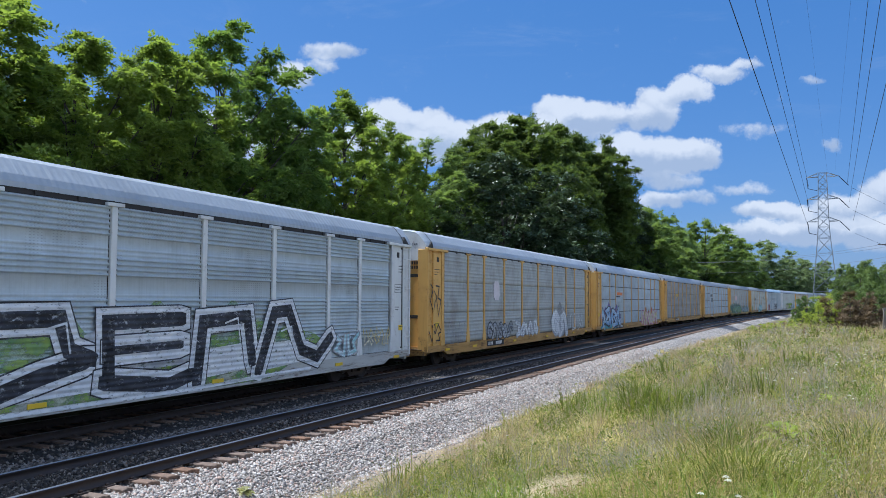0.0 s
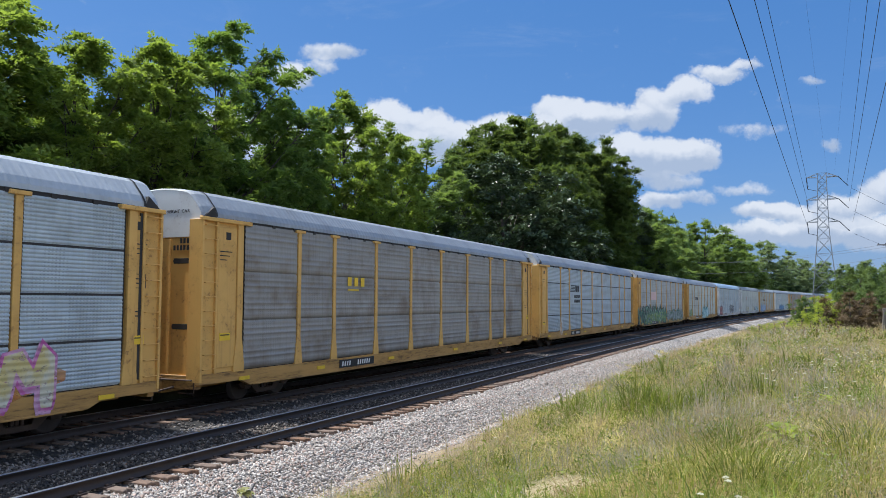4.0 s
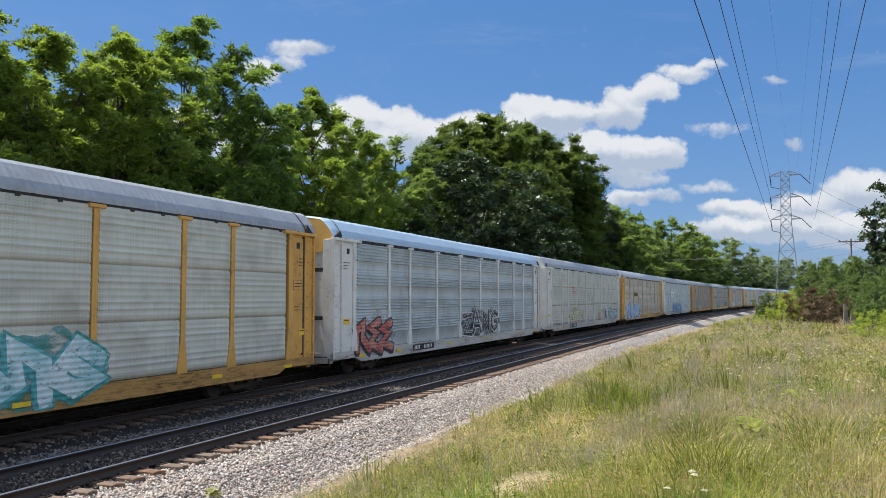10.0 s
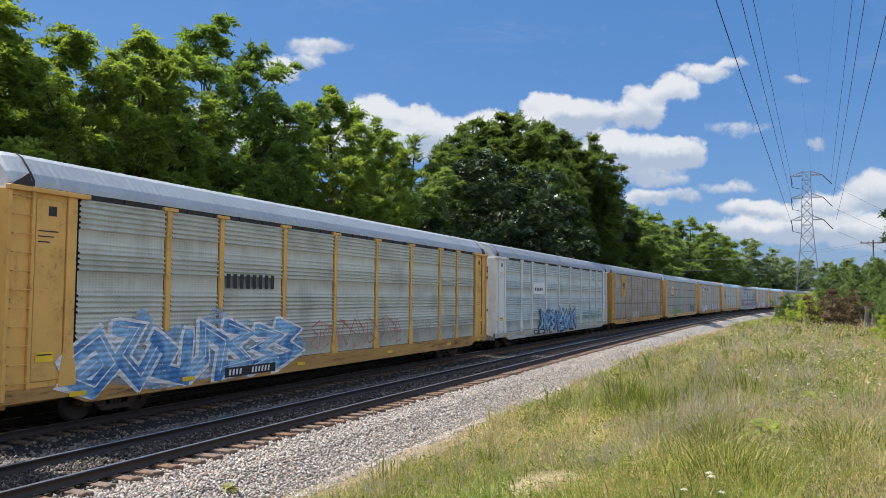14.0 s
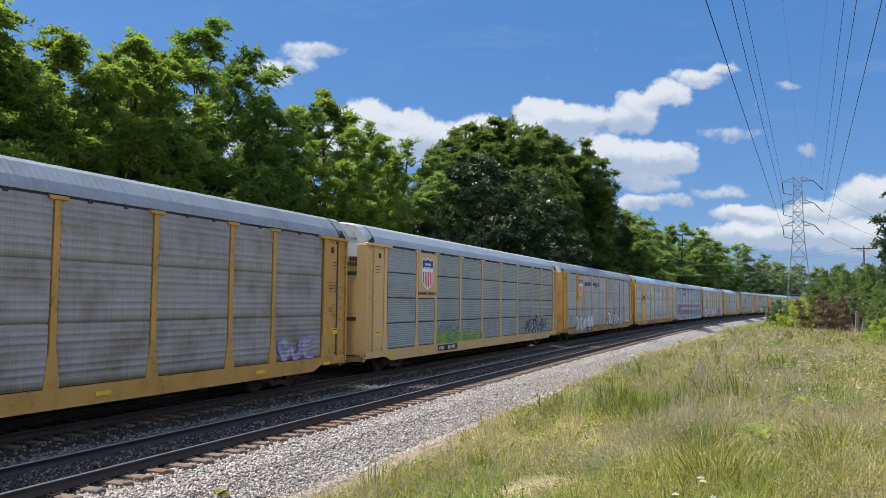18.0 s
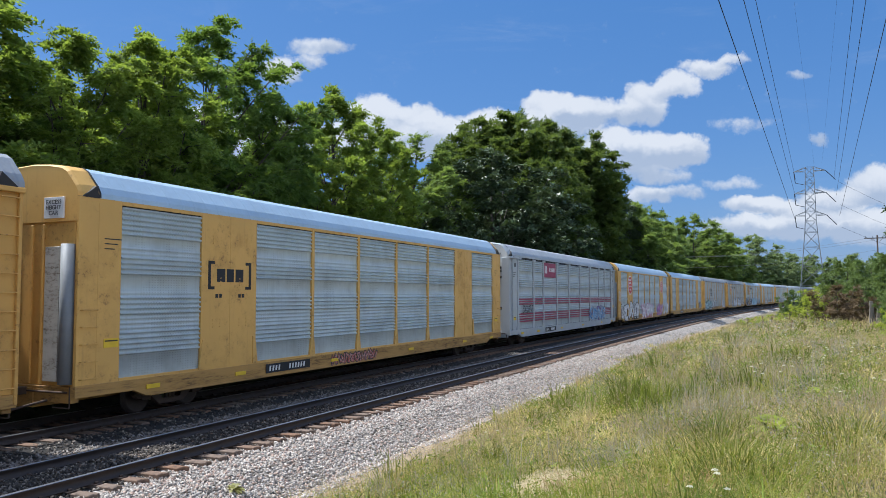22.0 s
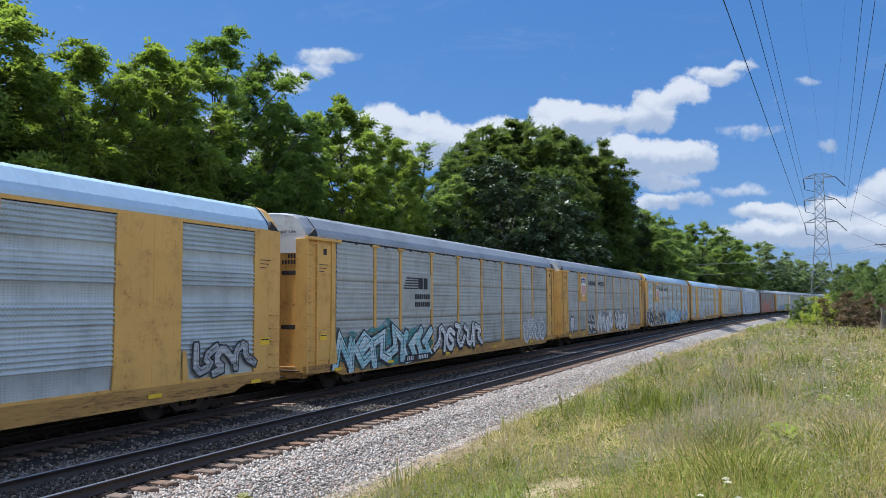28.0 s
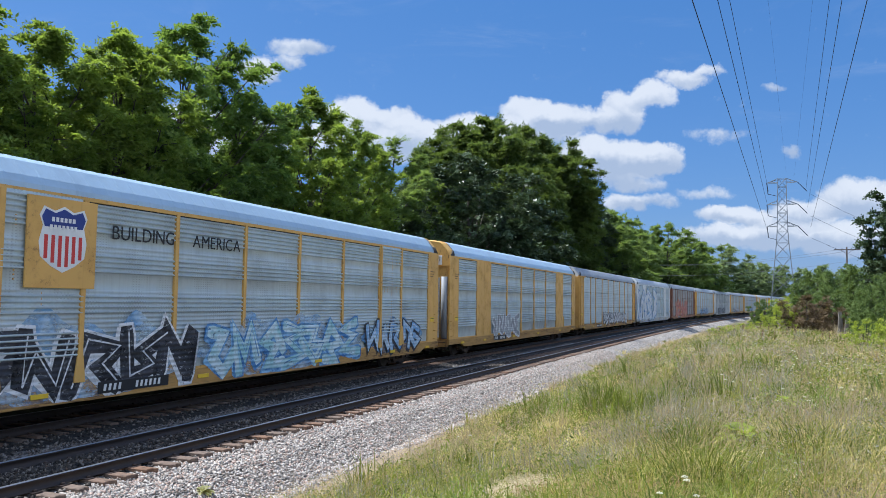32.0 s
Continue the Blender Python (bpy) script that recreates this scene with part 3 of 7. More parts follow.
def build_ground():
    ss = np.unique(np.concatenate([np.arange(-800, -40, 40), np.arange(-40, 100, 1.0), np.arange(100, 320, 5), np.arange(320, 1241, 40)]).astype(float))
    qs = np.unique(np.concatenate([[-400, -200, -120, -80], np.arange(-60, -16, 2.0), np.arange(-16, -5, 0.35), np.arange(-5, 4, 0.5), np.arange(4, 14, 1.0), [16, 20, 30, 45, 70, 120, 200, 400]]).astype(float))
    S, Q = np.meshgrid(ss, qs, indexing="ij")
    X, Y, _ = along(S, Q)
    Z = land_bumpy(X, Y, Q)
    verts = np.stack([X, Y, Z], -1).reshape(-1, 3)
    ns, nq = len(ss), len(qs)
    i, j = np.meshgrid(np.arange(ns - 1), np.arange(nq - 1), indexing="ij")
    o = (i * nq + j).ravel()
    faces = np.stack([o, o + nq, o + nq + 1, o + 1], 1)
    qm = ((Q[:-1, :-1] + Q[:-1, 1:]) / 2).ravel()
    # a skirt that reaches the horizon
    edge = [k * nq for k in range(ns)] + [(ns - 1) * nq + k for k in range(1, nq)] + [k * nq + nq - 1 for k in reversed(range(ns - 1))] + [k for k in reversed(range(1, nq - 1))]
    rim = verts[edge]
    far = rim * (4200 / np.maximum(np.hypot(rim[:, 0], rim[:, 1]), 1))[:, None]
    far[:, 2] = 0.0
    b, m = len(verts), len(edge)
    e = np.array(edge)
    nxt = (np.arange(m) + 1) % m
    skirt = np.stack([e, e[nxt], b + nxt, b + np.arange(m)], 1)
    me = quick("ground", np.vstack([verts, far]), np.vstack([faces, skirt]))
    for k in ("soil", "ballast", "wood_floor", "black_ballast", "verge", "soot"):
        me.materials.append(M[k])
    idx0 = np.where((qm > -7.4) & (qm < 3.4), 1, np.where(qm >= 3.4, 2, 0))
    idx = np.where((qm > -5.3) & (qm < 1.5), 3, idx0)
    # the strip under the train gets the ballast with painted shade
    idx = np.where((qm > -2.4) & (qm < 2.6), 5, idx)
    sm = ((S[:-1, :-1] + S[1:, :-1]) / 2).ravel()
    idx = np.where((qm <= -7.1) & (qm > -8.9 - 0.3 * np.sin(sm * 0.8)) & (np.abs(sm - 30) < 70), 4, idx)
    me.polygons.foreach_set("material_index", np.concatenate([idx, np.full(m, 2)]).astype(np.int32))
    me.polygons.foreach_set("use_smooth", np.ones(len(me.polygons), dtype=bool))
    tagged(new("ground", me), "dry meadow, grey ballast bed and wood floor", "ground", kind="structure")


build_ground()

# ---- tracks: rails, ties, loose stones ----
RAIL = [(-0.07, -0.17), (0.07, -0.17), (0.07, -0.155), (0.012, -0.135), (0.012, -0.045), (0.036, -0.03), (0.036, -0.006), (0.026, 0.0), (-0.026, 0.0), (-0.036, -0.006), (-0.036, -0.03), (-0.012, -0.045), (-0.012, -0.135), (-0.07, -0.155)]


def rail_mesh(q):
    ss = np.concatenate([np.arange(-600, -20, 10), np.arange(-20, 120, 2.0), np.arange(120, 1001, 8)])
    k = len(RAIL)
    rows = []
    for dq, z in RAIL:
        X, Y, _ = along(ss, q - dq)
        rows.append(np.stack([X, Y, np.full(len(ss), z)], 1))
    V = np.stack(rows, 1).reshape(-1, 3)
    faces, mats = [], []
    for i in range(len(ss) - 1):
        for j in range(k):
            faces.append((i * k + j, i * k + (j + 1) % k, (i + 1) * k + (j + 1) % k, (i + 1) * k + j))
            mats.append(1 if j in (6, 7, 8) else 0)
    me = quick("rail", V, faces)
    me.materials.append(M["rail"])
    me.materials.append(M["shiny"])
    me.polygons.foreach_set("material_index", np.array(mats, dtype=np.int32))
    return me


def tie_mesh(rng, length=2.6):
    """A weathered tie with split, uneven ends."""
    s = Soup()
    pts = []
    for side in (-1, 1):
        for k in range(4):
            pts.append((side * (length / 2 + rng.uniform(-0.06, 0.05)), (-0.11 + 0.073 * k) * side))
    s.prism([(p, q) for p, q in pts], -0.36, -0.175, "z")
    me = s.mesh("tie", 0.012)
    me.transform(Matrix.Rotation(math.pi / 2, 4, "Z"))
    return me


def build_track(name, centre, label, picked):
    tr = thing(name, label, "railway track", kind="structure")
    for side in (-1, 1):
        part("rail", rail_mesh(centre + side * 0.7525), M["rail"], tr, "steel rail with a worn bright head")
    rng = np.random.RandomState(5)
    kinds = [with_mat(tie_mesh(rng), M["tie"]) for _ in range(5)]
    s, rest = 4.0, []
    count = 0
    while s < 330:
        m = spot(s, centre + rng.uniform(-0.04, 0.04), rng.uniform(-0.012, 0.006), radians(rng.uniform(-1.5, 1.5)))
        if count < picked:
            part("tie", kinds[rng.randint(5)], M["tie"], tr, m=m)
        else:
            rest.append(m)
        count += 1
        s += 0.52 + rng.uniform(-0.03, 0.03)
    base = np.array([(x, y, z) for z in (-0.36, -0.18) for y in (-1.3, 1.3) for x in (-0.11, 0.11)])
    f8 = np.array([(0, 2, 3, 1), (4, 5, 7, 6), (0, 1, 5, 4), (2, 6, 7, 3), (0, 4, 6, 2), (1, 3, 7, 5)])
    V, F = [], []
    for i, m in enumerate(rest):
        a = np.array(m)
        V.append(base @ a[:3, :3].T + a[:3, 3])
        F.append(f8 + 8 * i)
    tagged(part("far_ties", quick("far_ties", np.vstack(V), np.vstack(F)), M["tie"], tr, "many weathered ties far along the line"), kind="stuff")
    # tie plates under both rails
    plate = with_mat(Soup().box(-0.09, 0.09, -0.17, 0.17, -0.178, -0.163).box(-0.03, 0.03, -0.12, -0.08, -0.163, -0.13).box(-0.03, 0.03, 0.08, 0.12, -0.163, -0.13).mesh("tie_plate"), M["iron"])
    V, F, s, i = [], [], 4.0, 0
    pv = np.array([v.co for v in plate.vertices])
    pf = np.array([p.vertices[:] for p in plate.polygons])
    while s < 60:
        for side in (-1, 1):
            a = np.array(spot(s, centre + side * 0.7525))
            V.append(pv @ a[:3, :3].T + a[:3, 3])
            F.append(pf + len(pv) * i)
            i += 1
        s += 0.52
    tagged(part("tie_plates", quick("tie_plates", np.vstack(V), np.vstack(F)), M["iron"], tr, "rusty tie plates and spikes"), kind="stuff")
    return tr


build_track("near_track", -TRACK_GAP, "empty near track with rusty ties and shiny rail heads", 250)
build_track("far_track", 0.0, "track under the train, dark with shade", 60)


def stones(name, label, count, s_range, q_range, seed, size=(0.028, 0.060), mat="stone", lift=0.0):
    rng = np.random.RandomState(seed)
    s = s_range[0] + (s_range[1] - s_range[0]) * rng.rand(count) ** 1.7
    q = rng.uniform(q_range[0], q_range[1], count)
    if mat == "stone":                # the outer edge wanders
        q = np.maximum(q, q_range[0] + np.interp(s, [8, 22, 30], [0.62, 0.5, 0.3]) + 0.22 * np.sin(s * 0.9) + 0.16 * np.sin(s * 2.3 + 1) - 0.6 * rng.rand(count) ** 3)
    X, Y, _ = along(s, q)
    r = rng.uniform(size[0], size[1], count)
    Z = land(q) + lift + r * rng.uniform(-0.2, 0.5, count)
    oct_v = np.array([(1, 0, 0), (-1, 0, 0), (0, 1, 0), (0, -1, 0), (0, 0, 1), (0, 0, -1)], float)
    oct_f = np.array([(0, 2, 4), (2, 1, 4), (1, 3, 4), (3, 0, 4), (2, 0, 5), (1, 2, 5), (3, 1, 5), (0, 3, 5)])
    v = oct_v[None] * (0.6 + 0.8 * rng.rand(count, 6, 1)) + 0.32 * rng.randn(count, 6, 3)
    a = rng.rand(count) * 6.283
    c, sn = np.cos(a)[:, None], np.sin(a)[:, None]
    vx, vy, vz = v[..., 0], v[..., 1], v[..., 2] * 0.8
    v = np.stack([vx * c - vy * sn, vx * sn + vy * c, vz], -1) * r[:, None, None] + np.stack([X, Y, Z], 1)[:, None]
    f = oct_f[None] + 6 * np.arange(count)[:, None, None]
    me = quick(name, v.reshape(-1, 3), f.reshape(-1, 3))
    me.materials.append(M[mat])
    tagged(new(name, me), label, "ballast stones", kind="stuff")


stones("ballast_stones", "loose grey and pinkish crushed stones on the shoulder", 64000, (6.5, 52), (-7.85, -5.35), 1, (0.015, 0.040))
stones("ballast_stones", "oily crushed stones between the rails", 14000, (6.0, 45), (-5.4, -1.2), 2, (0.02, 0.045), "dark_stone")
stones("ballast_stones", "oily stones that half bury the ties of the near track", 15000, (6.0, 40), (-4.94, -3.6), 4, (0.02, 0.042), "dark_stone", 0.045)
stones("ballast_stones", "dusty grey crushed stones between the two tracks", 16000, (6.0, 60), (-3.45, -1.9), 3, (0.02, 0.045), "mid_stone")
# ---- the train ----
# In a car's own space x runs along the track towards the rear, -y faces the meadow, z is up from the rail.
HALF, SIDE, FOOT, EAVE, TOP = 13.55, 1.50, 0.92, 4.98, 5.80
POSTS = (-9.1, -7.1, -4.15, -1.18, 1.78, 4.75, 7.7, 9.7)
OTHER_POSTS = (-9.2, -7.2, -4.4, -1.6, 1.25, 4.15, 7.1, 9.15)      # on the cars with shallow ribs
DOORS = {-1: 11.9, 1: 12.5}         # the end bays differ a little in length
ROOF_LINE = [(-1.50, 4.98), (-1.49, 5.09), (-1.40, 5.25), (-1.12, 5.585), (-0.96, 5.68), (-0.5, 5.755), (0.0, 5.785)]
ROOF_LINE = ROOF_LINE + [(-y, z) for y, z in reversed(ROOF_LINE[:-1])]


def roof_mesh(fine):
    """Curved roof sheets with standing ribs across."""
    s = Soup()
    xs, lift = [], []
    pitch = 0.45 if fine else 0.74
    x = -HALF + 0.55
    while x < HALF - 0.55:
        for dx, up in ((0.0, 0.0), (pitch * 0.80, 0.0), (pitch * 0.84, 0.004), (pitch * 0.96, 0.004)):
            xs.append(x + dx)
            lift.append(up)
        x += pitch
    rows = []
    for xx, up in zip(xs, lift):
        rows.append([(xx, y * (1 + up * 0.5), z + up) for y, z in ROOF_LINE])
    s.sheet(rows)
    return s.mesh("roof")


def roof_cap_mesh(sign):
    """The end sheet of the roof, sloping down a little to the car's end."""
    s = Soup()
    rows = []
    for x, f, w in ((HALF - 0.57, 1.004, 1.004), (HALF - 0.30, 0.998, 1.0), (HALF - 0.12, 0.975, 0.985), (HALF - 0.05, 0.93, 0.95)):
        rows.append([(sign * x, y * w, 4.9 + (z - 4.9) * f) for y, z in ROOF_LINE])
    s.sheet(rows)
    return s.mesh("roof_end")


def strap_mesh(sign):
    """The dark joint between the roof and its end sheet."""
    s = Soup()
    x = sign * (HALF - 0.57)
    s.sheet([[(x + dx, y * 1.008, z + 0.012) for y, z in ROOF_LINE] for dx in (-0.03, 0.03)])
    return s.mesh("roof_strap", 0.0, True)


def end_wall_mesh(sign):
    """End doors: two leaves with upright folds, under the roof's outline."""
    s = Soup()
    body = [(-1.42, FOOT - 0.1), (-1.42, 4.5), (1.42, 4.5), (1.42, FOOT - 0.1)]
    a, b = sorted((sign * (HALF - 0.20), sign * (HALF - 0.10)))
    s.prism(body, a, b, "x")
    return s.mesh("end_wall", 0.006)


def end_fold_mesh(sign):
    a, b = sorted((sign * (HALF - 0.10), sign * (HALF - 0.05)))
    return Soup().box(a, b, -0.035, 0.035, FOOT, 4.4).mesh("end_fold", 0.006)


def end_slot_mesh(sign):
    """A long dark hand hole with rounded ends in an end door."""
    pts = [(-1.24, 0.0), (-1.21, 0.07), (-0.53, 0.07), (-0.50, 0.0), (-0.53, -0.07), (-1.21, -0.07)]
    a, b = sorted((sign * (HALF - 0.10), sign * (HALF - 0.085)))
    return Soup().prism(pts, a, b, "x").mesh("end_slot", 0.004)


def end_top_mesh(sign):
    s = Soup()
    line = [(-1.44, 4.45)] + [(y * 0.955, 4.9 + (z - 4.9) * 0.93) for y, z in ROOF_LINE] + [(1.44, 4.45)]
    a, b = sorted((sign * (HALF - 0.22), sign * (HALF - 0.055)))
    s.prism(line, a, b, "x")
    return s.mesh("end_top")


def frame_mesh():
    """Side sills, deck and cross-bearers, raised over the bogies."""
    s = Soup()
    for y0, y1 in ((-1.53, -1.40), (1.40, 1.53)):
        line = [(-HALF, 0.66), (-11.9, 0.66), (-11.5, 0.50), (11.5, 0.50), (11.9, 0.66), (HALF, 0.66), (HALF, FOOT), (-HALF, FOOT)]
        s.prism(line, y0, y1, "y")
        s.box(-11.4, 11.4, min(y0, y1) - 0.015, max(y0, y1) + 0.015, 0.49, 0.53)
    s.box(-HALF + 0.02, HALF - 0.02, -1.40, 1.40, 0.84, 0.90)
    s.box(-HALF, HALF, -0.28, 0.28, 0.42, 0.84)
    for x in range(-9, 10, 3):
        s.box(x - 0.07, x + 0.07, -1.40, 1.40, 0.52, 0.84)
    for x in (-HALF + 0.12, HALF - 0.12):
        s.box(x - 0.1, x + 0.1, -1.40, 1.40, 0.55, 0.84)
    return s.mesh("underframe", 0.008)


def bogie_mesh():
    s = Soup()
    for y in (-1.02, 1.02):
        line = [(-1.25, 0.48), (-1.0, 0.66), (-0.45, 0.62), (-0.3, 0.30), (0.3, 0.30), (0.45, 0.62), (1.0, 0.66), (1.25, 0.48), (1.1, 0.36), (0.72, 0.42), (0.42, 0.18), (-0.42, 0.18), (-0.72, 0.42), (-1.1, 0.36)]
        s.prism(line, y - 0.07, y + 0.07, "y")
        for x in (-0.12, 0.0, 0.12):
            s.rod((x, y, 0.30), (x, y, 0.58), 0.055)
        for x in (-0.87, 0.87):
            s.box(x - 0.14, x + 0.14, y - 0.1, y + 0.1, 0.33, 0.58)
    s.box(-0.22, 0.22, -1.1, 1.1, 0.42, 0.60)
    return s.mesh("bogie", 0.01)


def wheel_mesh():
    s = Soup()
    prof = [(0.0, 0.16), (0.10, 0.16), (0.33, 0.05), (0.36, 0.06), (0.418, 0.06), (0.423, -0.04), (0.445, -0.05), (0.445, -0.08), (0.36, -0.075), (0.33, -0.03), (0.1, -0.09), (0.0, -0.09)]
    rows = []
    for i in range(19):
        a = 2 * math.pi * i / 18
        rows.append([(r * math.cos(a), -d, r * math.sin(a)) for r, d in prof])
    s.sheet(rows)
    return s.mesh("wheel", 0.0, True)


def coupler_mesh(sign):
    s = Soup()
    s.box(*sorted((sign * (HALF - 0.3), sign * (HALF + 0.42))), -0.09, 0.09, 0.70, 0.86)
    s.box(*sorted((sign * (HALF + 0.32), sign * (HALF + 0.62))), -0.17, 0.15, 0.63, 0.93)
    s.rod((sign * (HALF - 0.05), -0.7, 0.6), (sign * (HALF + 0.55), -0.25, 0.42), 0.03)
    s.rod((sign * HALF, -1.3, 0.78), (sign * HALF, 1.3, 0.78), 0.025)
    s.rod((sign * (HALF - 0.02), -1.35, 0.45), (sign * (HALF - 0.02), -0.85, 0.45), 0.02)
    s.rod((sign * (HALF - 0.02), -1.35, 0.45), (sign * (HALF - 0.02), -1.35, 0.9), 0.02)
    return s.mesh("coupler", 0.012)


def rib_profile(kind):
    """Height and depth down a side sheet."""
    z0, z1 = FOOT + 0.02, EAVE - 0.06
    pts = []
    if kind == "fine":            # close corrugation in four courses with dark seams
        seams = [z0 + (z1 - z0) * k / 4 for k in range(5)]
        for a, b in zip(seams[:-1], seams[1:]):
            pts += [(a, 0.045), (a + 0.022, 0.045), (a + 0.024, 0.0)]
            cnt = 11
            h = (b - 0.03 - a - 0.03) / cnt
            for k in range(cnt):
                z = a + 0.03 + k * h
                pts += [(z, 0.0), (z + h * 0.38, -0.018), (z + h * 0.62, -0.018), (z + h * 0.95, 0.0)]
            pts += [(b - 0.026, 0.0), (b - 0.024, 0.045)]
        pts.append((z1, 0.045))
    elif kind == "broad":         # groups of bold ribs between smooth stretches
        pts.append((z0, 0.0))
        groups = ((0.145, 5, 0.045), (0.200, 3, 0.016), (0.375, 4, 0.060), (0.47, 1, 0.012), (0.605, 4, 0.060), (0.70, 2, 0.014), (0.83, 6, 0.055))
        last = z0
        for f, cnt, d in groups:
            for k in range(cnt):
                z = max(z0 + (z1 - z0) * f + 0.118 * k, last + 0.11)
                last = z
                if z < z1 - 0.08:
                    pts += [(z - 0.038, 0.0), (z - 0.035, -0.08 * d), (z - 0.023, -0.62 * d), (z - 0.009, -0.98 * d), (z + 0.006, -d), (z + 0.020, -0.66 * d), (z + 0.033, -0.1 * d), (z + 0.038, 0.0)]
        pts.append((z1, 0.0))
    else:                         # three courses of shallow ribs
        cuts = [z0 + (z1 - z0) * k / 3 for k in range(4)]
        for a, b in zip(cuts[:-1], cuts[1:]):
            pts += [(a, 0.03), (a + 0.016, 0.03), (a + 0.018, 0.0)]
            for f, d in ((0.12, 0.008), (0.24, 0.018), (0.36, 0.016), (0.48, 0.006), (0.60, 0.010), (0.72, 0.019), (0.84, 0.013), (0.94, 0.006)):
                z = a + (b - a) * f
                pts += [(z - 0.050, 0.0), (z - 0.036, -0.35 * d), (z - 0.012, -d), (z + 0.008, -d), (z + 0.034, -0.3 * d), (z + 0.048, 0.0)]
        pts.append((z1, 0.0))
    return pts


def panel_mesh(width, kind):
    s = Soup()
    prof = rib_profile(kind)
    w, y = width / 2, -SIDE + (0.04 if kind == "broad" else 0.008)
    s.sheet([[(-w, y + d, z), (-w * 0.33, y + d, z), (w * 0.33, y + d, z), (w, y + d, z)] for z, d in prof])
    return s.mesh("side_panel", 0.0, kind in ("broad", "soft"))


def seam_mesh(width):
    return Soup().box(-width / 2, width / 2, -SIDE - 0.002, -SIDE + 0.045, -0.024, 0.024).mesh("seam")


def post_mesh():
    s = Soup()
    s.prism([(-0.085, 4.90), (-0.085, 1.75), (-0.19, 1.05), (-0.19, 0.90), (0.19, 0.90), (0.19, 1.05), (0.085, 1.75), (0.085, 4.90)], -SIDE - 0.028, -SIDE + 0.05, "y")
    s.box(-0.24, 0.24, -SIDE - 0.07, -SIDE + 0.04, 4.86, 4.945)
    return s.mesh("side_post", 0.008)


def flush_post_mesh():
    s = Soup()
    s.prism([(-0.065, 4.92), (-0.065, 1.6), (-0.15, 1.0), (-0.15, 0.91), (0.15, 0.91), (0.15, 1.0), (0.065, 1.6), (0.065, 4.92)], -SIDE - 0.03, -SIDE + 0.05, "y")
    return s.mesh("side_post", 0.006)


def end_bay_mesh(sign, door):
    """The flat sheet at a car's end."""
    a, b = sorted((sign * door, sign * (HALF - 0.02)))
    return Soup().box(a, b, -SIDE + 0.02, -SIDE + 0.09, FOOT, EAVE).mesh("end_bay", 0.008)


def bay_post_mesh(sign, door):
    """The splayed post between the end bay and the ribbed sheets."""
    c, d = sorted((sign * (door + 0.0), sign * (door + 0.24)))
    return Soup().prism([(c, 4.9), (c, 1.8), (c - 0.10, 1.1), (c - 0.10, 0.9), (d + 0.10, 0.9), (d + 0.10, 1.1), (d, 1.8), (d, 4.9)], -SIDE - 0.045, -SIDE + 0.05, "y").mesh("bay_post", 0.008)


def guard_post_mesh(sign, door):
    c, d = sorted((sign * (HALF - 0.62), sign * (HALF - 0.54)))
    return Soup().box(c, d, -SIDE - 0.05, -SIDE + 0.05, FOOT, 4.9).mesh("guard_post", 0.008)


def corner_post_mesh(sign, door):
    c, d = sorted((sign * (HALF - 0.08), sign * (HALF - 0.0)))
    return Soup().box(c, d, -SIDE - 0.05, -SIDE + 0.4, FOOT - 0.2, 4.9).mesh("corner_post", 0.008)


def door_sheet_mesh(sign, door):
    c, d = sorted((sign * (door + 0.26), sign * (HALF - 0.66)))
    return Soup().box(c, d, -SIDE - 0.012, -SIDE + 0.03, 1.05, 4.75).mesh("door_sheet", 0.008)


def lintel_mesh(sign, door):
    s = Soup()
    a, b = sorted((sign * (door - 0.30), sign * (HALF + 0.02)))
    s.box(a, b, -SIDE - 0.10, -SIDE + 0.04, 4.86, 4.96)
    return s.mesh("lintel", 0.01)


def rung_mesh(sign):
    s = Soup()
    a, b = sign * (HALF - 0.52), sign * (HALF - 0.10)
    s.rod((a, -SIDE - 0.09, 0), (b, -SIDE - 0.09, 0), 0.014, k=5)
    for x in (a, b):
        s.rod((x, -SIDE - 0.09, 0), (x, -SIDE + 0.03, 0), 0.014, k=5)
    return s.mesh("rung")


def ladder(car, sign, mat, count=11):
    """Grab irons up the corner; the lowest carries the rest."""
    low = part("ladder", kept(("rung", sign), lambda: rung_mesh(sign)), mat, car, "", Matrix.Translation((0, 0, 1.05)))
    for k in range(1, count):
        part("rung", kept(("rung", sign), lambda: rung_mesh(sign)), mat, low, "", Matrix.Translation((0, 0, k * 0.37)))


def eave_mesh():
    """The dark slot and rail under the roof's edge."""
    s = Soup()
    s.box(-HALF + 0.05, HALF - 0.05, -SIDE + 0.03, -SIDE + 0.10, EAVE - 0.11, EAVE + 0.01)
    s.box(-HALF + 0.05, HALF - 0.05, SIDE - 0.10, SIDE - 0.03, EAVE - 0.14, EAVE + 0.01)
    for k in range(-12, 13):
        s.box(k * 1.05 - 0.06, k * 1.05 + 0.06, -SIDE - 0.012, -SIDE + 0.04, EAVE - 0.10, EAVE - 0.0)
    return s.mesh("eave_rail")


def far_side_mesh():
    s = Soup()
    s.sheet([[(-HALF + 0.05, SIDE - 0.04 - d, z), (HALF - 0.05, SIDE - 0.04 - d, z)] for z, d in rib_profile("broad")])
    for x in POSTS + (-DOORS[-1], DOORS[1]):
        s.box(x - 0.085, x + 0.085, SIDE - 0.05, SIDE + 0.05, FOOT, 4.9)
    return s.mesh("far_side")


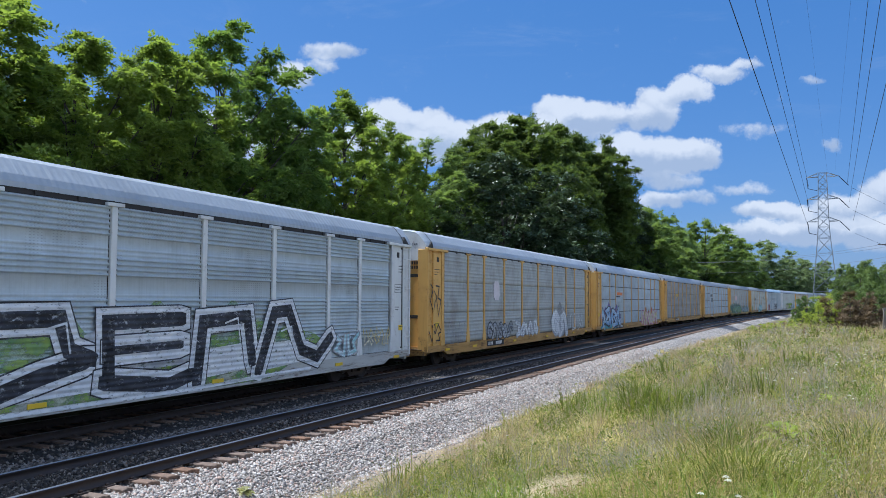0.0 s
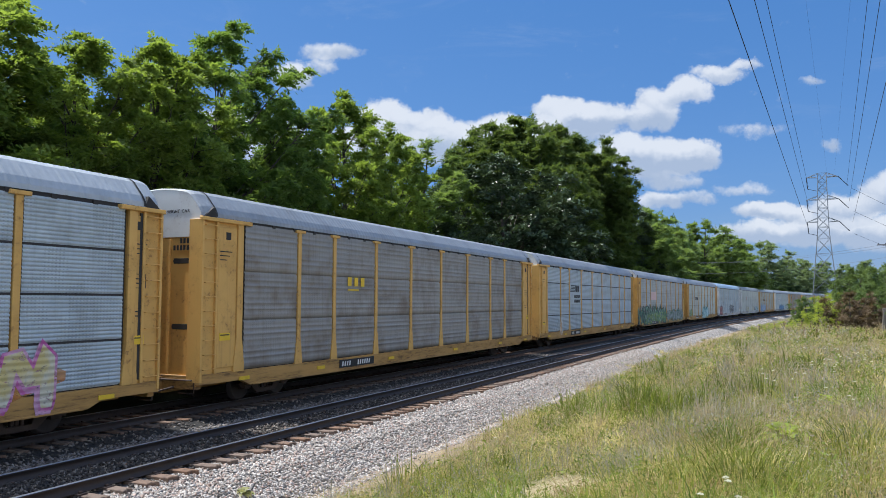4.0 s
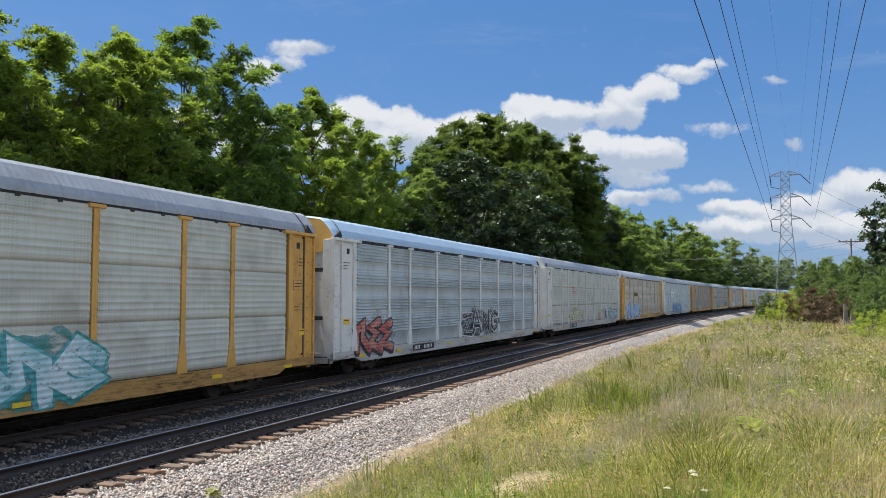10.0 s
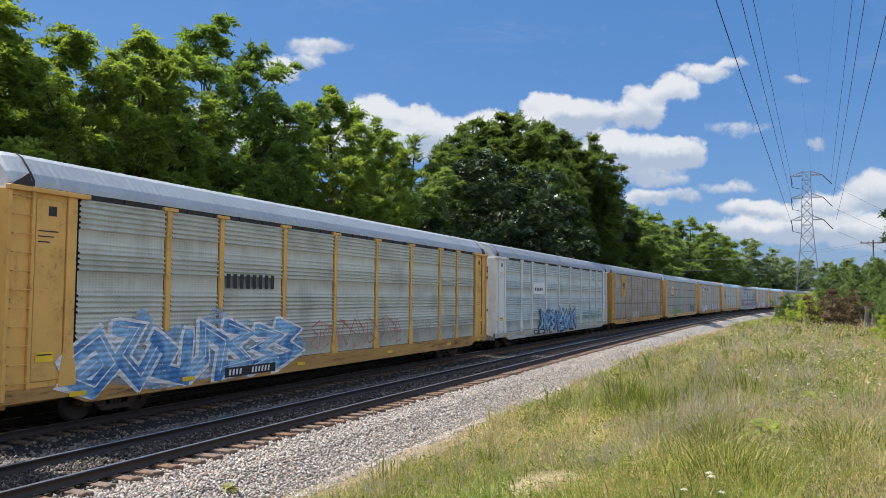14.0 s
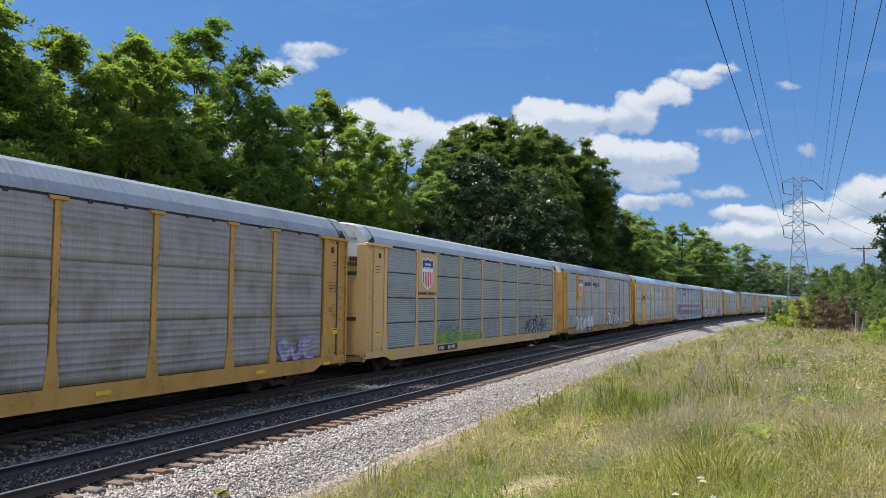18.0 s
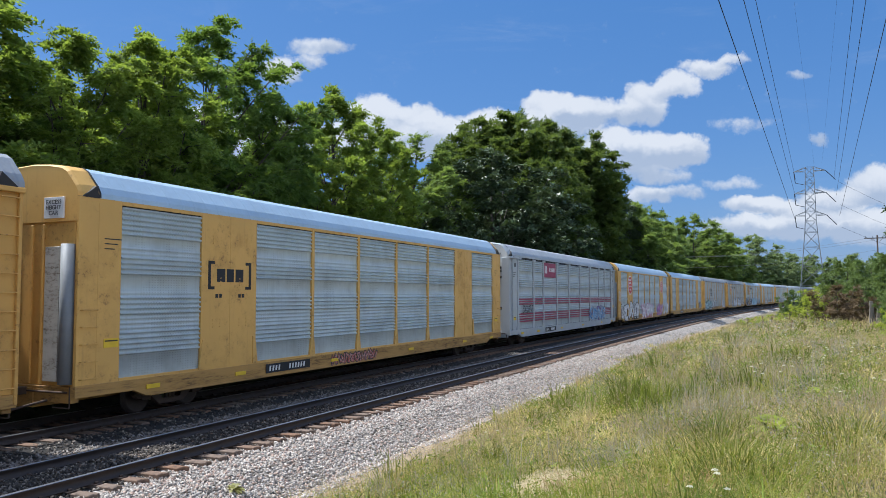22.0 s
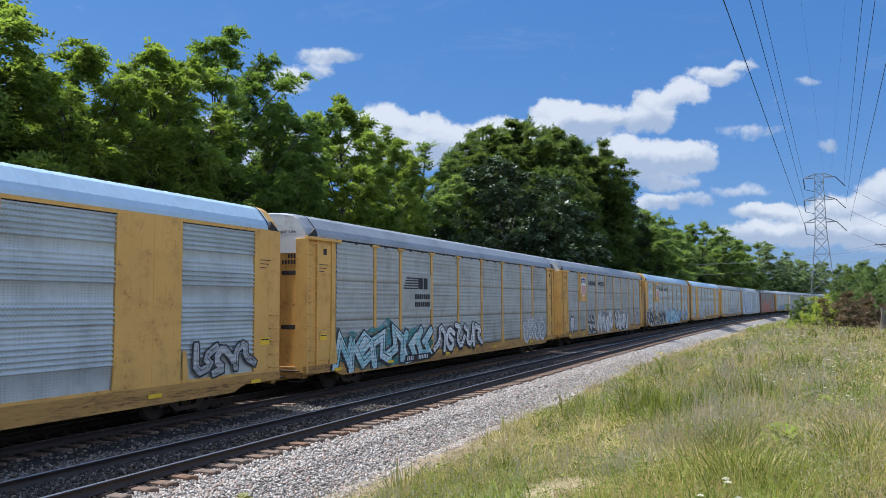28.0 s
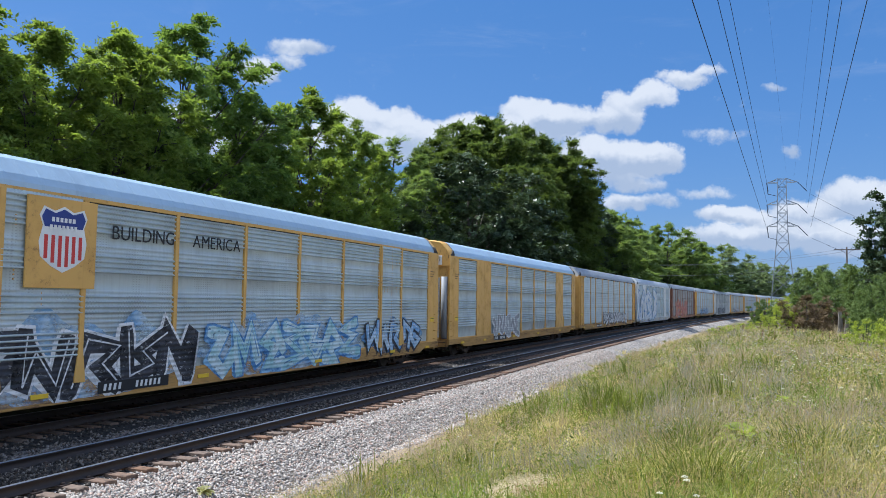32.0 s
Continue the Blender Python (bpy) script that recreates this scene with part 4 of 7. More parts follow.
def flush_frame_mesh():
    """The flat painted side of the flush cars, with openings for its sheets."""
    s = Soup()
    y0, y1 = -SIDE - 0.015, -SIDE + 0.06
    for a, b in ((-HALF + 0.01, -12.35), (-9.65, -7.35), (7.35, 9.45), (12.35, HALF - 0.01)):
        s.box(a, b, y0, y1, FOOT - 0.02, EAVE)
    for a, b in ((-12.35, -9.65), (-7.35, 7.35), (9.45, 12.35)):
        s.box(a, b, y0, y1, EAVE - 0.09, EAVE)
        s.box(a, b, y0, y1, FOOT - 0.02, FOOT + 0.06)
    for x in (-8.5, 8.5, -13.0, 13.0):
        s.box(x - 0.012, x + 0.012, y0 - 0.006, y0 + 0.02, 1.0, EAVE - 0.1)
    for x in (-9.55, -7.45, 7.45, 9.55):
        g = 1 if x in (-7.45, 9.55) else -1
        s.prism([(x - 0.05, 1.7), (x + 0.05, 1.7), (x + 0.05 + (0.12 if g > 0 else 0), 0.95), (x - 0.05 - (0.12 if g < 0 else 0), 0.95)], y0 - 0.03, y0 + 0.02, "y")
    for x in (-9.2, -8.9, -8.1, -7.8, 7.8, 8.1, 8.9, 9.2):
        for z in (2.0, 3.1, 4.2):
            for k in range(3):
                s.box(x - 0.018, x + 0.018, y0 - 0.014, y0 + 0.01, z + k * 0.09, z + k * 0.09 + 0.035)
    return s.mesh("side_frame", 0.004)


# ---- sprayed lettering ----
STROKES = {
    "A": [[(0, 0), (0.45, 1), (1, 0)], [(0.2, 0.38), (0.8, 0.38)]], "N": [[(0.08, 0), (0.1, 1), (0.9, 0), (0.92, 1)]], "Z": [[(0, 0.95), (0.95, 1), (0.05, 0.05), (1, 0)]],
    "G": [[(0.95, 0.85), (0.5, 1), (0.1, 0.7), (0.1, 0.25), (0.5, 0), (0.95, 0.2), (0.9, 0.48), (0.55, 0.46)]], "S": [[(0.95, 0.9), (0.4, 1), (0.08, 0.75), (0.85, 0.35), (0.7, 0.05), (0.05, 0.08)]],
    "O": [[(0.5, 1), (0.1, 0.75), (0.08, 0.3), (0.5, 0), (0.92, 0.3), (0.9, 0.75), (0.5, 1)]], "R": [[(0.1, 0), (0.1, 1), (0.85, 0.9), (0.85, 0.6), (0.15, 0.48), (1, 0)]], "T": [[(0, 0.95), (1, 1)], [(0.5, 0.95), (0.48, 0)]],
}


GLYPHS = (       # angular shapes in one stroke, as fat as sprayed block letters but none of the alphabet
    ((0.0, 0.15), (0.25, 0.95), (0.6, 0.3), (0.95, 1.0), (0.8, 0.0)), ((0.9, 1.0), (0.1, 0.8), (0.75, 0.55), (0.1, 0.2), (0.95, 0.0)),
    ((0.05, 1.0), (0.2, 0.05), (0.85, 0.25), (0.5, 0.65), (0.95, 0.95)), ((0.0, 0.4), (0.5, 1.0), (0.95, 0.55), (0.4, 0.45), (0.6, 0.0), (0.0, 0.05)),
    ((0.1, 0), (0.0, 0.7), (0.6, 1.05), (0.55, 0.4), (1.0, 0.1)), ((0.95, 0.7), (0.45, 1.0), (0.05, 0.45), (0.5, 0.05), (0.9, 0.3), (0.45, 0.55)),
    ((0.0, 0.9), (0.45, 0.6), (0.1, 0.1), (0.7, 0.0), (0.95, 0.6), (0.75, 1.0)), ((0.0, 0.55), (0.4, 0.05), (0.85, 0.5), (0.5, 0.95), (0.95, 1.05)),
)


def glyph(rng):
    """One shape, mirrored or tipped by chance, with its corners shifted."""
    pts = rng.choice(GLYPHS)
    flip, turn = rng.random() < 0.5, rng.random() < 0.35
    lean = rng.uniform(-0.15, 0.22)
    out = []
    for u, v in pts:
        u, v = (1 - u if flip else u), (1 - v if turn else v)
        out.append((u + lean * v + rng.uniform(-0.07, 0.07), v + rng.uniform(-0.07, 0.07)))
    return out


def rounded(pts, turns=2):
    """The same line with its corners cut to bends."""
    for _ in range(turns):
        out = [pts[0]]
        for (a, b), (c, d) in zip(pts[:-1], pts[1:]):
            out += [(0.75 * a + 0.25 * c, 0.75 * b + 0.25 * d), (0.25 * a + 0.75 * c, 0.25 * b + 0.75 * d)]
        pts = out + [pts[-1]]
    return pts


def ribbon(V, F, pts, half, y):
    """A broad band with mitred corners and blunt pointed ends along a line, on the side at depth y."""
    k = len(pts)
    seg = []
    for (x0, z0), (x1, z1) in zip(pts[:-1], pts[1:]):
        d = math.hypot(x1 - x0, z1 - z0) or 1e-6
        seg.append(((x1 - x0) / d, (z1 - z0) / d))
    line = []
    for i, (x, z) in enumerate(pts):
        a, b = seg[max(0, i - 1)], seg[min(k - 2, i)]
        ux, uz = a[0] + b[0], a[1] + b[1]
        d = math.hypot(ux, uz)
        if d < 0.35:                                   # a hairpin keeps the way it came
            ux, uz, d = a[0], a[1], 1.0
        ux, uz = ux / d, uz / d
        line.append((x, z, ux, uz, min(1.7, 1 / max(0.3, ux * a[0] + uz * a[1]))))
    (x, z, ux, uz, w), (p, q, vx, vz, w2) = line[0], line[-1]
    line = [(x - ux * half, z - uz * half, ux, uz, 0.75)] + line + [(p + vx * half, q + vz * half, vx, vz, 0.75)]
    b = len(V)
    for i, (x, z, ux, uz, w) in enumerate(line):
        for sg in (-1, 1):
            px, pz = x + sg * uz * half * w, z - sg * ux * half * w
            px = max(-HALF + 0.05, min(HALF - 0.05, px))
            V.append((px, y - 0.00003 * i, max(pz, 0.53 if abs(px) < 11.5 else 0.69)))
    F += [[b + 2 * i, b + 2 * i + 1, b + 2 * i + 3, b + 2 * i + 2] for i in range(len(line) - 1)]
    return y - 0.0004


COAT = -SIDE - 0.034       # depth of the first coat of spray


def stroke(car, holder, pts, half, coat, y, label, name="graffiti_stroke"):
    V, F = [], []
    y = ribbon(V, F, pts, half, y)
    me = bpy.data.meshes.new(name)
    me.from_pydata(V, [], F)
    ob = part("graffiti" if holder is None else name, me, SP[coat], holder or car, label if holder is None else "")
    return (holder or ob), y


def cloud(car, x0, x1, z0, z1, coat, y, rng, label):
    """A soft patch of thin spray with a wavy rim."""
    V, F = [], []
    hgt, k = z1 - z0, max(12, int((x1 - x0) * 6))
    ph = [rng.uniform(0, 6.28) for _ in range(4)]
    top, low = [], []
    for i in range(k + 1):
        x = x0 - 0.3 + (x1 - x0 + 0.6) * i / k
        e = min(1.0, 3.5 * min(i, k - i) / k + 0.12)
        top.append((x, (z0 + z1) / 2 + hgt * e * (0.55 + 0.14 * math.sin(2.1 * x + ph[0]) + 0.09 * math.sin(4.7 * x + ph[1]))))
        low.append((x, max(0.56, (z0 + z1) / 2 - hgt * e * (0.52 + 0.05 * math.sin(2.6 * x + ph[2])))))
    for (ax, az), (bx, bz) in zip(low, top):
        V += [(ax, y, az), (bx, y, bz)]
    F = [[2 * i, 2 * i + 2, 2 * i + 3, 2 * i + 1] for i in range(k)]
    me = bpy.data.meshes.new("graffiti_cloud")
    me.from_pydata(V, [], F)
    return part("graffiti", me, SP["haze_" + coat], car, label)


def graffiti(car, x0, x1, z0, z1, fill, edge, back=None, seed=1, word=None, loud=1.0, label="sprayed graffiti"):
    """A row of fat, tightly set block shapes with an edge line and a cloud behind them, each layer a coat of its own."""
    rng = random.Random(seed)
    hgt = z1 - z0
    count = len(word) if word else max(2, round((x1 - x0) / (hgt * 0.86)))
    cell = (x1 - x0) / count
    y, holder = COAT, None
    if back:
        holder = cloud(car, x0, x1, z0, z1, back, y, rng, label)
        y -= 0.002
    fat = 0.105 * min(hgt, cell * 1.15) * (1.0 if word else min(1.35, 0.45 + 0.62 * loud))
    rim = 0.028 + 0.030 * hgt
    lines = []
    for i in range(count):
        px, pw, dz = x0 + i * cell + cell * (0.1 if word else 0.02), cell * (0.80 if word else 0.98), rng.uniform(-0.07, 0.07) * hgt
        for st in (STROKES[word[i]] if word else [glyph(rng)]):
            ln = [(px + u * pw, z0 + dz + fat + v * (hgt - 2 * fat)) for u, v in st]
            lines.append(rounded(ln, 1) if fill in ("white", "smoke", "cream") and not word else ln)
    for ln in lines:                     # a shadow block below, then the edge
        if not word and hgt > 0.9:
            holder, y = stroke(car, holder, [(a - 0.06, b - 0.07) for a, b in ln], fat + rim, edge, y, label)
        holder, y = stroke(car, holder, ln, fat + rim, edge, y, label)
    y -= 0.001
    for ln in lines:
        holder, y = stroke(car, holder, ln, fat, fill, y, label)
    for ln in lines:                     # thin inner lines
        if rng.random() < 0.6:
            holder, y = stroke(car, holder, [(a + fat * 0.3, b + fat * 0.3) for a, b in ln], fat * 0.10, "white" if fill not in ("white", "ice", "smoke") else edge, y, label, "graffiti_line")


# one large piece: black bands rimmed with white, over green and white patches
BIG_PIECE = (((-4.9, 2.38), (-2.55, 2.42), (-2.3, 1.75), (-1.75, 1.55)), ((-1.9, 1.5), (-3.0, 1.25), (-4.9, 0.68)), ((-1.25, 1.1), (-1.3, 2.3), (0.95, 2.34)), ((-1.15, 1.68), (0.95, 1.72)),
             ((-1.35, 1.0), (0.6, 0.78), (1.3, 0.95)), ((1.55, 0.75), (1.75, 2.25), (3.5, 2.35), (3.75, 1.15)), ((4.05, 0.85), (4.75, 2.45), (5.45, 2.5), (6.15, 1.3), (7.0, 1.05), (7.75, 1.6)), ((-8.6, 2.2), (-6.4, 2.35), (-5.9, 0.8)), ((-8.4, 0.8), (-6.2, 1.5)))


def big_piece(car):
    rng = random.Random(4)
    label = "large black and white sprayed piece over green patches"
    holder = cloud(car, -9.0, 7.6, 0.5, 2.3, "lime", COAT, rng, label)
    y = COAT - 0.002
    for x0, x1, z0, z1 in ((-4.6, -1.6, 0.62, 1.5), (-1.4, 1.5, 0.95, 2.4), (2.0, 3.6, 0.7, 1.7), (4.4, 6.2, 0.7, 1.7)):
        holder, y = stroke(car, holder, [(x0, (z0 + z1) / 2), (x1, (z0 + z1) / 2 + 0.1)], (z1 - z0) * 0.36, "smoke" if x0 == -1.4 else "white", y, label)
    for pts in BIG_PIECE:
        holder, y = stroke(car, holder, pts, 0.36, "black", y, label)
        holder, y = stroke(car, holder, pts, 0.325, "white", y, label)
    for i, pts in enumerate(BIG_PIECE):
        holder, y = stroke(car, holder, pts, 0.10 if i == 3 else 0.175, "black", y - 0.0004, label)
    for x, z in ((-2.9, 2.2), (5.1, 1.9), (2.6, 2.2)):
        holder, y = stroke(car, holder, [(x, z), (x + 0.5, z + 0.12), (x + 0.62, z - 0.5)], 0.025, "white", y, label, "graffiti_line")
    holder, y = stroke(car, holder, [(-9.0, 0.58), (1.0, 0.60), (6.6, 0.72)], 0.05, "white", y, label)


def leaf_piece(car, cx, z0, w, h):
    """A pointed leaf in white with a dark rim."""
    outline = ((0.0, 0.0), (0.40, 0.42), (0.52, 0.78), (0.34, 0.98), (0.10, 0.88), (-0.12, 1.0), (-0.42, 0.80), (-0.46, 0.45))
    holder, y = None, COAT
    for k, coat in ((1.0, "black"), (0.84, "white")):
        me = bpy.data.meshes.new("leaf_piece")
        pts = rounded([(cx + u * w * k, z0 + h * (0.5 + (v - 0.5) * k)) for u, v in outline + outline[:1]])[:-1]
        me.from_pydata([(cx, y, z0 + h * 0.55)] + [(u, y, v) for u, v in pts], [], [(0, i + 1, (i + 1) % len(pts) + 1) for i in range(len(pts))])
        ob = part("graffiti" if holder is None else "graffiti_fill", me, SP[coat], holder or car, "white pointed leaf sprayed with a dark rim" if holder is None else "")
        holder, y = holder or ob, y - 0.002
    for du in (-0.1, 0.12):
        holder, y = stroke(car, holder, rounded([(cx, z0 + 0.2 * h), (cx + du * w, z0 + 0.5 * h), (cx + du * 2.2 * w, z0 + 0.75 * h)]), 0.02, "smoke", y, "", "graffiti_line")


def scrawl(car, x0, x1, z0, z1, coat, seed, thick=0.022, label="thin sprayed tag"):
    """Handwriting in one thin unbroken line, not to be read."""
    rng = random.Random(seed)
    k = max(2, round((x1 - x0) / ((z1 - z0) * 0.7)))
    pts = []
    for i in range(k):
        px = x0 + (x1 - x0) * i / k
        pts += [(px + u * (x1 - x0) / k, z0 + v * (z1 - z0)) for u, v in glyph(rng)]
    V, F = [], []
    ribbon(V, F, pts, min(thick, 0.035), COAT)
    me = bpy.data.meshes.new("tag")
    me.from_pydata(V, [], F)
    part("graffiti", me, SP[coat], car, label)


def plate(car, name, x0, x1, z0, z1, mat, label="", y=-SIDE - 0.012, under=None, thick=0.02):
    s = Soup().box(x0, x1, y - thick, y, z0, z1)
    return part(name, s.mesh(name, 0.003), mat, under or car, label)


def bars(car, name, x0, x1, z0, z1, count, mat, y, label="", gap=0.35, under=None):
    """Lettering too small to read or not to be lettered, as plain bars."""
    w = (x1 - x0) / count
    b, hz = round(w * (1 - gap), 3), round(z1 - z0, 3)
    for i in range(count):
        part(name, kept(("bar", b, hz), lambda: Soup().box(0, b, -0.006, 0, 0, hz).mesh("bar")), mat, under or car, label, Matrix.Translation((x0 + i * w, y, z0)))


def shield(car, cx, cz, w, h, y, under):
    """A striped shield: white edge, blue top, red and white stripes."""
    def outline(k):
        pts = [(-0.42, 0.50), (-0.2, 0.44), (0, 0.52), (0.2, 0.44), (0.42, 0.50), (0.5, 0.36), (0.43, 0.2), (0.5, -0.05), (0.46, -0.28), (0.25, -0.42), (0, -0.52), (-0.25, -0.42), (-0.46, -0.28), (-0.5, -0.05), (-0.43, 0.2), (-0.5, 0.36)]
        return [(cx + p * w * k, cz + q * h * k) for p, q in pts]
    sh = part("shield", Soup().prism(outline(1.0), y - 0.008, y, "y").mesh("shield"), M["chalk"], under, "white-edged shield emblem")
    part("shield_top", Soup().prism([(x, z) for x, z in outline(0.92) if z > cz + 0.02 * h], y - 0.012, y - 0.008, "y").mesh("shield_top"), M["blue"], sh)
    for k in range(6):
        x = cx + (-0.36 + k * 0.144) * w
        d = abs(x - cx) / w
        part("shield_stripe", Soup().box(x - 0.036 * w, x + 0.036 * w, y - 0.012, y - 0.008, cz - (0.46 - d * 0.42) * h, cz + 0.06 * h).mesh("shield_stripe"), M["red"], sh)
    bars(car, "shield_bar", cx - 0.26 * w, cx + 0.26 * w, cz + 0.27 * h, cz + 0.34 * h, 6, M["chalk"], y - 0.0125, under=sh)
    bars(car, "shield_bar", cx - 0.30 * w, cx + 0.30 * w, cz + 0.15 * h, cz + 0.22 * h, 7, M["chalk"], y - 0.0125, under=sh)


def slogan(car, words, size, mat, y):
    for text, cx, cz in words:
        letter_row(text, size, mat, car, Matrix.Translation((cx, y, cz)))


def autorack(number, cfg):
    style, coat, kind, tone, roof, top = cfg[:6]
    names = {"yellow": "yellow", "amber": "orange-yellow", "tan": "tan", "ochre": "dirty rust-stained yellow", "white": "white", "grey": "silver-grey", "rust": "red-brown"}
    tones = {"slate": "slate grey", "olive": "greenish grey", "silver": "silver", "pale": "pale grey", "dull": "dull grey", "brown": "brownish grey"}
    car = thing("autorack_car", f"{names[coat]} covered car carrier with {tones[tone]} ribbed side sheets", "railway car", "cars of the train")
    paint_m, sheet_m = M[coat], M[tone]
    part("underframe", kept("frame", frame_mesh), M[{"yellow": "sill_yellow", "amber": "sill_yellow", "white": "sill_white"}.get(coat, coat)], car)
    for sx in (-1, 1):
        bg = part("bogie", kept("bogie", bogie_mesh), M["iron"], car, "dark cast bogie", Matrix.Translation((sx * 10.2, 0, 0)))
        for wx in (-0.87, 0.87):
            for wy in (-0.76, 0.76):
                part("wheel", kept("wheel", wheel_mesh), M["rail"], bg, "", Matrix.Translation((wx, wy, 0.42)) @ Matrix.Rotation(0 if wy < 0 else math.pi, 4, "Z"))
        part("coupler", kept(("coupler", sx), lambda: coupler_mesh(sx)), M["iron"], car)
        wall = part("end_wall", kept(("end", sx), lambda: end_wall_mesh(sx)), paint_m, car)
        for fy in (-1.34, -0.40, -0.05, 0.75, 1.1):
            part("end_fold", kept(("fold", sx), lambda: end_fold_mesh(sx)), paint_m, wall, "", Matrix.Translation((0, fy, 0)))
        if style == "P" and sx < 0:
            for z in (3.83, 2.13):
                part("end_slot", kept(("slot", sx), lambda: end_slot_mesh(sx)), M["dark"], wall, "dark hand hole", Matrix.Translation((0, 0, z)))
        part("end_top", kept(("endtop", sx), lambda: end_top_mesh(sx)), M[top], car)
        part("roof_end", kept(("cap", sx), lambda: roof_cap_mesh(sx)), M[roof if style == "P" else top], car)
        part("roof_gap", kept(("notch", sx), lambda: Soup().prism([(sx * (HALF - 0.56), 4.97), (sx * (HALF - 0.08), 4.97), (sx * (HALF - 0.46), 5.24)], -1.515, -1.38, "y").mesh("roof_gap")), M["dark"], car)
        part("roof_strap", kept(("strap", sx), lambda: strap_mesh(sx)), M["dark"], car)
    part("roof", kept(("roof", style == "S" or kind == "fine"), lambda: roof_mesh(style == "S" or kind == "fine")), M[roof], car, "curved ribbed metal roof")
    part("eave_rail", kept("eave", eave_mesh), M["dark"], car)
    part("far_side", kept("far", far_side_mesh), sheet_m, car)
    # a thin dark sheet added to give shade in the gaps beside the posts
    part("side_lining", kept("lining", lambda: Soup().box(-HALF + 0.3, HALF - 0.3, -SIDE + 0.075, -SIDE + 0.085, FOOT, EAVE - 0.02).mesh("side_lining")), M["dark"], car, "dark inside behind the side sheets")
    if style == "P":
        other = kind == "soft" and coat != "white"
        posts = OTHER_POSTS if other else POSTS
        doors = {-1: DOORS[-1], 1: 12.0 if other or kind == "broad" else DOORS[1]}
        edges = (-doors[-1],) + posts + (doors[1],)
        for a, b in zip(edges[:-1], edges[1:]):
            w = round(b - a - 0.225, 3)
            pan = part("side_panel", kept(("panel", w, kind), lambda: panel_mesh(w, kind)), sheet_m, car, "", Matrix.Translation(((a + b) / 2, 0, 0)))
            for k in ((1, 2, 3) if kind == "fine" else ()):
                part("seam", kept(("seam", w), lambda: seam_mesh(w)), M["dark"], pan, "", Matrix.Translation((0, 0, FOOT + 0.02 + (EAVE - FOOT - 0.08) * k / 4)))
        for x in posts:
            part("side_post", kept("post", post_mesh), paint_m, car, "", Matrix.Translation((x, 0, 0)))
        for sx in (-1, 1):
            bay = part("end_bay", kept(("bay", sx, doors[sx]), lambda: end_bay_mesh(sx, doors[sx])), paint_m, car)
            for nm, make in (("bay_post", bay_post_mesh), ("guard_post", guard_post_mesh), ("corner_post", corner_post_mesh), ("door_sheet", door_sheet_mesh), ("lintel", lintel_mesh)):
                part(nm, kept((nm, sx, doors[sx]), lambda: make(sx, doors[sx])), paint_m, bay)
            ladder(car, sx, paint_m)
            if number < 22:
                gap = (HALF - 0.70, HALF - 0.62)
                if sx > 0:
                    part("door_gap", kept("gap", lambda: Soup().box(*gap, -SIDE - 0.016, -SIDE + 0.03, 1.0, 4.82).mesh("door_gap")), M["dark"], bay, "dark slit beside the end door")
                mid = sx * (doors[sx] + 0.26 + HALF - 0.70) / 2
                part("latch_hole", kept("latch_hole", lambda: Soup().box(-0.10, 0.10, -SIDE - 0.020, -SIDE - 0.010, -0.10, 0.10).mesh("latch_hole", 0.004)), M["dark"], bay, "small dark hole", Matrix.Translation((mid, 0, 4.52)))
                if sx > 0:
                    part("stencil_frame", kept("stencil", lambda: Soup().box(-0.26, 0.26, -SIDE - 0.017, -SIDE - 0.011, 0.15, 0.165).box(-0.26, 0.26, -SIDE - 0.017, -SIDE - 0.011, -0.165, -0.15).box(-0.26, -0.245, -SIDE - 0.017, -SIDE - 0.011, -0.15, 0.15).box(0.245, 0.26, -SIDE - 0.017, -SIDE - 0.011, -0.15, 0.15).mesh("stencil_frame")), M["black"], bay, "stencilled black frame", Matrix.Translation((mid, 0, 3.25)))
                    for k in range(4):
                        part("stencil_line", kept(("sline", k), lambda: Soup().box(-0.20, 0.20 - 0.05 * k, -SIDE - 0.017, -SIDE - 0.011, -0.014, 0.014).mesh("stencil_line")), M["black"], bay, "", Matrix.Translation((mid, 0, 3.30 - 0.10 * k if k < 2 else 2.75 - 0.1 * k)))
    else:
        part("side_frame", kept("flush", flush_frame_mesh), paint_m, car)
        for a, b in ((-12.35, -9.65), (-7.35, -4.41), (-4.41, -1.47), (-1.47, 1.47), (1.47, 4.41), (4.41, 7.35), (9.45, 12.35)):
            w = round(b - a - 0.02, 2)
            part("side_panel", kept(("panel", w, kind), lambda: panel_mesh(w, kind)), sheet_m, car, "", Matrix.Translation(((a + b) / 2, 0, 0)))
        for x in (-4.41, -1.47, 1.47, 4.41):
            part("side_post", kept("flushpost", flush_post_mesh), paint_m, car, "", Matrix.Translation((x, 0, 0)))
        for sx in (-1, 1):
            ladder(car, sx, paint_m, 5)
        front = -HALF + 0.02
        part("door_edge", kept("door_edge", lambda: Soup().rod((front, -1.22, 0.95), (front, -1.22, 3.95), 0.16, 0.16, 12).mesh("door_edge", 0.0, True)), M["zinc"], car, "grey rounded edge of the end door")
        part("end_plate", kept("end_plate", lambda: Soup().box(front - 0.03, front + 0.04, -0.98, -0.55, 1.0, 3.9).mesh("end_plate", 0.006)), M["sill_white"], car, "dirty white upright panel")
        sign = part("height_plate", kept("height_plate", lambda: Soup().box(front - 0.035, front + 0.0, -1.08, -0.48, 4.52, 4.98).mesh("height_plate", 0.004)), M["chalk"], car, "white plate with black lettering")
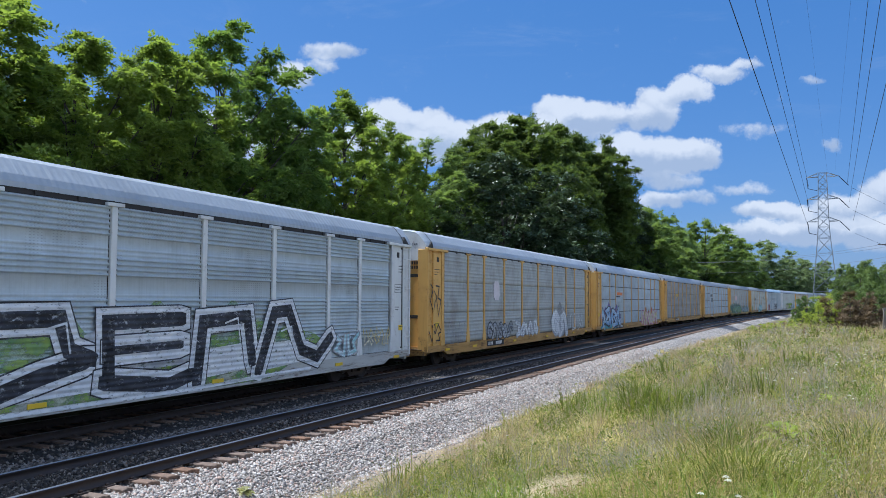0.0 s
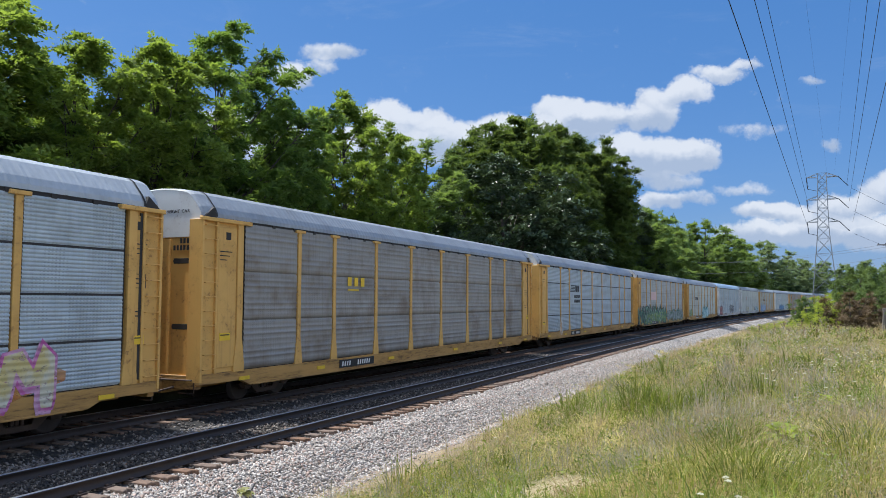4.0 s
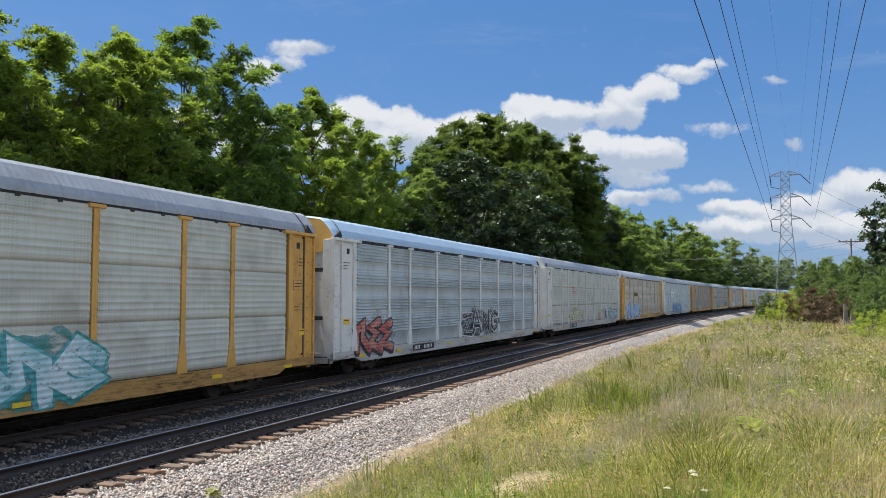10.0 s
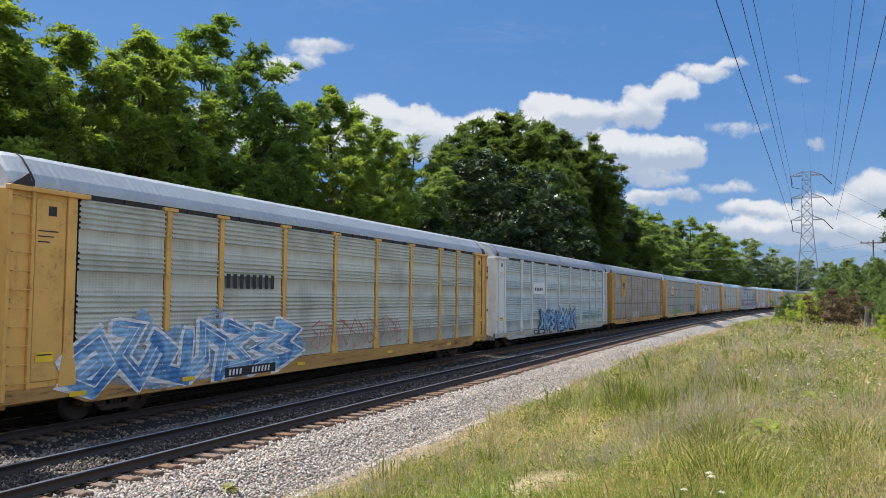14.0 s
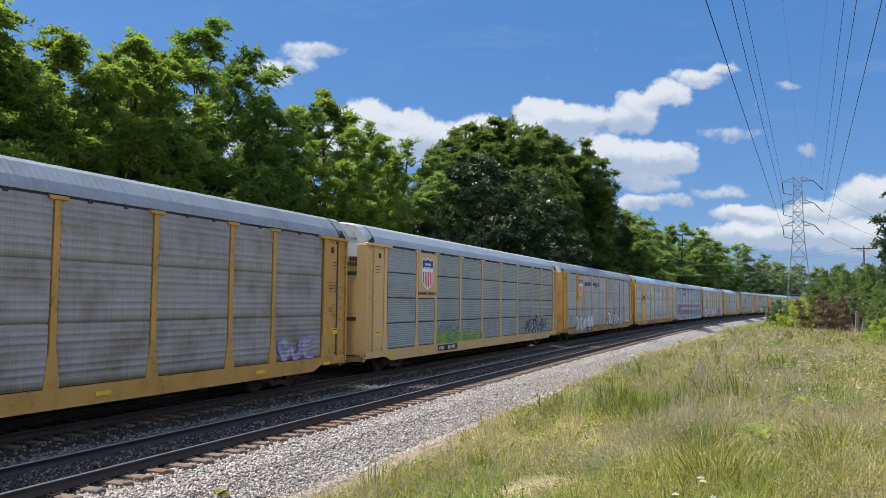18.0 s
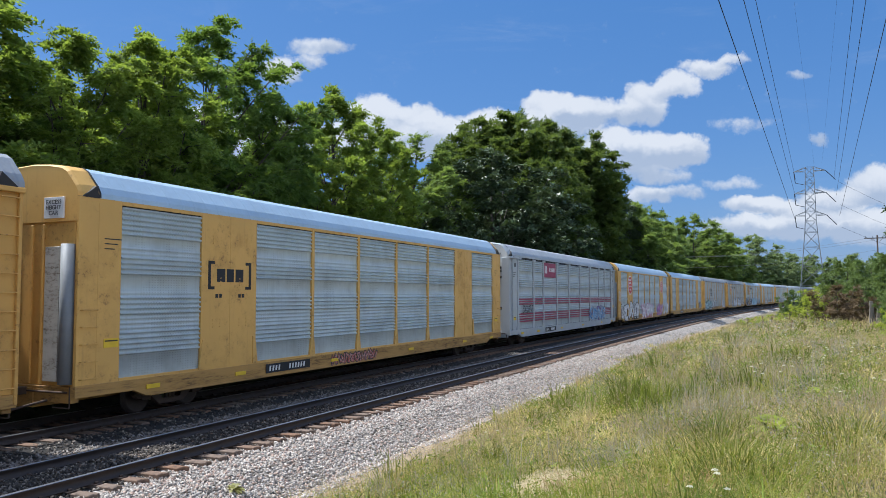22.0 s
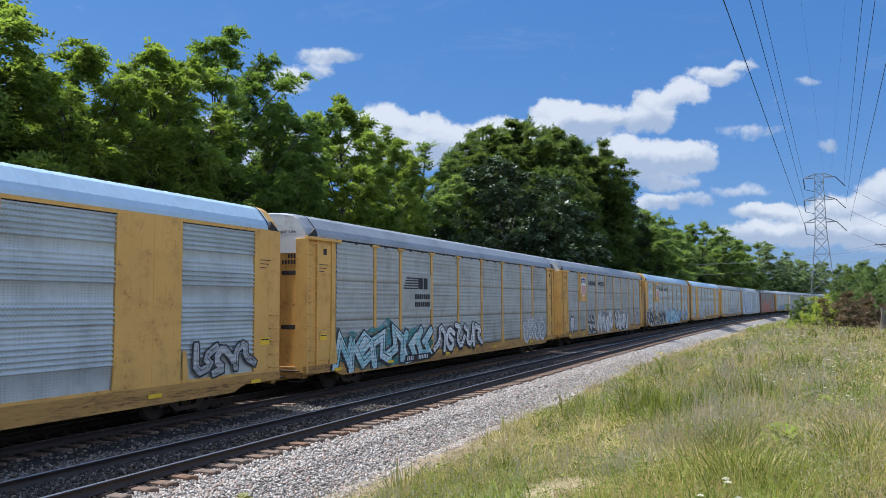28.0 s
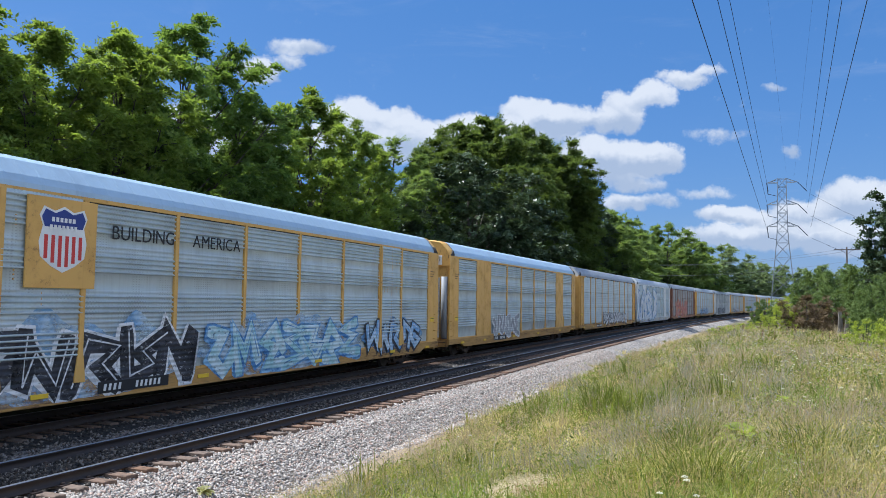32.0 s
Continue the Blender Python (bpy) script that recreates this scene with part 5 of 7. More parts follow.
        for row, z in (("EXCESS", 4.87), ("HEIGHT", 4.75), ("CAR", 4.63)):
            letter_row(row, 0.13, M["black"], sign, Matrix.Translation((front - 0.038, -0.78, z)) @ Matrix.Rotation(-math.pi / 2, 4, "Z"))
    # small plates and data that all cars carry
    rng = random.Random(number * 7 + 3)
    for sx in (-1, 1):
        x = sx * (HALF - (0.95 if sx < 0 else 0.72))
        zl = 1.7 + rng.uniform(-0.2, 0.3)
        lab = part("warning_label", kept("label", lambda: Soup().box(-0.21, 0.21, -SIDE - 0.022, -SIDE - 0.012, -0.10, 0.10).mesh("warning_label")), M["label"], car, "yellow warning plate", Matrix.Translation((x, -0.006, zl)))
        part("plate_rule", kept("rule", lambda: Soup().box(-0.18, 0.18, -SIDE - 0.026, -SIDE - 0.022, -0.014, 0.014).mesh("plate_rule")), M["black"], lab, "", Matrix.Translation((0, 0, 0.045)))
        for k in range(3):
            part("data_line", kept(("data", k), lambda: Soup().box(-0.24, 0.24 - 0.1 * k, -SIDE - 0.018, -SIDE - 0.012, -0.012, 0.012).mesh("data_line")), M["black"], car, "", Matrix.Translation((x, -0.004, 4.1 - k * 0.11)))
    for x in (-11.6, -8.3, -3.1, 2.6, 8.6, 12.2):
        part("reflector", kept("refl", lambda: Soup().box(-0.22, 0.22, -1.562, -1.545, 0.66, 0.76).mesh("reflector", 0.003)), M["label"], car, "yellow reflector strip", Matrix.Translation((x + rng.uniform(-0.3, 0.3), 0, 0)))
    box = plate(car, "data_box", -6.9, -4.6, 0.60, 0.86, M["black"], "black box with worn white characters", y=-1.546, thick=0.008)
    for x0, cnt in ((-6.75, 4), (-5.75, 6)):
        for k in range(cnt):
            part("data_bar", kept("slant", lambda: Soup().prism([(0, 0), (0.075, 0), (0.10, 0.15), (0.025, 0.15)], -0.006, 0, "y").mesh("data_bar")), M["chalk"], box, "", Matrix.Translation((x0 + k * 0.15, -1.556, 0.655)))
    if top == "white":
        end = -HALF + 0.05
        if number < 22:
            letter_row("EXCESS HEIGHT CAR", 0.125, M["black"], car, Matrix.Translation((end, -0.42, 5.12)) @ Matrix.Rotation(-math.pi / 2, 4, "Z"))
        for z, k0 in ((4.28, 4), (4.10, 6)):
            for k in range(k0):
                part("number_bar", kept("nb", lambda: Soup().box(-0.004, 0.004, 0, 0.07, 0, 0.13).mesh("number_bar")), M["black"], car, "", Matrix.Translation((end - 0.045, -1.2 + k * 0.11, z)))
    yp = -SIDE - 0.03
    for deco in cfg[6:]:
        what, arg = deco[0], deco[1:]
        if what == "g":
            graffiti(car, *arg)
        elif what == "w":
            graffiti(car, *arg[:8], word=arg[8], label="sprayed lettering with a contrasting edge")
        elif what == "leaf":
            leaf_piece(car, *arg)
        elif what == "patch":         # a painted-out emblem with cut corners
            cx, cz, a, b = arg
            pts = [(cx + p * a, cz + q * b) for p, q in ((-0.6, 1), (0.6, 1), (1, 0.6), (1, -0.6), (0.6, -1), (-0.6, -1), (-1, -0.6), (-1, 0.6))]
            part("emblem_plate", Soup().prism(pts, -SIDE - 0.030, -SIDE + 0.008, "y").mesh("emblem_plate"), M["faded"], car, "faded pinkish white eight-sided patch")
        elif what == "big":
            big_piece(car)
        elif what == "band":          # a broad plain stroke
            stroke(car, None, [(arg[0], arg[2]), (arg[1], arg[3])], arg[4], arg[5], COAT - 0.0012, "broad band of sprayed colour")
        elif what == "t":
            scrawl(car, *arg)
        elif what == "bigplate":      # painted plate over the upper half of the second bay
            out = 0.07 if style == "S" else 0.0
            pl = plate(car, "emblem_plate", -9.01, -7.19, 2.95, 4.85, paint_m, "painted emblem plate", y=-SIDE - out, thick=0.045)
            if arg[0] == "shield":
                shield(car, -8.1, 3.98, 1.25, 1.35, -SIDE - out - 0.047, pl)
                if len(arg) > 1:
                    letter_row("BUILDING AMERICA", 0.2, M["black"], pl, Matrix.Translation((-8.1, -SIDE - 0.052, 3.13)))
            else:
                bars(car, "emblem_bar", -8.62, -7.58, 3.75, 4.2, 3, M["black"], -SIDE - 0.047, "dark emblem bars", 0.3, pl)
                bars(car, "emblem_bar", -8.62, -7.58, 3.62, 3.68, 1, M["black"], -SIDE - 0.047, "", 0.0, pl)
        elif what == "cover":         # a ribbed sheet laid over a flat bay
            w = round(arg[1], 2)
            part("side_panel", kept(("panel", w, "broad"), lambda: panel_mesh(w, "broad")), sheet_m, car, "", Matrix.Translation((arg[0], -0.058, 0)))
            for e in (-1, 1):
                part("side_post", kept("flushpost", flush_post_mesh), paint_m, car, "", Matrix.Translation((arg[0] + e * w / 2, -0.045, 0)))
        elif what == "slogan":
            slogan(car, (("BUILDING", -5.55, 4.25), ("AMERICA", -2.75, 4.25)), 0.47, M["black"], -SIDE - 0.012)
        elif what == "bars":          # (x0, x1, z0, z1, count, colour)
            bars(car, "emblem_bar", *arg[:5], M[arg[5]], -SIDE - 0.030, "faded emblem as bars", arg[6] if len(arg) > 6 else 0.45)
        elif what == "plate":
            plate(car, "emblem_plate", *arg[:4], M[arg[4]], arg[5], y=-SIDE + 0.008, thick=0.035)
        elif what == "horse":         # streaming bars beside a block, faded black
            s = Soup()
            for k in range(5):
                s.box(-7.0 + 0.06 * k, -5.75, yp - 0.006, yp, 3.42 + k * 0.10, 3.47 + k * 0.10)
            s.box(-5.7, -5.3, yp - 0.006, yp, 3.42, 3.87).box(-5.2, -4.85, yp - 0.006, yp, 3.42, 3.87)
            pl = plate(car, "emblem_plate", -7.15, -4.45, 2.62, 4.0, M[arg[0]], "grey emblem sheet", y=-SIDE + 0.008, thick=0.032)
            part("emblem_mark", s.mesh("emblem_mark"), M["black"], pl, "faded black striped emblem")
            bars(car, "emblem_bar", -6.0, -4.6, 3.02, 3.22, 7, M["black"], yp, "", 0.25, pl)
            bars(car, "emblem_bar", -6.0, -4.6, 2.72, 2.92, 8, M["black"], yp, "", 0.25, pl)
        elif what == "octagon":
            for cx, sc in ((-8.5, 1.0), (8.5, 0.8)):
                pts = [(cx + a * sc, 3.75 + b * sc) for a, b in ((-0.38, 0.85), (0.38, 0.85), (0.85, 0.45), (0.85, -0.45), (0.38, -0.85), (-0.38, -0.85), (-0.85, -0.45), (-0.85, 0.45))]
                ob = part("emblem_plate", Soup().prism(pts, -SIDE - 0.032, -SIDE - 0.02, "y").mesh("emblem_plate"), M["chalk"], car, "white-edged red octagon emblem")
                inner = [(cx + (a - cx) * 0.9, 3.75 + (b - 3.75) * 0.9) for a, b in pts]
                part("emblem_face", Soup().prism(inner, -SIDE - 0.038, -SIDE - 0.032, "y").mesh("emblem_face"), M["red"], ob)
                for k, (a, b, c) in enumerate(((-0.5, 0.4, 5), (-0.45, 0.3, 3), (-0.5, 0.55, 7), (-0.3, 0.4, 4))):
                    bars(car, "emblem_bar", cx + a * sc, cx + b * sc, 3.75 + (0.42 - 0.3 * k) * sc, 3.75 + (0.58 - 0.3 * k) * sc, c, M["chalk"], -SIDE - 0.0385, under=ob)
        elif what == "bracket":
            s = Soup()
            yb = -SIDE - 0.016
            for sx in (-1, 1):
                s.box(-8.5 + sx * 0.85 - 0.05, -8.5 + sx * 0.85 + 0.05, yb - 0.008, yb, 3.0, 3.75)
                for z in (3.0, 3.67):
                    a, b = sorted((-8.5 + sx * 0.85, -8.5 + sx * 0.65))
                    s.box(a, b, yb - 0.008, yb, z, z + 0.08)
                for k in (0.55, 0.4):
                    s.box(-8.5 + sx * k - 0.05, -8.5 + sx * k + 0.05, yb - 0.008, yb, 2.78, 2.88)
            s.box(-9.05, -8.72, yb - 0.008, yb, 3.2, 3.55).box(-8.65, -8.36, yb - 0.008, yb, 3.2, 3.55).box(-8.28, -7.95, yb - 0.008, yb, 3.2, 3.55)
            part("emblem_mark", s.mesh("emblem_mark"), M["black"], car, "worn black bracketed emblem")
        elif what == "stripes":       # painted ribs in two bands
            edges = (-DOORS[-1],) + POSTS + (DOORS[1],)
            for a, b in zip(edges[:-1], edges[1:]):
                w = round(b - a - 0.26, 2)
                for z in (1.32, 1.46, 1.60, 1.74, 2.30, 2.44, 2.58):
                    part("painted_band", kept(("band", w), lambda: Soup().box(-w / 2, w / 2, -SIDE - 0.018, -SIDE + 0.02, 0, 0.075).mesh("painted_band", 0.003)), M["maroon"], car, "maroon painted rib", Matrix.Translation(((a + b) / 2, 0, z)))
    return car


CARS = {
    0: ("P", "white", "broad", "silver", "roof", "white", ("big",), ("g", 8.0, 9.5, 0.95, 1.75, "ice", "smoke", None, 3, None, 0.5), ("t", 9.9, 11.9, 1.2, 1.8, "cream", 2, 0.03)),
    1: ("P", "yellow", "soft", "dull", "roof", "white", ("t", -13.3, -12.2, 2.2, 3.4, "black", 81, 0.05), ("t", 12.6, 13.1, 1.2, 2.6, "black", 82, 0.05), ("t", -13.3, -12.1, 1.1, 1.8, "black", 83, 0.05), ("patch", -5.55, 3.3, 0.40, 0.46), ("g", -6.9, -3.3, 0.9, 1.75, "smoke", "black", None, 5), ("g", -2.6, 1.2, 0.85, 1.7, "white", "smoke", None, 6), ("g", 3.9, 7.2, 0.6, 2.3, "white", "smoke", "smoke", 7, None, 1.3), ("t", 7.9, 11.3, 0.9, 1.9, "white", 88, 0.05), ("t", -11.5, -9.6, 0.9, 1.9, "smoke", 8)),
    2: ("P", "yellow", "fine", "silver", "roof", "white", ("band", -11.9, -6.1, 0.78, 0.80, 0.20, "teal"), ("g", -12.1, -5.7, 0.75, 2.3, "sky", "black", "violet", 9, None, 1.3), ("g", 2.8, 10.6, 0.6, 1.9, "cream", "pinky", "orange", 10, None, 1.2), ("plate", -7.1, -4.5, 2.75, 3.6, "silver", "plain emblem sheet"), ("bars", -6.8, -4.75, 3.26, 3.5, 5, "orange", 0.12), ("bars", -7.0, -4.7, 3.1, 3.2, 1, "black")),
    3: ("P", "yellow", "soft", "brown", "roof_dull", "white", ("bars", -6.4, -5.1, 3.3, 3.6, 3, "label"), ("bars", -6.4, -5.1, 3.15, 3.2, 1, "label")),
    4: ("P", "yellow", "fine", "silver", "roof_dull", "white", ("horse", "silver"), ("t", -11.7, -9.4, 1.0, 1.7, "smoke", 12), ("t", -9.4, -8.6, 0.7, 1.8, "white", 13, 0.05)),
    5: ("P", "amber", "soft", "dull", "roof_dull", "white", ("g", -13.2, 0.9, 0.62, 2.2, "green", "black", "green", 15, None, 1.35), ("g", -10.5, 0.4, 0.7, 1.7, "lime", "green", None, 85, None, 0.55), ("g", 1.8, 11.9, 0.75, 1.8, "smoke", "green", "green", 16), ("plate", -7.1, -4.5, 2.95, 3.75, "pink", "faded pink patch")),
    6: ("P", "amber", "soft", "olive", "roof_dull", "white", ("g", -11.4, -9.5, 0.95, 1.7, "lime", "smoke", "lime", 17), ("g", -1.0, 4.3, 0.55, 2.0, "ice", "teal", "teal", 18, None, 1.35), ("bars", -6.9, -4.6, 3.0, 3.4, 8, "black")),
    7: ("P", "white", "broad", "silver", "roof_blue", "yellow", ("g", -11.9, -8.9, 0.75, 2.05, "redd", "black", "smoke", 19, None, 1.6), ("w", -0.9, 4.6, 0.95, 2.15, "black", "white", "black", 20, "ZANG"), ("t", 6.0, 9.0, 0.95, 1.9, "smoke", 21)),
    8: ("P", "white", "soft", "olive", "roof_dull", "white", ("g", -6.9, -3.0, 0.95, 1.9, "cream", "smoke", "cream", 22, None, 1.2), ("t", -2.0, 0.8, 0.95, 2.0, "white", 23, 0.06), ("g", 3.5, 4.8, 1.0, 1.9, "cream", "cream", None, 24), ("g", 5.7, 7.0, 0.85, 1.9, "black", "white", None, 25, None, 1.5), ("g", 7.9, 12.2, 0.9, 1.8, "ice", "black", None, 26), ("bars", -5.85, -5.3, 3.50, 3.72, 3, "red"), ("bars", -5.95, -5.2, 3.24, 3.38, 6, "orange")),
    9: ("P", "yellow", "broad", "olive", "roof", "white", ("g", -12.0, -3.3, 0.6, 2.1, "blue", "white", "sky", 27, None, 1.3), ("bars", -6.9, -4.6, 3.0, 3.4, 8, "black"), ("t", -2.8, 3.8, 1.1, 2.0, "redd", 28), ("t", 5.0, 11.0, 1.0, 1.9, "smoke", 29)),
    10: ("P", "white", "broad", "pale", "roof_dull", "white", ("g", -5.6, 3.2, 0.7, 2.0, "blue", "black", "sky", 30, None, 1.5), ("plate", -6.9, -4.6, 3.0, 3.7, "chalk", "white emblem plate"), ("bars", -6.6, -4.9, 3.2, 3.4, 5, "black"), ("t", 5.5, 10.5, 1.2, 1.8, "teal", 31)),
    11: ("P", "ochre", "soft", "brown", "roof_dull", "white", ("bigplate", "bars"), ("t", -4.6, -1.0, 0.95, 1.5, "white", 32, 0.025), ("g", 9.4, 11.4, 0.9, 1.6, "smoke", "violet", None, 33)),
    12: ("P", "tan", "fine", "slate", "roof", "white", ("bigplate", "shield", "slogan"), ("g", 6.3, 10.8, 0.95, 1.9, "black", "smoke", None, 34, None, 0.8), ("band", -6.8, -4.4, 1.16, 1.14, 0.24, "lime"), ("band", -3.8, -1.4, 1.12, 1.14, 0.20, "lime"), ("t", -6.9, -4.0, 1.0, 1.75, "green", 35, 0.022), ("t", -0.8, 1.3, 1.1, 1.85, "smoke", 88, 0.035)),
    13: ("P", "amber", "soft", "dull", "roof_dull", "white", ("bigplate", "shield"), ("slogan",), ("g", -9.4, -6.4, 0.75, 1.75, "white", "smoke", "white", 36), ("g", -6.0, -3.8, 0.85, 1.75, "white", "white", None, 37), ("g", 1.4, 7.8, 0.8, 2.0, "white", "black", None, 38), ("t", 9.5, 11.4, 1.0, 1.9, "white", 39, 0.05)),
    14: ("S", "yellow", "broad", "pale", "roof_blue", "yellow", ("bracket",), ("g", -3.3, -0.2, 0.55, 0.88, "redd", "black", None, 40)),
    15: ("P", "grey", "broad", "silver", "roof", "white", ("stripes",), ("plate", -7.1, -4.5, 3.95, 4.85, "maroon", "maroon emblem plate"), ("bars", -6.0, -4.7, 4.3, 4.55, 7, "chalk"), ("bars", -6.9, -6.3, 4.2, 4.65, 2, "chalk"), ("t", -11.3, -9.4, 1.85, 2.25, "black", 41), ("g", 4.5, 9.6, 0.95, 1.9, "blue", "smoke", "violet", 42)),
    16: ("S", "yellow", "broad", "pale", "roof_blue", "yellow", ("octagon",), ("g", -12.4, -4.6, 0.55, 2.1, "white", "black", None, 43, None, 1.75), ("g", -2.9, 2.9, 0.6, 2.0, "white", "pinky", None, 44, None, 1.5), ("g", 5.6, 8.6, 0.8, 1.9, "pinky", "violet", None, 45), ("g", 8.9, 12.8, 0.75, 1.9, "white", "smoke", None, 46), ("t", -13.4, -12.6, 2.2, 3.2, "white", 47, 0.07)),
    17: ("S", "yellow", "broad", "silver", "roof_blue", "yellow", ("g", 9.8, 12.3, 1.0, 1.85, "smoke", "black", None, 48), ("bars", -6.0, -4.4, 0.98, 1.1, 6, "black")),
    18: ("P", "yellow", "soft", "dull", "roof_dull", "white", ("horse", "dull"), ("g", -11.9, -4.6, 0.55, 1.95, "ice", "black", "teal", 49, None, 1.25), ("g", -4.2, 1.2, 0.8, 1.95, "white", "black", None, 50, None, 0.8), ("g", 7.4, 11.4, 0.7, 1.9, "smoke", "white", None, 51, None, 0.8)),
    19: ("P", "yellow", "soft", "dull", "roof_dull", "white", ("bigplate", "shield"), ("slogan",), ("t", -13.25, -12.55, 3.0, 3.7, "black", 86, 0.045), ("t", -13.2, -12.5, 1.3, 2.0, "redd", 87, 0.03), ("leaf", -11.0, 0.72, 1.25, 1.35), ("g", -7.0, -5.2, 0.8, 2.1, "black", "white", None, 53), ("g", -4.3, 0.7, 0.65, 2.05, "white", "smoke", "smoke", 54, None, 1.3), ("g", 1.5, 6.5, 0.6, 2.1, "white", "black", "white", 55, None, 1.3), ("w", 9.4, 11.9, 0.85, 1.95, "white", "black", None, 56, "SORT")),
    20: ("S", "yellow", "broad", "pale", "roof_blue", "yellow", ("cover", -8.5, 2.1), ("cover", 8.4, 1.9), ("bigplate", "shield"), ("slogan",), ("g", -13.2, -3.6, 0.55, 2.15, "black", "white", "sky", 57, None, 1.5), ("g", -3.2, 5.6, 0.6, 2.05, "ice", "blue", "sky", 58, None, 1.2), ("g", 6.2, 11.4, 0.75, 1.9, "sky", "black", "blue", 59)),
    21: ("S", "yellow", "broad", "pale", "roof_blue", "yellow", ("g", -7.0, -2.0, 0.8, 2.0, "smoke", "white", None, 60), ("t", 0.0, 6.0, 1.0, 1.8, "smoke", 61)),
    22: ("P", "yellow", "soft", "pale", "roof_dull", "white", ("g", -4.0, 8.0, 0.7, 1.8, "white", "black", None, 62),),
    23: ("S", "white", "broad", "pale", "roof", "white", ("g", -13.0, 1.0, 0.6, 4.4, "white", "blue", None, 63, None, 1.1),),
    24: ("P", "rust", "soft", "brown", "roof_dull", "white", ("g", -9.0, 3.0, 0.7, 3.2, "redd", "orange", None, 64, None, 1.2),),
}
_fill = [("P", "yellow", "soft", "pale", "roof", "white"), ("P", "white", "broad", "dull", "roof_dull", "white"), ("P", "yellow", "broad", "pale", "roof_dull", "white"),
         ("P", "tan", "fine", "silver", "roof", "white"), ("S", "yellow", "broad", "pale", "roof", "yellow")]
for k in range(25, 34):
    CARS[k] = _fill[k % 5] + (("g", -8.0, 4.0, 0.8, 1.9, ("white", "sky", "smoke")[k % 3], "black", None, 70 + k),)

SHIFT = {0: -0.2, 6: 0.1, 8: -0.05, 12: 0.1, 20: -0.1}       # slack in the couplings
train = {k: autorack(k, CARS[k]) for k in sorted(CARS)}
for k, car in train.items():
    x, y, a = along(FIRST_GAP + (k - 0.5) * CAR + SHIFT.get(k, 0.0))
    car.matrix_basis = Matrix.Translation((x, y, 0)) @ Matrix.Rotation(a, 4, "Z")
# ---- trees ----
def foliage(rng, tips, ways, per, length, pairs, leaf, narrow, droop, spread=0.9):
    """Arching sprays round every twig end, each with pairs of pointed leaflets along it."""
    n = len(tips) * per
    P = np.repeat(tips, per, 0) + rng.randn(n, 3) * 0.10 * length
    a, e = rng.rand(n) * 6.283, rng.uniform(-0.35, 0.65, n)
    D = np.stack([np.cos(a) * np.cos(e), np.sin(a) * np.cos(e), np.sin(e)], 1) * spread + np.repeat(ways, per, 0) * 0.7
    D /= np.linalg.norm(D, axis=1)[:, None]
    S = np.cross(D, np.array([0, 0, 1.0]) + rng.randn(n, 3) * 0.38)
    S /= np.maximum(np.linalg.norm(S, axis=1), 1e-6)[:, None]
    L = length * rng.uniform(0.55, 1.25, n)[:, None]
    out = []
    for k in range(2 * pairs + 1):
        u = (k // 2 + 0.6) / (pairs + 0.3)
        sgn = 0.0 if k == 2 * pairs else (1.0 if k % 2 else -1.0)
        root = P + D * L * u - np.array([0, 0, 1.0]) * droop * L * u * u
        way = (S * sgn * 0.95 + D * (0.45 if sgn else 1.0)) + rng.randn(n, 3) * 0.16 - np.array([0, 0, 1.0]) * (0.15 + droop * 0.55 * u)
        way /= np.linalg.norm(way, axis=1)[:, None]
        flat = np.cross(way, np.cross(S, D) + rng.randn(n, 3) * 0.3)
        flat /= np.maximum(np.linalg.norm(flat, axis=1), 1e-6)[:, None]
        ln = leaf * rng.uniform(0.7, 1.25, n)[:, None] * (1.05 - 0.35 * u)
        out.append(np.stack([root, root + way * ln * 0.42 + flat * ln * narrow, root + way * ln, root + way * ln * 0.42 - flat * ln * narrow], 1))
    v = np.concatenate(out, 0).reshape(-1, 3)
    return v, np.arange(len(v)).reshape(-1, 4)


def bent_limb(s, pts, r0, r1, k=5):
    """A tapering limb through a row of points."""
    for i in range(len(pts) - 1):
        f, g = i / (len(pts) - 1), (i + 1) / (len(pts) - 1)
        s.rod(pts[i], pts[i + 1], r0 + (r1 - r0) * f, r0 + (r1 - r0) * g, k)


CROWNS = {       # radius of the crown from its foot to its top
    "tall": ([0, 0.12, 0.35, 0.6, 0.8, 0.93, 1.0], [0.55, 0.85, 1.0, 0.92, 0.66, 0.40, 0.12]),
    "round": ([0, 0.15, 0.4, 0.65, 0.85, 0.95, 1.0], [0.70, 0.95, 1.0, 0.95, 0.74, 0.48, 0.2]),
    "umbrella": ([0, 0.2, 0.45, 0.68, 0.86, 0.95, 1.0], [0.50, 0.66, 0.90, 1.0, 0.80, 0.52, 0.2]),
    "dome": ([0, 0.15, 0.4, 0.7, 0.88, 0.96, 1.0], [0.75, 0.95, 1.0, 1.0, 0.84, 0.58, 0.3]),
}


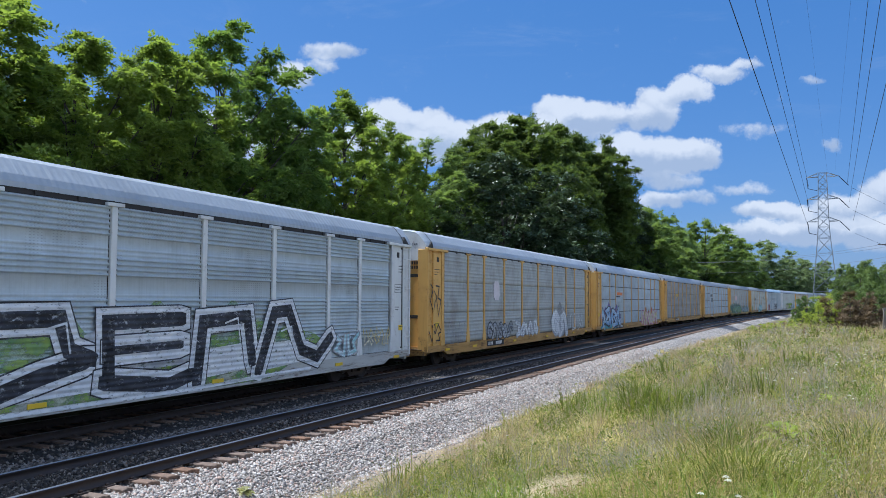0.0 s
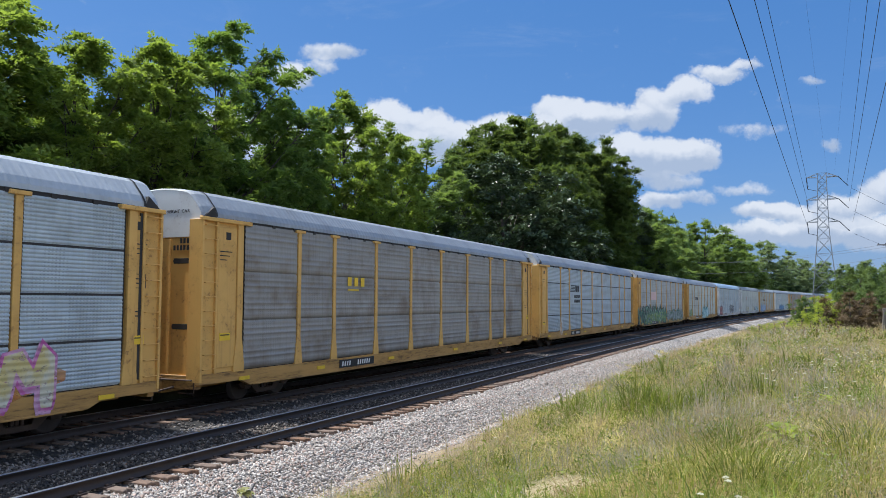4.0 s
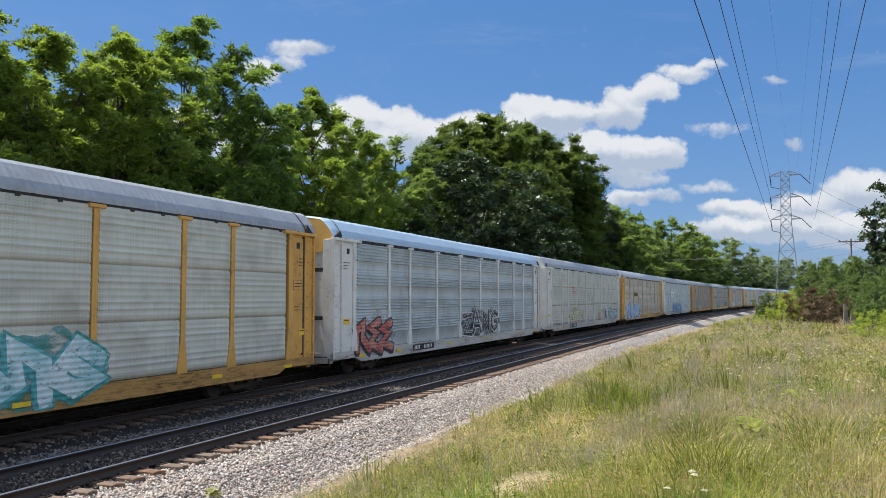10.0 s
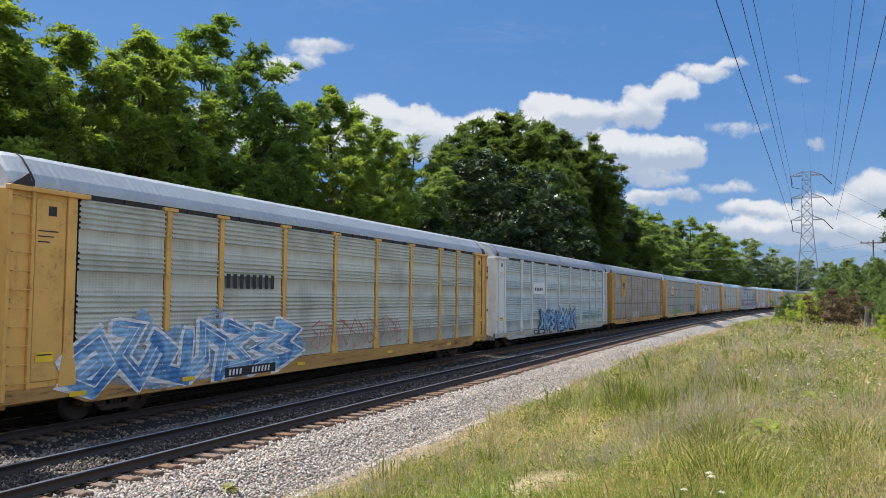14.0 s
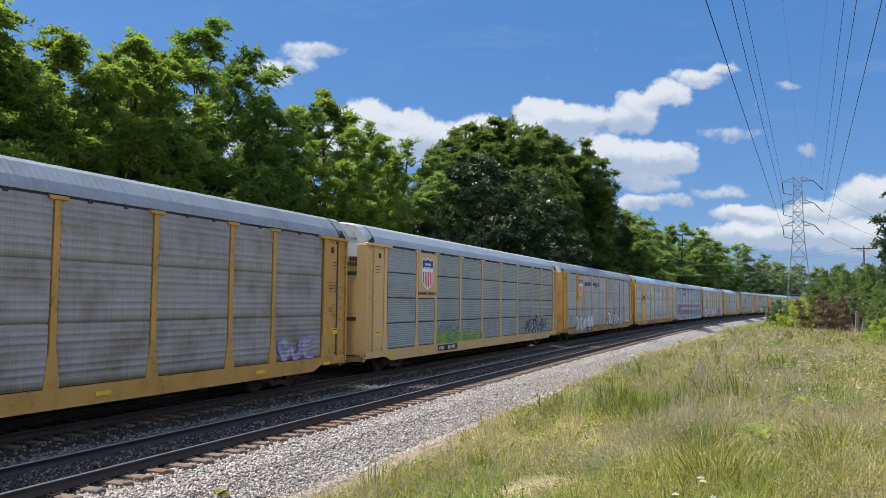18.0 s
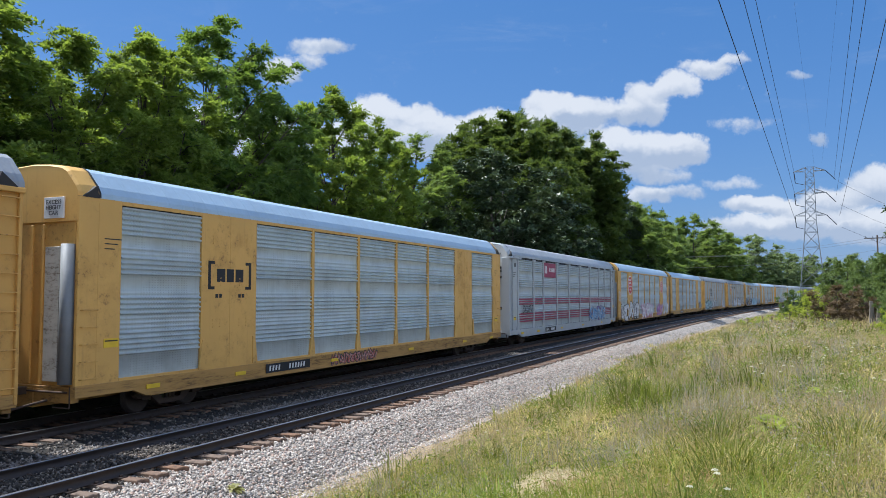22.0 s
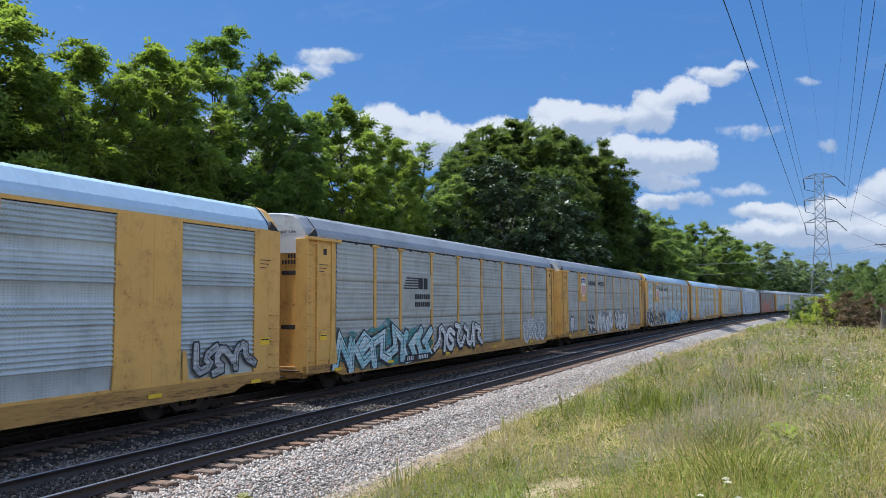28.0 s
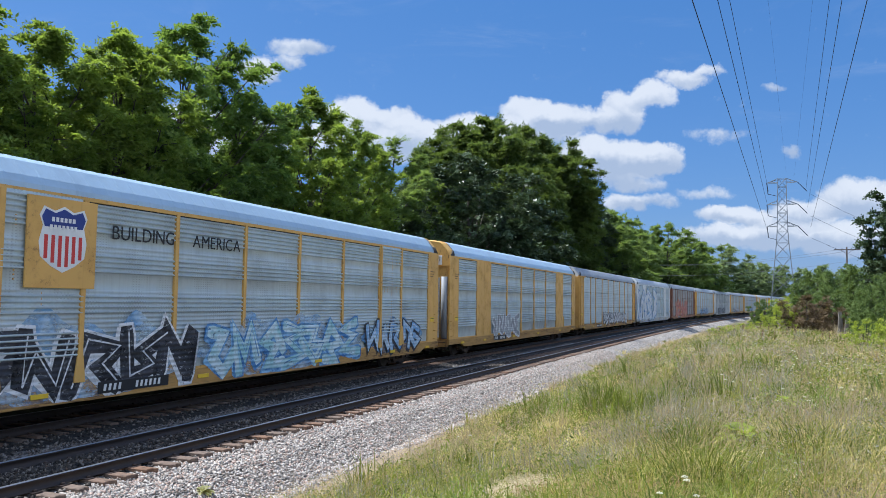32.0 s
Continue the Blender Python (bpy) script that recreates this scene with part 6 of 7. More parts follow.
def tree(name, label, seed, height, width, base, limbs, subs, twigs, spray_of, mat, crown="tall", rise=(0.30, 1.05), ragged=(0.72, 1.14), sides=5):
    """A trunk, limbs that climb outward, boughs along them, and leaf sprays at the twig ends."""
    rng = np.random.RandomState(seed)
    t = thing(name, label, "tree", "trees along the line")
    s = Soup()
    tr = 0.011 * height + 0.05
    bend = rng.uniform(-0.03, 0.03, (4, 2)) * height
    zs = np.array([-0.6, 0.35 * height, 0.65 * height, 0.93 * height])
    bend[0] = 0

    def stem(z):
        return np.array([np.interp(z, zs, bend[:, 0]), np.interp(z, zs, bend[:, 1]), z])
    bent_limb(s, [tuple(stem(z)) for z in zs], tr * 1.35, tr * 0.12, 8)
    ch = height - base
    tips, ways = [], []
    for i in range(limbs):
        f = (i + rng.uniform(0.2, 0.8)) / limbs
        a = 2.4 * i + rng.uniform(-0.5, 0.5)
        reach = width / 2 * np.interp(f, *CROWNS[crown]) * rng.uniform(*ragged)
        ze = base + ch * (0.05 + 0.90 * f) + rng.uniform(-0.03, 0.03) * ch
        z0 = max(base * 0.55 + 0.15, ze - reach * math.tan(rise[0] + (rise[1] - rise[0]) * f))
        A = stem(z0)
        E = stem(ze) + np.array([math.cos(a) * reach, math.sin(a) * reach, 0])
        K = A * 0.45 + E * 0.55 - np.array([0, 0, 0.14 * reach]) + rng.randn(3) * 0.06 * reach

        def limb(u):
            return A * (1 - u) ** 2 + K * 2 * u * (1 - u) + E * u * u
        bent_limb(s, [tuple(limb(u)) for u in (0, 0.35, 0.7, 1.0)], tr * 0.45 * (1.1 - 0.6 * f), 0.02, sides)
        fwd = math.atan2(E[1] - A[1], E[0] - A[0])
        for j in range(subs):
            u = 0.32 + 0.68 * (j + rng.rand()) / subs
            p = limb(u)
            b = fwd + (1 if j % 2 else -1) * rng.uniform(0.4, 1.5) * (1.1 - 0.5 * u)
            ln = reach * rng.uniform(0.22, 0.42) * (1.25 - 0.6 * u) + 0.35
            q = p + np.array([math.cos(b) * ln, math.sin(b) * ln, ln * rng.uniform(-0.10, 0.22 if crown == "dome" else 0.55)])
            s.rod(tuple(p), tuple(q), tr * 0.10, 0.012, 3)
            w = (q - p) / max(np.linalg.norm(q - p), 1e-3)
            for k in range(twigs):
                v = 1.0 if k == 0 else rng.uniform(0.25, 1.0)
                tips.append(p + (q - p) * v + rng.randn(3) * np.array([0.2, 0.2, 0.12]) * (0.3 + 0.25 * ln) * (k > 0))
                ways.append(w)
        for k in range(2):
            tips.append(E + rng.randn(3) * 0.12)
            ways.append(np.array([math.cos(fwd), math.sin(fwd), 0.4]))
    for k in range(max(4, twigs * 3)):                # the leading shoot
        tips.append(stem(height * rng.uniform(0.86, 0.985)) + rng.randn(3) * np.array([0.035, 0.035, 0.0]) * width)
        ways.append(np.array([0, 0, 0.6]))
    tips, ways = np.array(tips), np.array(ways)
    part("trunk", s.mesh("trunk"), M["bark"], t, "dark forked trunk")
    v, f = foliage(rng, tips, ways, *spray_of)
    part("crown", quick("crown", v, f), M[mat], t)
    return t


# sprays: number at a twig end, length, pairs of leaflets, leaflet length, half width of a leaflet, droop
WALNUT, ASH, MAPLE, LOCUST, FAR = (8, 0.60, 4, 0.25, 0.26, 0.42), (7, 0.54, 4, 0.25, 0.26, 0.28), (6, 0.55, 2, 0.36, 0.40, 0.30), (6, 1.0, 4, 0.48, 0.26, 0.22), (8, 1.15, 3, 0.52, 0.34, 0.25)
walnut_a = tree("walnut_tree", "tall open walnut tree with arching yellow-green leaves", 11, 15.0, 8.0, 2.2, 34, 8, 5, WALNUT, "lime", "umbrella")
walnut_b = tree("walnut_tree", "broad walnut tree with loose hanging leaf sprays", 12, 15.0, 8.8, 2.0, 36, 8, 5, WALNUT, "green", "umbrella")
ash = tree("ash_tree", "slender ash tree with bright yellow-green foliage", 13, 14.0, 6.4, 1.6, 32, 7, 5, ASH, "lime", "round")
thin_ash = tree("ash_tree", "thin pale ash tree with open feathery foliage", 19, 14.0, 6.4, 3.0, 18, 6, 4, ASH, "bright", "tall", (0.30, 1.05), (0.6, 1.2))
maple = tree("maple_tree", "dense dark grey-green maple with a rounded crown", 14, 15.0, 11.0, 0.6, 46, 9, 5, MAPLE, "deep", "dome", (0.25, 0.95), (0.86, 1.06))
locust = tree("locust_tree", "large feathery locust tree with a broad domed crown", 15, 24.0, 18.0, 2.0, 92, 9, 6, LOCUST, "mid", "dome", (0.30, 1.0), (0.93, 1.02))
oak = tree("oak_tree", "round green tree in the far wood", 16, 20.0, 14.0, 0.8, 34, 7, 4, FAR, "bright", "dome", (0.30, 1.0), (0.78, 1.12), 4)
dark_oak = tree("dark_oak_tree", "dark green spreading tree in the far wood", 20, 20.0, 14.0, 0.6, 34, 7, 4, FAR, "deep", "round", (0.30, 1.0), (0.72, 1.15), 4)
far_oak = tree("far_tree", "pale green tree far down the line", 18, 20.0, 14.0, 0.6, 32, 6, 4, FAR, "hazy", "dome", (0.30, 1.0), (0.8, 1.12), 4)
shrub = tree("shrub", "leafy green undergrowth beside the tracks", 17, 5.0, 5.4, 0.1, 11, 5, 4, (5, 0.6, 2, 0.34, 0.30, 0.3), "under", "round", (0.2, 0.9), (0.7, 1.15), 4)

# x, y, height, turn, stoutness of each tree behind the line
WOOD = [
    # the walnuts' back row is added, mostly hidden, to shade the front row
    (walnut_a, 15.0, [(-17.5, 23.6, 15.2, 20, 1.0), (-14.4, 28.3, 12.9, 100, 0.82), (-12.9, 31.7, 13.9, 200, 0.82), (-17.5, 34.0, 12.2, 300, 0.9), (-27.0, 17.0, 14.0, 40, 1.0), (-16.0, 38.5, 12.6, 60, 0.9), (-21.5, 35.5, 12.6, 150, 1.0), (-24.5, 28.5, 13.4, 220, 1.0), (-17.0, 47.0, 11.8, 30, 1.0)]),
    (walnut_b, 15.0, [(-11.4, 36.3, 15.9, 60, 0.86), (-9.9, 39.2, 13.6, 250, 0.62), (-18.4, 29.0, 12.2, 140, 0.9), (-22.0, 23.0, 14.0, 240, 1.0), (-19.0, 41.0, 12.0, 320, 0.9), (-13.4, 43.0, 11.6, 10, 0.9), (-20.0, 19.0, 13.0, 80, 0.9), (-14.8, 36.6, 12.4, 110, 0.9), (-12.6, 49.5, 11.4, 190, 1.0), (-19.6, 26.0, 12.6, 30, 0.9)]),
    (ash, 14.0, [(-7.6, 46.3, 15.3, 0, 0.88), (-5.0, 52.8, 14.8, 130, 0.74), (-9.6, 50.5, 10.0, 70, 1.2), (-6.3, 48.6, 8.6, 200, 1.2)]),
    (thin_ash, 14.0, [(-3.3, 61.9, 15.7, 0, 1.0), (-1.0, 67.0, 14.2, 90, 0.9), (-6.0, 60.0, 11.0, 160, 1.2)]),
    (maple, 15.0, [(3.2, 69.9, 15.8, 0, 1.0), (7.8, 80.0, 13.6, 120, 1.0), (-1.0, 62.5, 9.6, 200, 0.9), (33.6, 53.6, 12.5, 200, 0.72)]),
    (locust, 24.0, [(7.3, 100.8, 26.6, 0, 0.86), (13.6, 103.0, 24.6, 150, 0.78), (10.6, 104.0, 26.2, 290, 0.72), (1.6, 98.0, 22.4, 60, 0.72), (9.4, 84.0, 17.6, 80, 0.62)]),
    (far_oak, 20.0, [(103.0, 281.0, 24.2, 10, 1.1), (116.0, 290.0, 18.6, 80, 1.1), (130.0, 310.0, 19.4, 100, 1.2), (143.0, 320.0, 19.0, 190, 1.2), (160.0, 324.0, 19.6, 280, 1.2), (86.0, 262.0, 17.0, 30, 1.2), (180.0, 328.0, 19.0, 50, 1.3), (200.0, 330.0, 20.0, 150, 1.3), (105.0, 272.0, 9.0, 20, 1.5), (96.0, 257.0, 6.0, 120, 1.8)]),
    (oak, 20.0, [(47.0, 158.2, 18.8, 0, 0.95), (28.0, 118.0, 14.4, 40, 0.95), (59.0, 181.0, 17.6, 170, 1.05), (30.0, 134.0, 18.6, 60, 0.85), (66.0, 232.0, 20.0, 200, 1.0), (74.0, 244.0, 16.5, 20, 1.2), (38.0, 160.0, 20.4, 250, 0.95), (-30.0, 62.0, 13.0, 110, 1.0), (-21.0, 78.0, 13.5, 200, 1.0), (-10.0, 92.0, 15.0, 20, 1.0)]),
    (dark_oak, 20.0, [(22.4, 117.8, 18.4, 0, 0.9), (28.0, 133.0, 16.0, 90, 1.0), (71.5, 208.0, 15.2, 60, 0.7), (50.0, 174.0, 14.0, 130, 1.0), (16.0, 109.0, 15.0, 210, 0.8), (58.0, 202.0, 15.0, 250, 1.1), (46.0, 165.0, 13.4, 300, 1.0), (40.0, 150.0, 12.0, 10, 1.0)]),
]
for proto, tall, spots in WOOD:
    for i, (x, y, h, turn, wide) in enumerate(spots):
        m = Matrix.Translation((x, y, 0)) @ Matrix.Rotation(radians(turn), 4, "Z") @ Matrix.Diagonal((h / tall * wide, h / tall * wide, h / tall, 1))
        (proto if i == 0 else copy_thing(proto, m)).matrix_basis = m

_rng = np.random.RandomState(3)
under = []
for s in np.arange(-8, 70, 2.6):
    x, y, _ = along(s, _rng.uniform(4.9, 6.2))
    under.append((x, y, _rng.uniform(2.2, 3.6), _rng.uniform(0, 360)))
for s in np.arange(6, 150, 4.2):
    x, y, _ = along(s, _rng.uniform(7.5, 9.5))
    under.append((x, y, _rng.uniform(3.6, 6.0) * (1 + s / 260), _rng.uniform(0, 360)))
for s in np.arange(8, 110, 8.0):
    x, y, _ = along(s, _rng.uniform(13, 17))
    under.append((x, y, _rng.uniform(6.0, 9.0), _rng.uniform(0, 360)))
for s in np.arange(160, 300, 11.0):
    x, y, _ = along(s, _rng.uniform(9, 12))
    under.append((x, y, _rng.uniform(7, 11.0), _rng.uniform(0, 360)))
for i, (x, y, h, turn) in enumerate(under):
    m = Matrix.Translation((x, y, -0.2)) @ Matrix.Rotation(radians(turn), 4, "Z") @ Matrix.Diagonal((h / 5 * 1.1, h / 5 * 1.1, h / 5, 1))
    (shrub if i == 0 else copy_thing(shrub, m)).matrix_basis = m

# ---- bushes at the meadow's end ----
bush = tree("bush", "tangled green bush at the edge of the meadow", 21, 5.0, 6.0, 0.1, 26, 7, 4, (6, 0.46, 3, 0.20, 0.27, 0.3), "hedge", "dome", (0.3, 1.1), (0.7, 1.15), 4)
brown_bush = tree("brown_bush", "half-dead reddish brown bush", 22, 3.0, 4.0, 0.1, 20, 6, 4, (7, 0.34, 3, 0.15, 0.28, 0.2), "brownleaf", "dome", (0.4, 1.2), (0.7, 1.15), 4)
lime_bush = tree("lime_bush", "low bright yellow-green bush", 23, 2.5, 4.0, 0.1, 12, 5, 3, (5, 0.34, 3, 0.15, 0.26, 0.25), "sunny", "round", (0.3, 1.1), (0.7, 1.15), 4)
EDGE = [
    (bush, 5.0, [(30.8, 63.1, 4.7, 0, 0.62), (31.6, 60.0, 5.0, 90, 0.7), (33.4, 57.5, 5.2, 190, 0.85), (35.9, 57.0, 5.2, 270, 0.9), (35.5, 66.0, 4.9, 30, 0.9), (39.5, 64.0, 5.2, 140, 1.0), (21.6, 51.5, 2.2, 60, 0.6), (42.0, 62.0, 5.2, 220, 1.0), (27.8, 50.0, 3.3, 100, 0.6), (30.0, 48.0, 3.7, 15, 0.8), (27.4, 54.5, 3.2, 40, 0.7), (23.9, 37.6, 3.0, 320, 0.50), (25.9, 39.5, 3.3, 20, 0.7), (19.7, 33.6, 3.2, 70, 0.50), (20.6, 36.6, 3.3, 130, 0.5), (22.4, 35.4, 3.8, 10, 0.6)]),
    (brown_bush, 3.0, [(22.6, 47.6, 2.4, 0, 0.80), (24.0, 48.0, 2.0, 120, 0.7)]),
    (lime_bush, 2.5, [(18.6, 47.4, 0.7, 0, 1.3), (19.9, 48.4, 0.8, 80, 1.2), (20.7, 47.6, 1.8, 150, 0.65), (17.4, 48.0, 0.5, 200, 1.5), (16.6, 30.4, 0.9, 10, 0.85), (17.6, 32.0, 1.3, 60, 0.8), (18.3, 30.6, 1.9, 120, 0.7), (15.9, 29.2, 0.6, 200, 1.1), (35.5, 78.0, 2.0, 30, 0.8), (39.5, 88.0, 2.4, 100, 1.0), (46.0, 100.0, 3.0, 10, 1.1)]),
]
for proto, tall, spots in EDGE:
    for i, (x, y, h, turn, wide) in enumerate(spots):
        m = Matrix.Translation((x, y, 0.98)) @ Matrix.Rotation(radians(turn), 4, "Z") @ Matrix.Diagonal((h / tall * wide, h / tall * wide, h / tall, 1))
        (proto if i == 0 else copy_thing(proto, m)).matrix_basis = m


# ---- meadow ----
_lat = np.random.RandomState(77).rand(12, 64, 64)


def field(x, y, size, k):
    """Soft random patches between 0 and 1."""
    out, amp = 0.0, 0.0
    for octave, a in ((1.0, 1.0), (2.3, 0.55), (5.1, 0.3)):
        u, v = np.asarray(x) * octave / size + 7.3 * k, np.asarray(y) * octave / size + 3.1 * k
        i, j = np.floor(u).astype(int), np.floor(v).astype(int)
        fu, fv = u - i, v - j
        fu, fv = fu * fu * (3 - 2 * fu), fv * fv * (3 - 2 * fv)
        g = _lat[k % 12]
        n0 = g[i % 64, j % 64] * (1 - fu) + g[(i + 1) % 64, j % 64] * fu
        n1 = g[i % 64, (j + 1) % 64] * (1 - fu) + g[(i + 1) % 64, (j + 1) % 64] * fu
        out = out + a * (n0 * (1 - fv) + n1 * fv)
        amp += a
    return np.clip((out / amp - 0.5) * 1.9 + 0.5, 0, 1)


def sown(rng, count, near, far, az=(-30, 34)):
    """Random places in the meadow, thinning out with distance, with the distance from the ballast."""
    r = near * (far / near) ** rng.rand(count)
    a = np.radians(rng.uniform(az[0], az[1], count))
    X, Y = r * np.sin(a), r * np.cos(a)
    S = X * math.cos(HEAD) + Y * math.sin(HEAD)
    tx, ty, ta = along(S, 0.0)
    Q = -np.sin(ta) * (X - tx) + np.cos(ta) * (Y - ty)
    edge = np.interp(S, [0, 24, 34, 55], [-8.1, -7.9, -7.5, -6.7]) - 0.35 * np.sin(S * 0.55) - 0.25 * np.sin(S * 1.7 + 1) - 0.2 * np.sin(S * 4.1)
    bare = np.hypot(X - 1.05, (Y - 8.7) * 0.55) + 0.15 * np.sin(9 * X) * np.sin(7 * Y)
    return r, X, Y, Q, edge - Q - np.interp(S, [8, 20, 30], [0.45, 0.35, 0.0]), bare


def blades(name, label, category, mat, P, h, lean, dirn, w, turn):
    """Bent blades from root places P: height, lean, its direction, width and facing."""
    k = len(P)
    cx, cy = np.cos(dirn), np.sin(dirn)
    side = np.stack([np.cos(turn) * w / 2, np.sin(turn) * w / 2, 0 * w], 1)
    mid = P + np.stack([cx * lean * 0.33, cy * lean * 0.33, h * 0.62], 1)
    drop = np.clip(lean / np.maximum(h, 0.02), 0, 1.6)
    tip = P + np.stack([cx * lean, cy * lean, h * (1 - 0.28 * drop ** 2)], 1)
    V = np.stack([P - side, P + side, mid + side * 0.8, mid - side * 0.8, tip], 1).reshape(-1, 3)
    o = 5 * np.arange(k)[:, None]
    F = np.concatenate([o + np.array([[0, 1, 2]]), o + np.array([[0, 2, 3]]), o + np.array([[3, 2, 4]])], 0)
    me = quick(name, V, F)
    me.materials.append(M[mat])
    tagged(new(name, me), label, category, kind="stuff")


def meadow(name, label, mat, count, near, far, height, width, seed, patch=None, loose=0.8, az=(-30, 34)):
    """Single blades everywhere, or where a patch field is high."""
    rng = np.random.RandomState(seed)
    r, X, Y, Q, inn, bare = sown(rng, count, near, far, az)
    dry = mat in ("straw", "seed")
    ok = (inn > (rng.rand(count) ** 2 if dry else np.where(r < 13, 1.0, 0.0) + rng.rand(count) * np.where(r < 13, 3.4, 0.9))) & (bare > 0.5)
    if not dry:                       # green leaves the straw patches free
        ok &= field(X, Y, 1.7, 1) + rng.randn(count) * 0.06 < 0.62
    if patch:
        ok &= field(X, Y, patch[0], patch[1]) + rng.randn(count) * 0.10 > patch[2]
    r, X, Y, Q, inn = (v[ok] for v in (r, X, Y, Q, inn))
    k = len(X)
    grow = np.clip(r / 10.0, 0.75, 5.0)
    tall = 0.45 + 1.1 * field(X, Y, 1.1, 9)
    h = height * rng.uniform(0.4, 1.25, k) * tall * np.clip(inn / 1.5, 0.35, 1.0)
    swirl = field(X, Y, 0.8, 10) * 12.0 + rng.randn(k) * 0.9
    P = np.stack([X, Y, land_bumpy(X, Y, Q) - 0.02], 1)
    blades(name, label, "grass", mat, P, h, h * rng.uniform(0.1, loose, k), swirl, width * grow * rng.uniform(0.7, 1.3, k), rng.rand(k) * 6.283)


def clumps(name, label, mat, count, per, near, far, height, width, spread, seed, patch, loose=1.0, az=(-30, 34)):
    """Tufts: blades that fan out from one root, growing in patches."""
    rng = np.random.RandomState(seed)
    r, X, Y, Q, inn, bare = sown(rng, count, near, far, az)
    low = np.where((inn < 1.7) & (mat in ("straw", "seed")), 0.3, 0.0)      # dry tufts thrive along the verge
    ok = (inn > 0.2 + rng.rand(count) * 0.9) & (bare > 0.55) & (field(X, Y, patch[0], patch[1]) + low + rng.randn(count) * 0.09 > patch[2])
    if mat not in ("straw", "seed"):
        ok &= (field(X, Y, 1.7, 1) < 0.64) & (inn > np.where(r < 13, 1.6, 0.1) + rng.rand(count) * np.where(r < 13, 2.6, 0.7))
    r, X, Y, Q, inn = (v[ok] for v in (r, X, Y, Q, inn))
    size = rng.uniform(0.45, 1.35, len(X)) * np.clip(np.where(r < 13, 0.5 + inn / 3.0, 0.7 + inn), 0.5, 1.0)
    swirl = rng.rand(len(X)) * 6.283
    r, X, Y, Q, size, swirl = (np.repeat(v, per) for v in (r, X, Y, Q, size, swirl))
    k = len(X)
    d = rng.rand(k) * 6.283
    rad = spread * 0.35 * size * np.sqrt(rng.rand(k))
    bx, by = X + np.cos(d) * rad, Y + np.sin(d) * rad
    P = np.stack([bx, by, land_bumpy(bx, by, Q) - 0.02], 1)
    h = height * size * rng.uniform(0.45, 1.15, k)
    lean = spread * size * rng.rand(k) * loose
    d = np.where(rng.rand(k) < 0.35, swirl + rng.randn(k) * 0.4, d)
    blades(name, label, "grass tufts", mat, P, h, lean, d, width * np.clip(r / 10.0, 0.8, 4.0) * rng.uniform(0.7, 1.3, k), rng.rand(k) * 6.283)


def flecks(name, label, mat, count, near, far, size, top, seed, patch, band=None):
    """Small leaves, seed heads and bits of straw at every angle."""
    rng = np.random.RandomState(seed)
    r, X, Y, Q, inn, bare = sown(rng, count, near, far)
    ok = field(X, Y, patch[0], patch[1]) + rng.randn(count) * 0.10 > patch[2]
    if band is None:
        ok &= inn > rng.rand(count) ** 2 * 1.6
        ok &= (bare > 0.45)
    else:
        ok &= ((inn > band[0]) & (inn < band[1] * rng.rand(count) ** 0.6)) | ((bare < 0.75) & (band[0] < 0))
    r, X, Y, Q, inn = (v[ok] for v in (r, X, Y, Q, inn))
    k = len(X)
    rise = np.clip((inn + 0.2) / 1.6, 0.12, 1.0)
    hump = 0.5 + field(X, Y, 0.6, 8)
    Z = land_bumpy(X, Y, Q) + top * rise * hump * rng.rand(k) ** 0.9
    P = np.stack([X, Y, Z], 1)
    grow = (size * np.clip(r / 9.0, 0.8, 4.0) * rng.uniform(0.5, 1.4, k))[:, None]
    u = rng.randn(k, 3)
    u /= np.linalg.norm(u, axis=1)[:, None]
    w = np.cross(u, rng.randn(k, 3))
    w /= np.linalg.norm(w, axis=1)[:, None]
    V = np.stack([P - u * grow, P + u * grow, P + w * grow * 0.55], 1).reshape(-1, 3)
    me = quick(name, V, np.arange(3 * k).reshape(-1, 3))
    me.materials.append(M[mat])
    tagged(new(name, me), label, "meadow plants", kind="stuff")


meadow("meadow_grass", "unmown green meadow grass", "grass", 22000, 3.6, 80, 0.15, 0.0085, 31, None, 1.3)
meadow("dry_grass", "dry straw-coloured grass stalks", "straw", 34000, 3.6, 80, 0.20, 0.0050, 32, (1.6, 1, 0.44), 1.6)
meadow("seed_stalks", "thin pale reddish seed stalks", "seed", 16000, 3.8, 75, 0.36, 0.0042, 61, (2.2, 2, 0.54), 1.0)
meadow("mauve_haze", "hazy mauve seed grass at the meadow's rim", "mauve", 26000, 12, 60, 0.52, 0.0036, 63, (3.0, 5, 0.50), 0.8)
clumps("grass_tufts", "tall green grass tufts", "grass", 2200, 26, 6.0, 75, 0.38, 0.0085, 0.42, 44, (1.8, 3, 0.50))
clumps("dark_tufts", "dark green leafy tufts", "tuft", 2500, 22, 3.8, 75, 0.30, 0.0115, 0.40, 45, (1.5, 4, 0.54))
clumps("tussocks", "arching tussocks of broad green blades", "blade", 520, 60, 4.2, 40, 0.42, 0.0135, 0.62, 49, (1.4, 3, 0.55), 1.1)
clumps("bright_tussocks", "bright green tussocks in the meadow", "herb", 380, 54, 4.2, 50, 0.40, 0.0140, 0.55, 50, (1.6, 7, 0.56), 1.1)
clumps("straw_tufts", "dry pale grass tufts", "straw", 2400, 26, 3.8, 75, 0.32, 0.0070, 0.56, 46, (1.7, 1, 0.47))
clumps("seed_tufts", "tufts of reddish dry seed grass", "seed", 1200, 22, 3.8, 75, 0.44, 0.0046, 0.36, 48, (2.2, 2, 0.50))
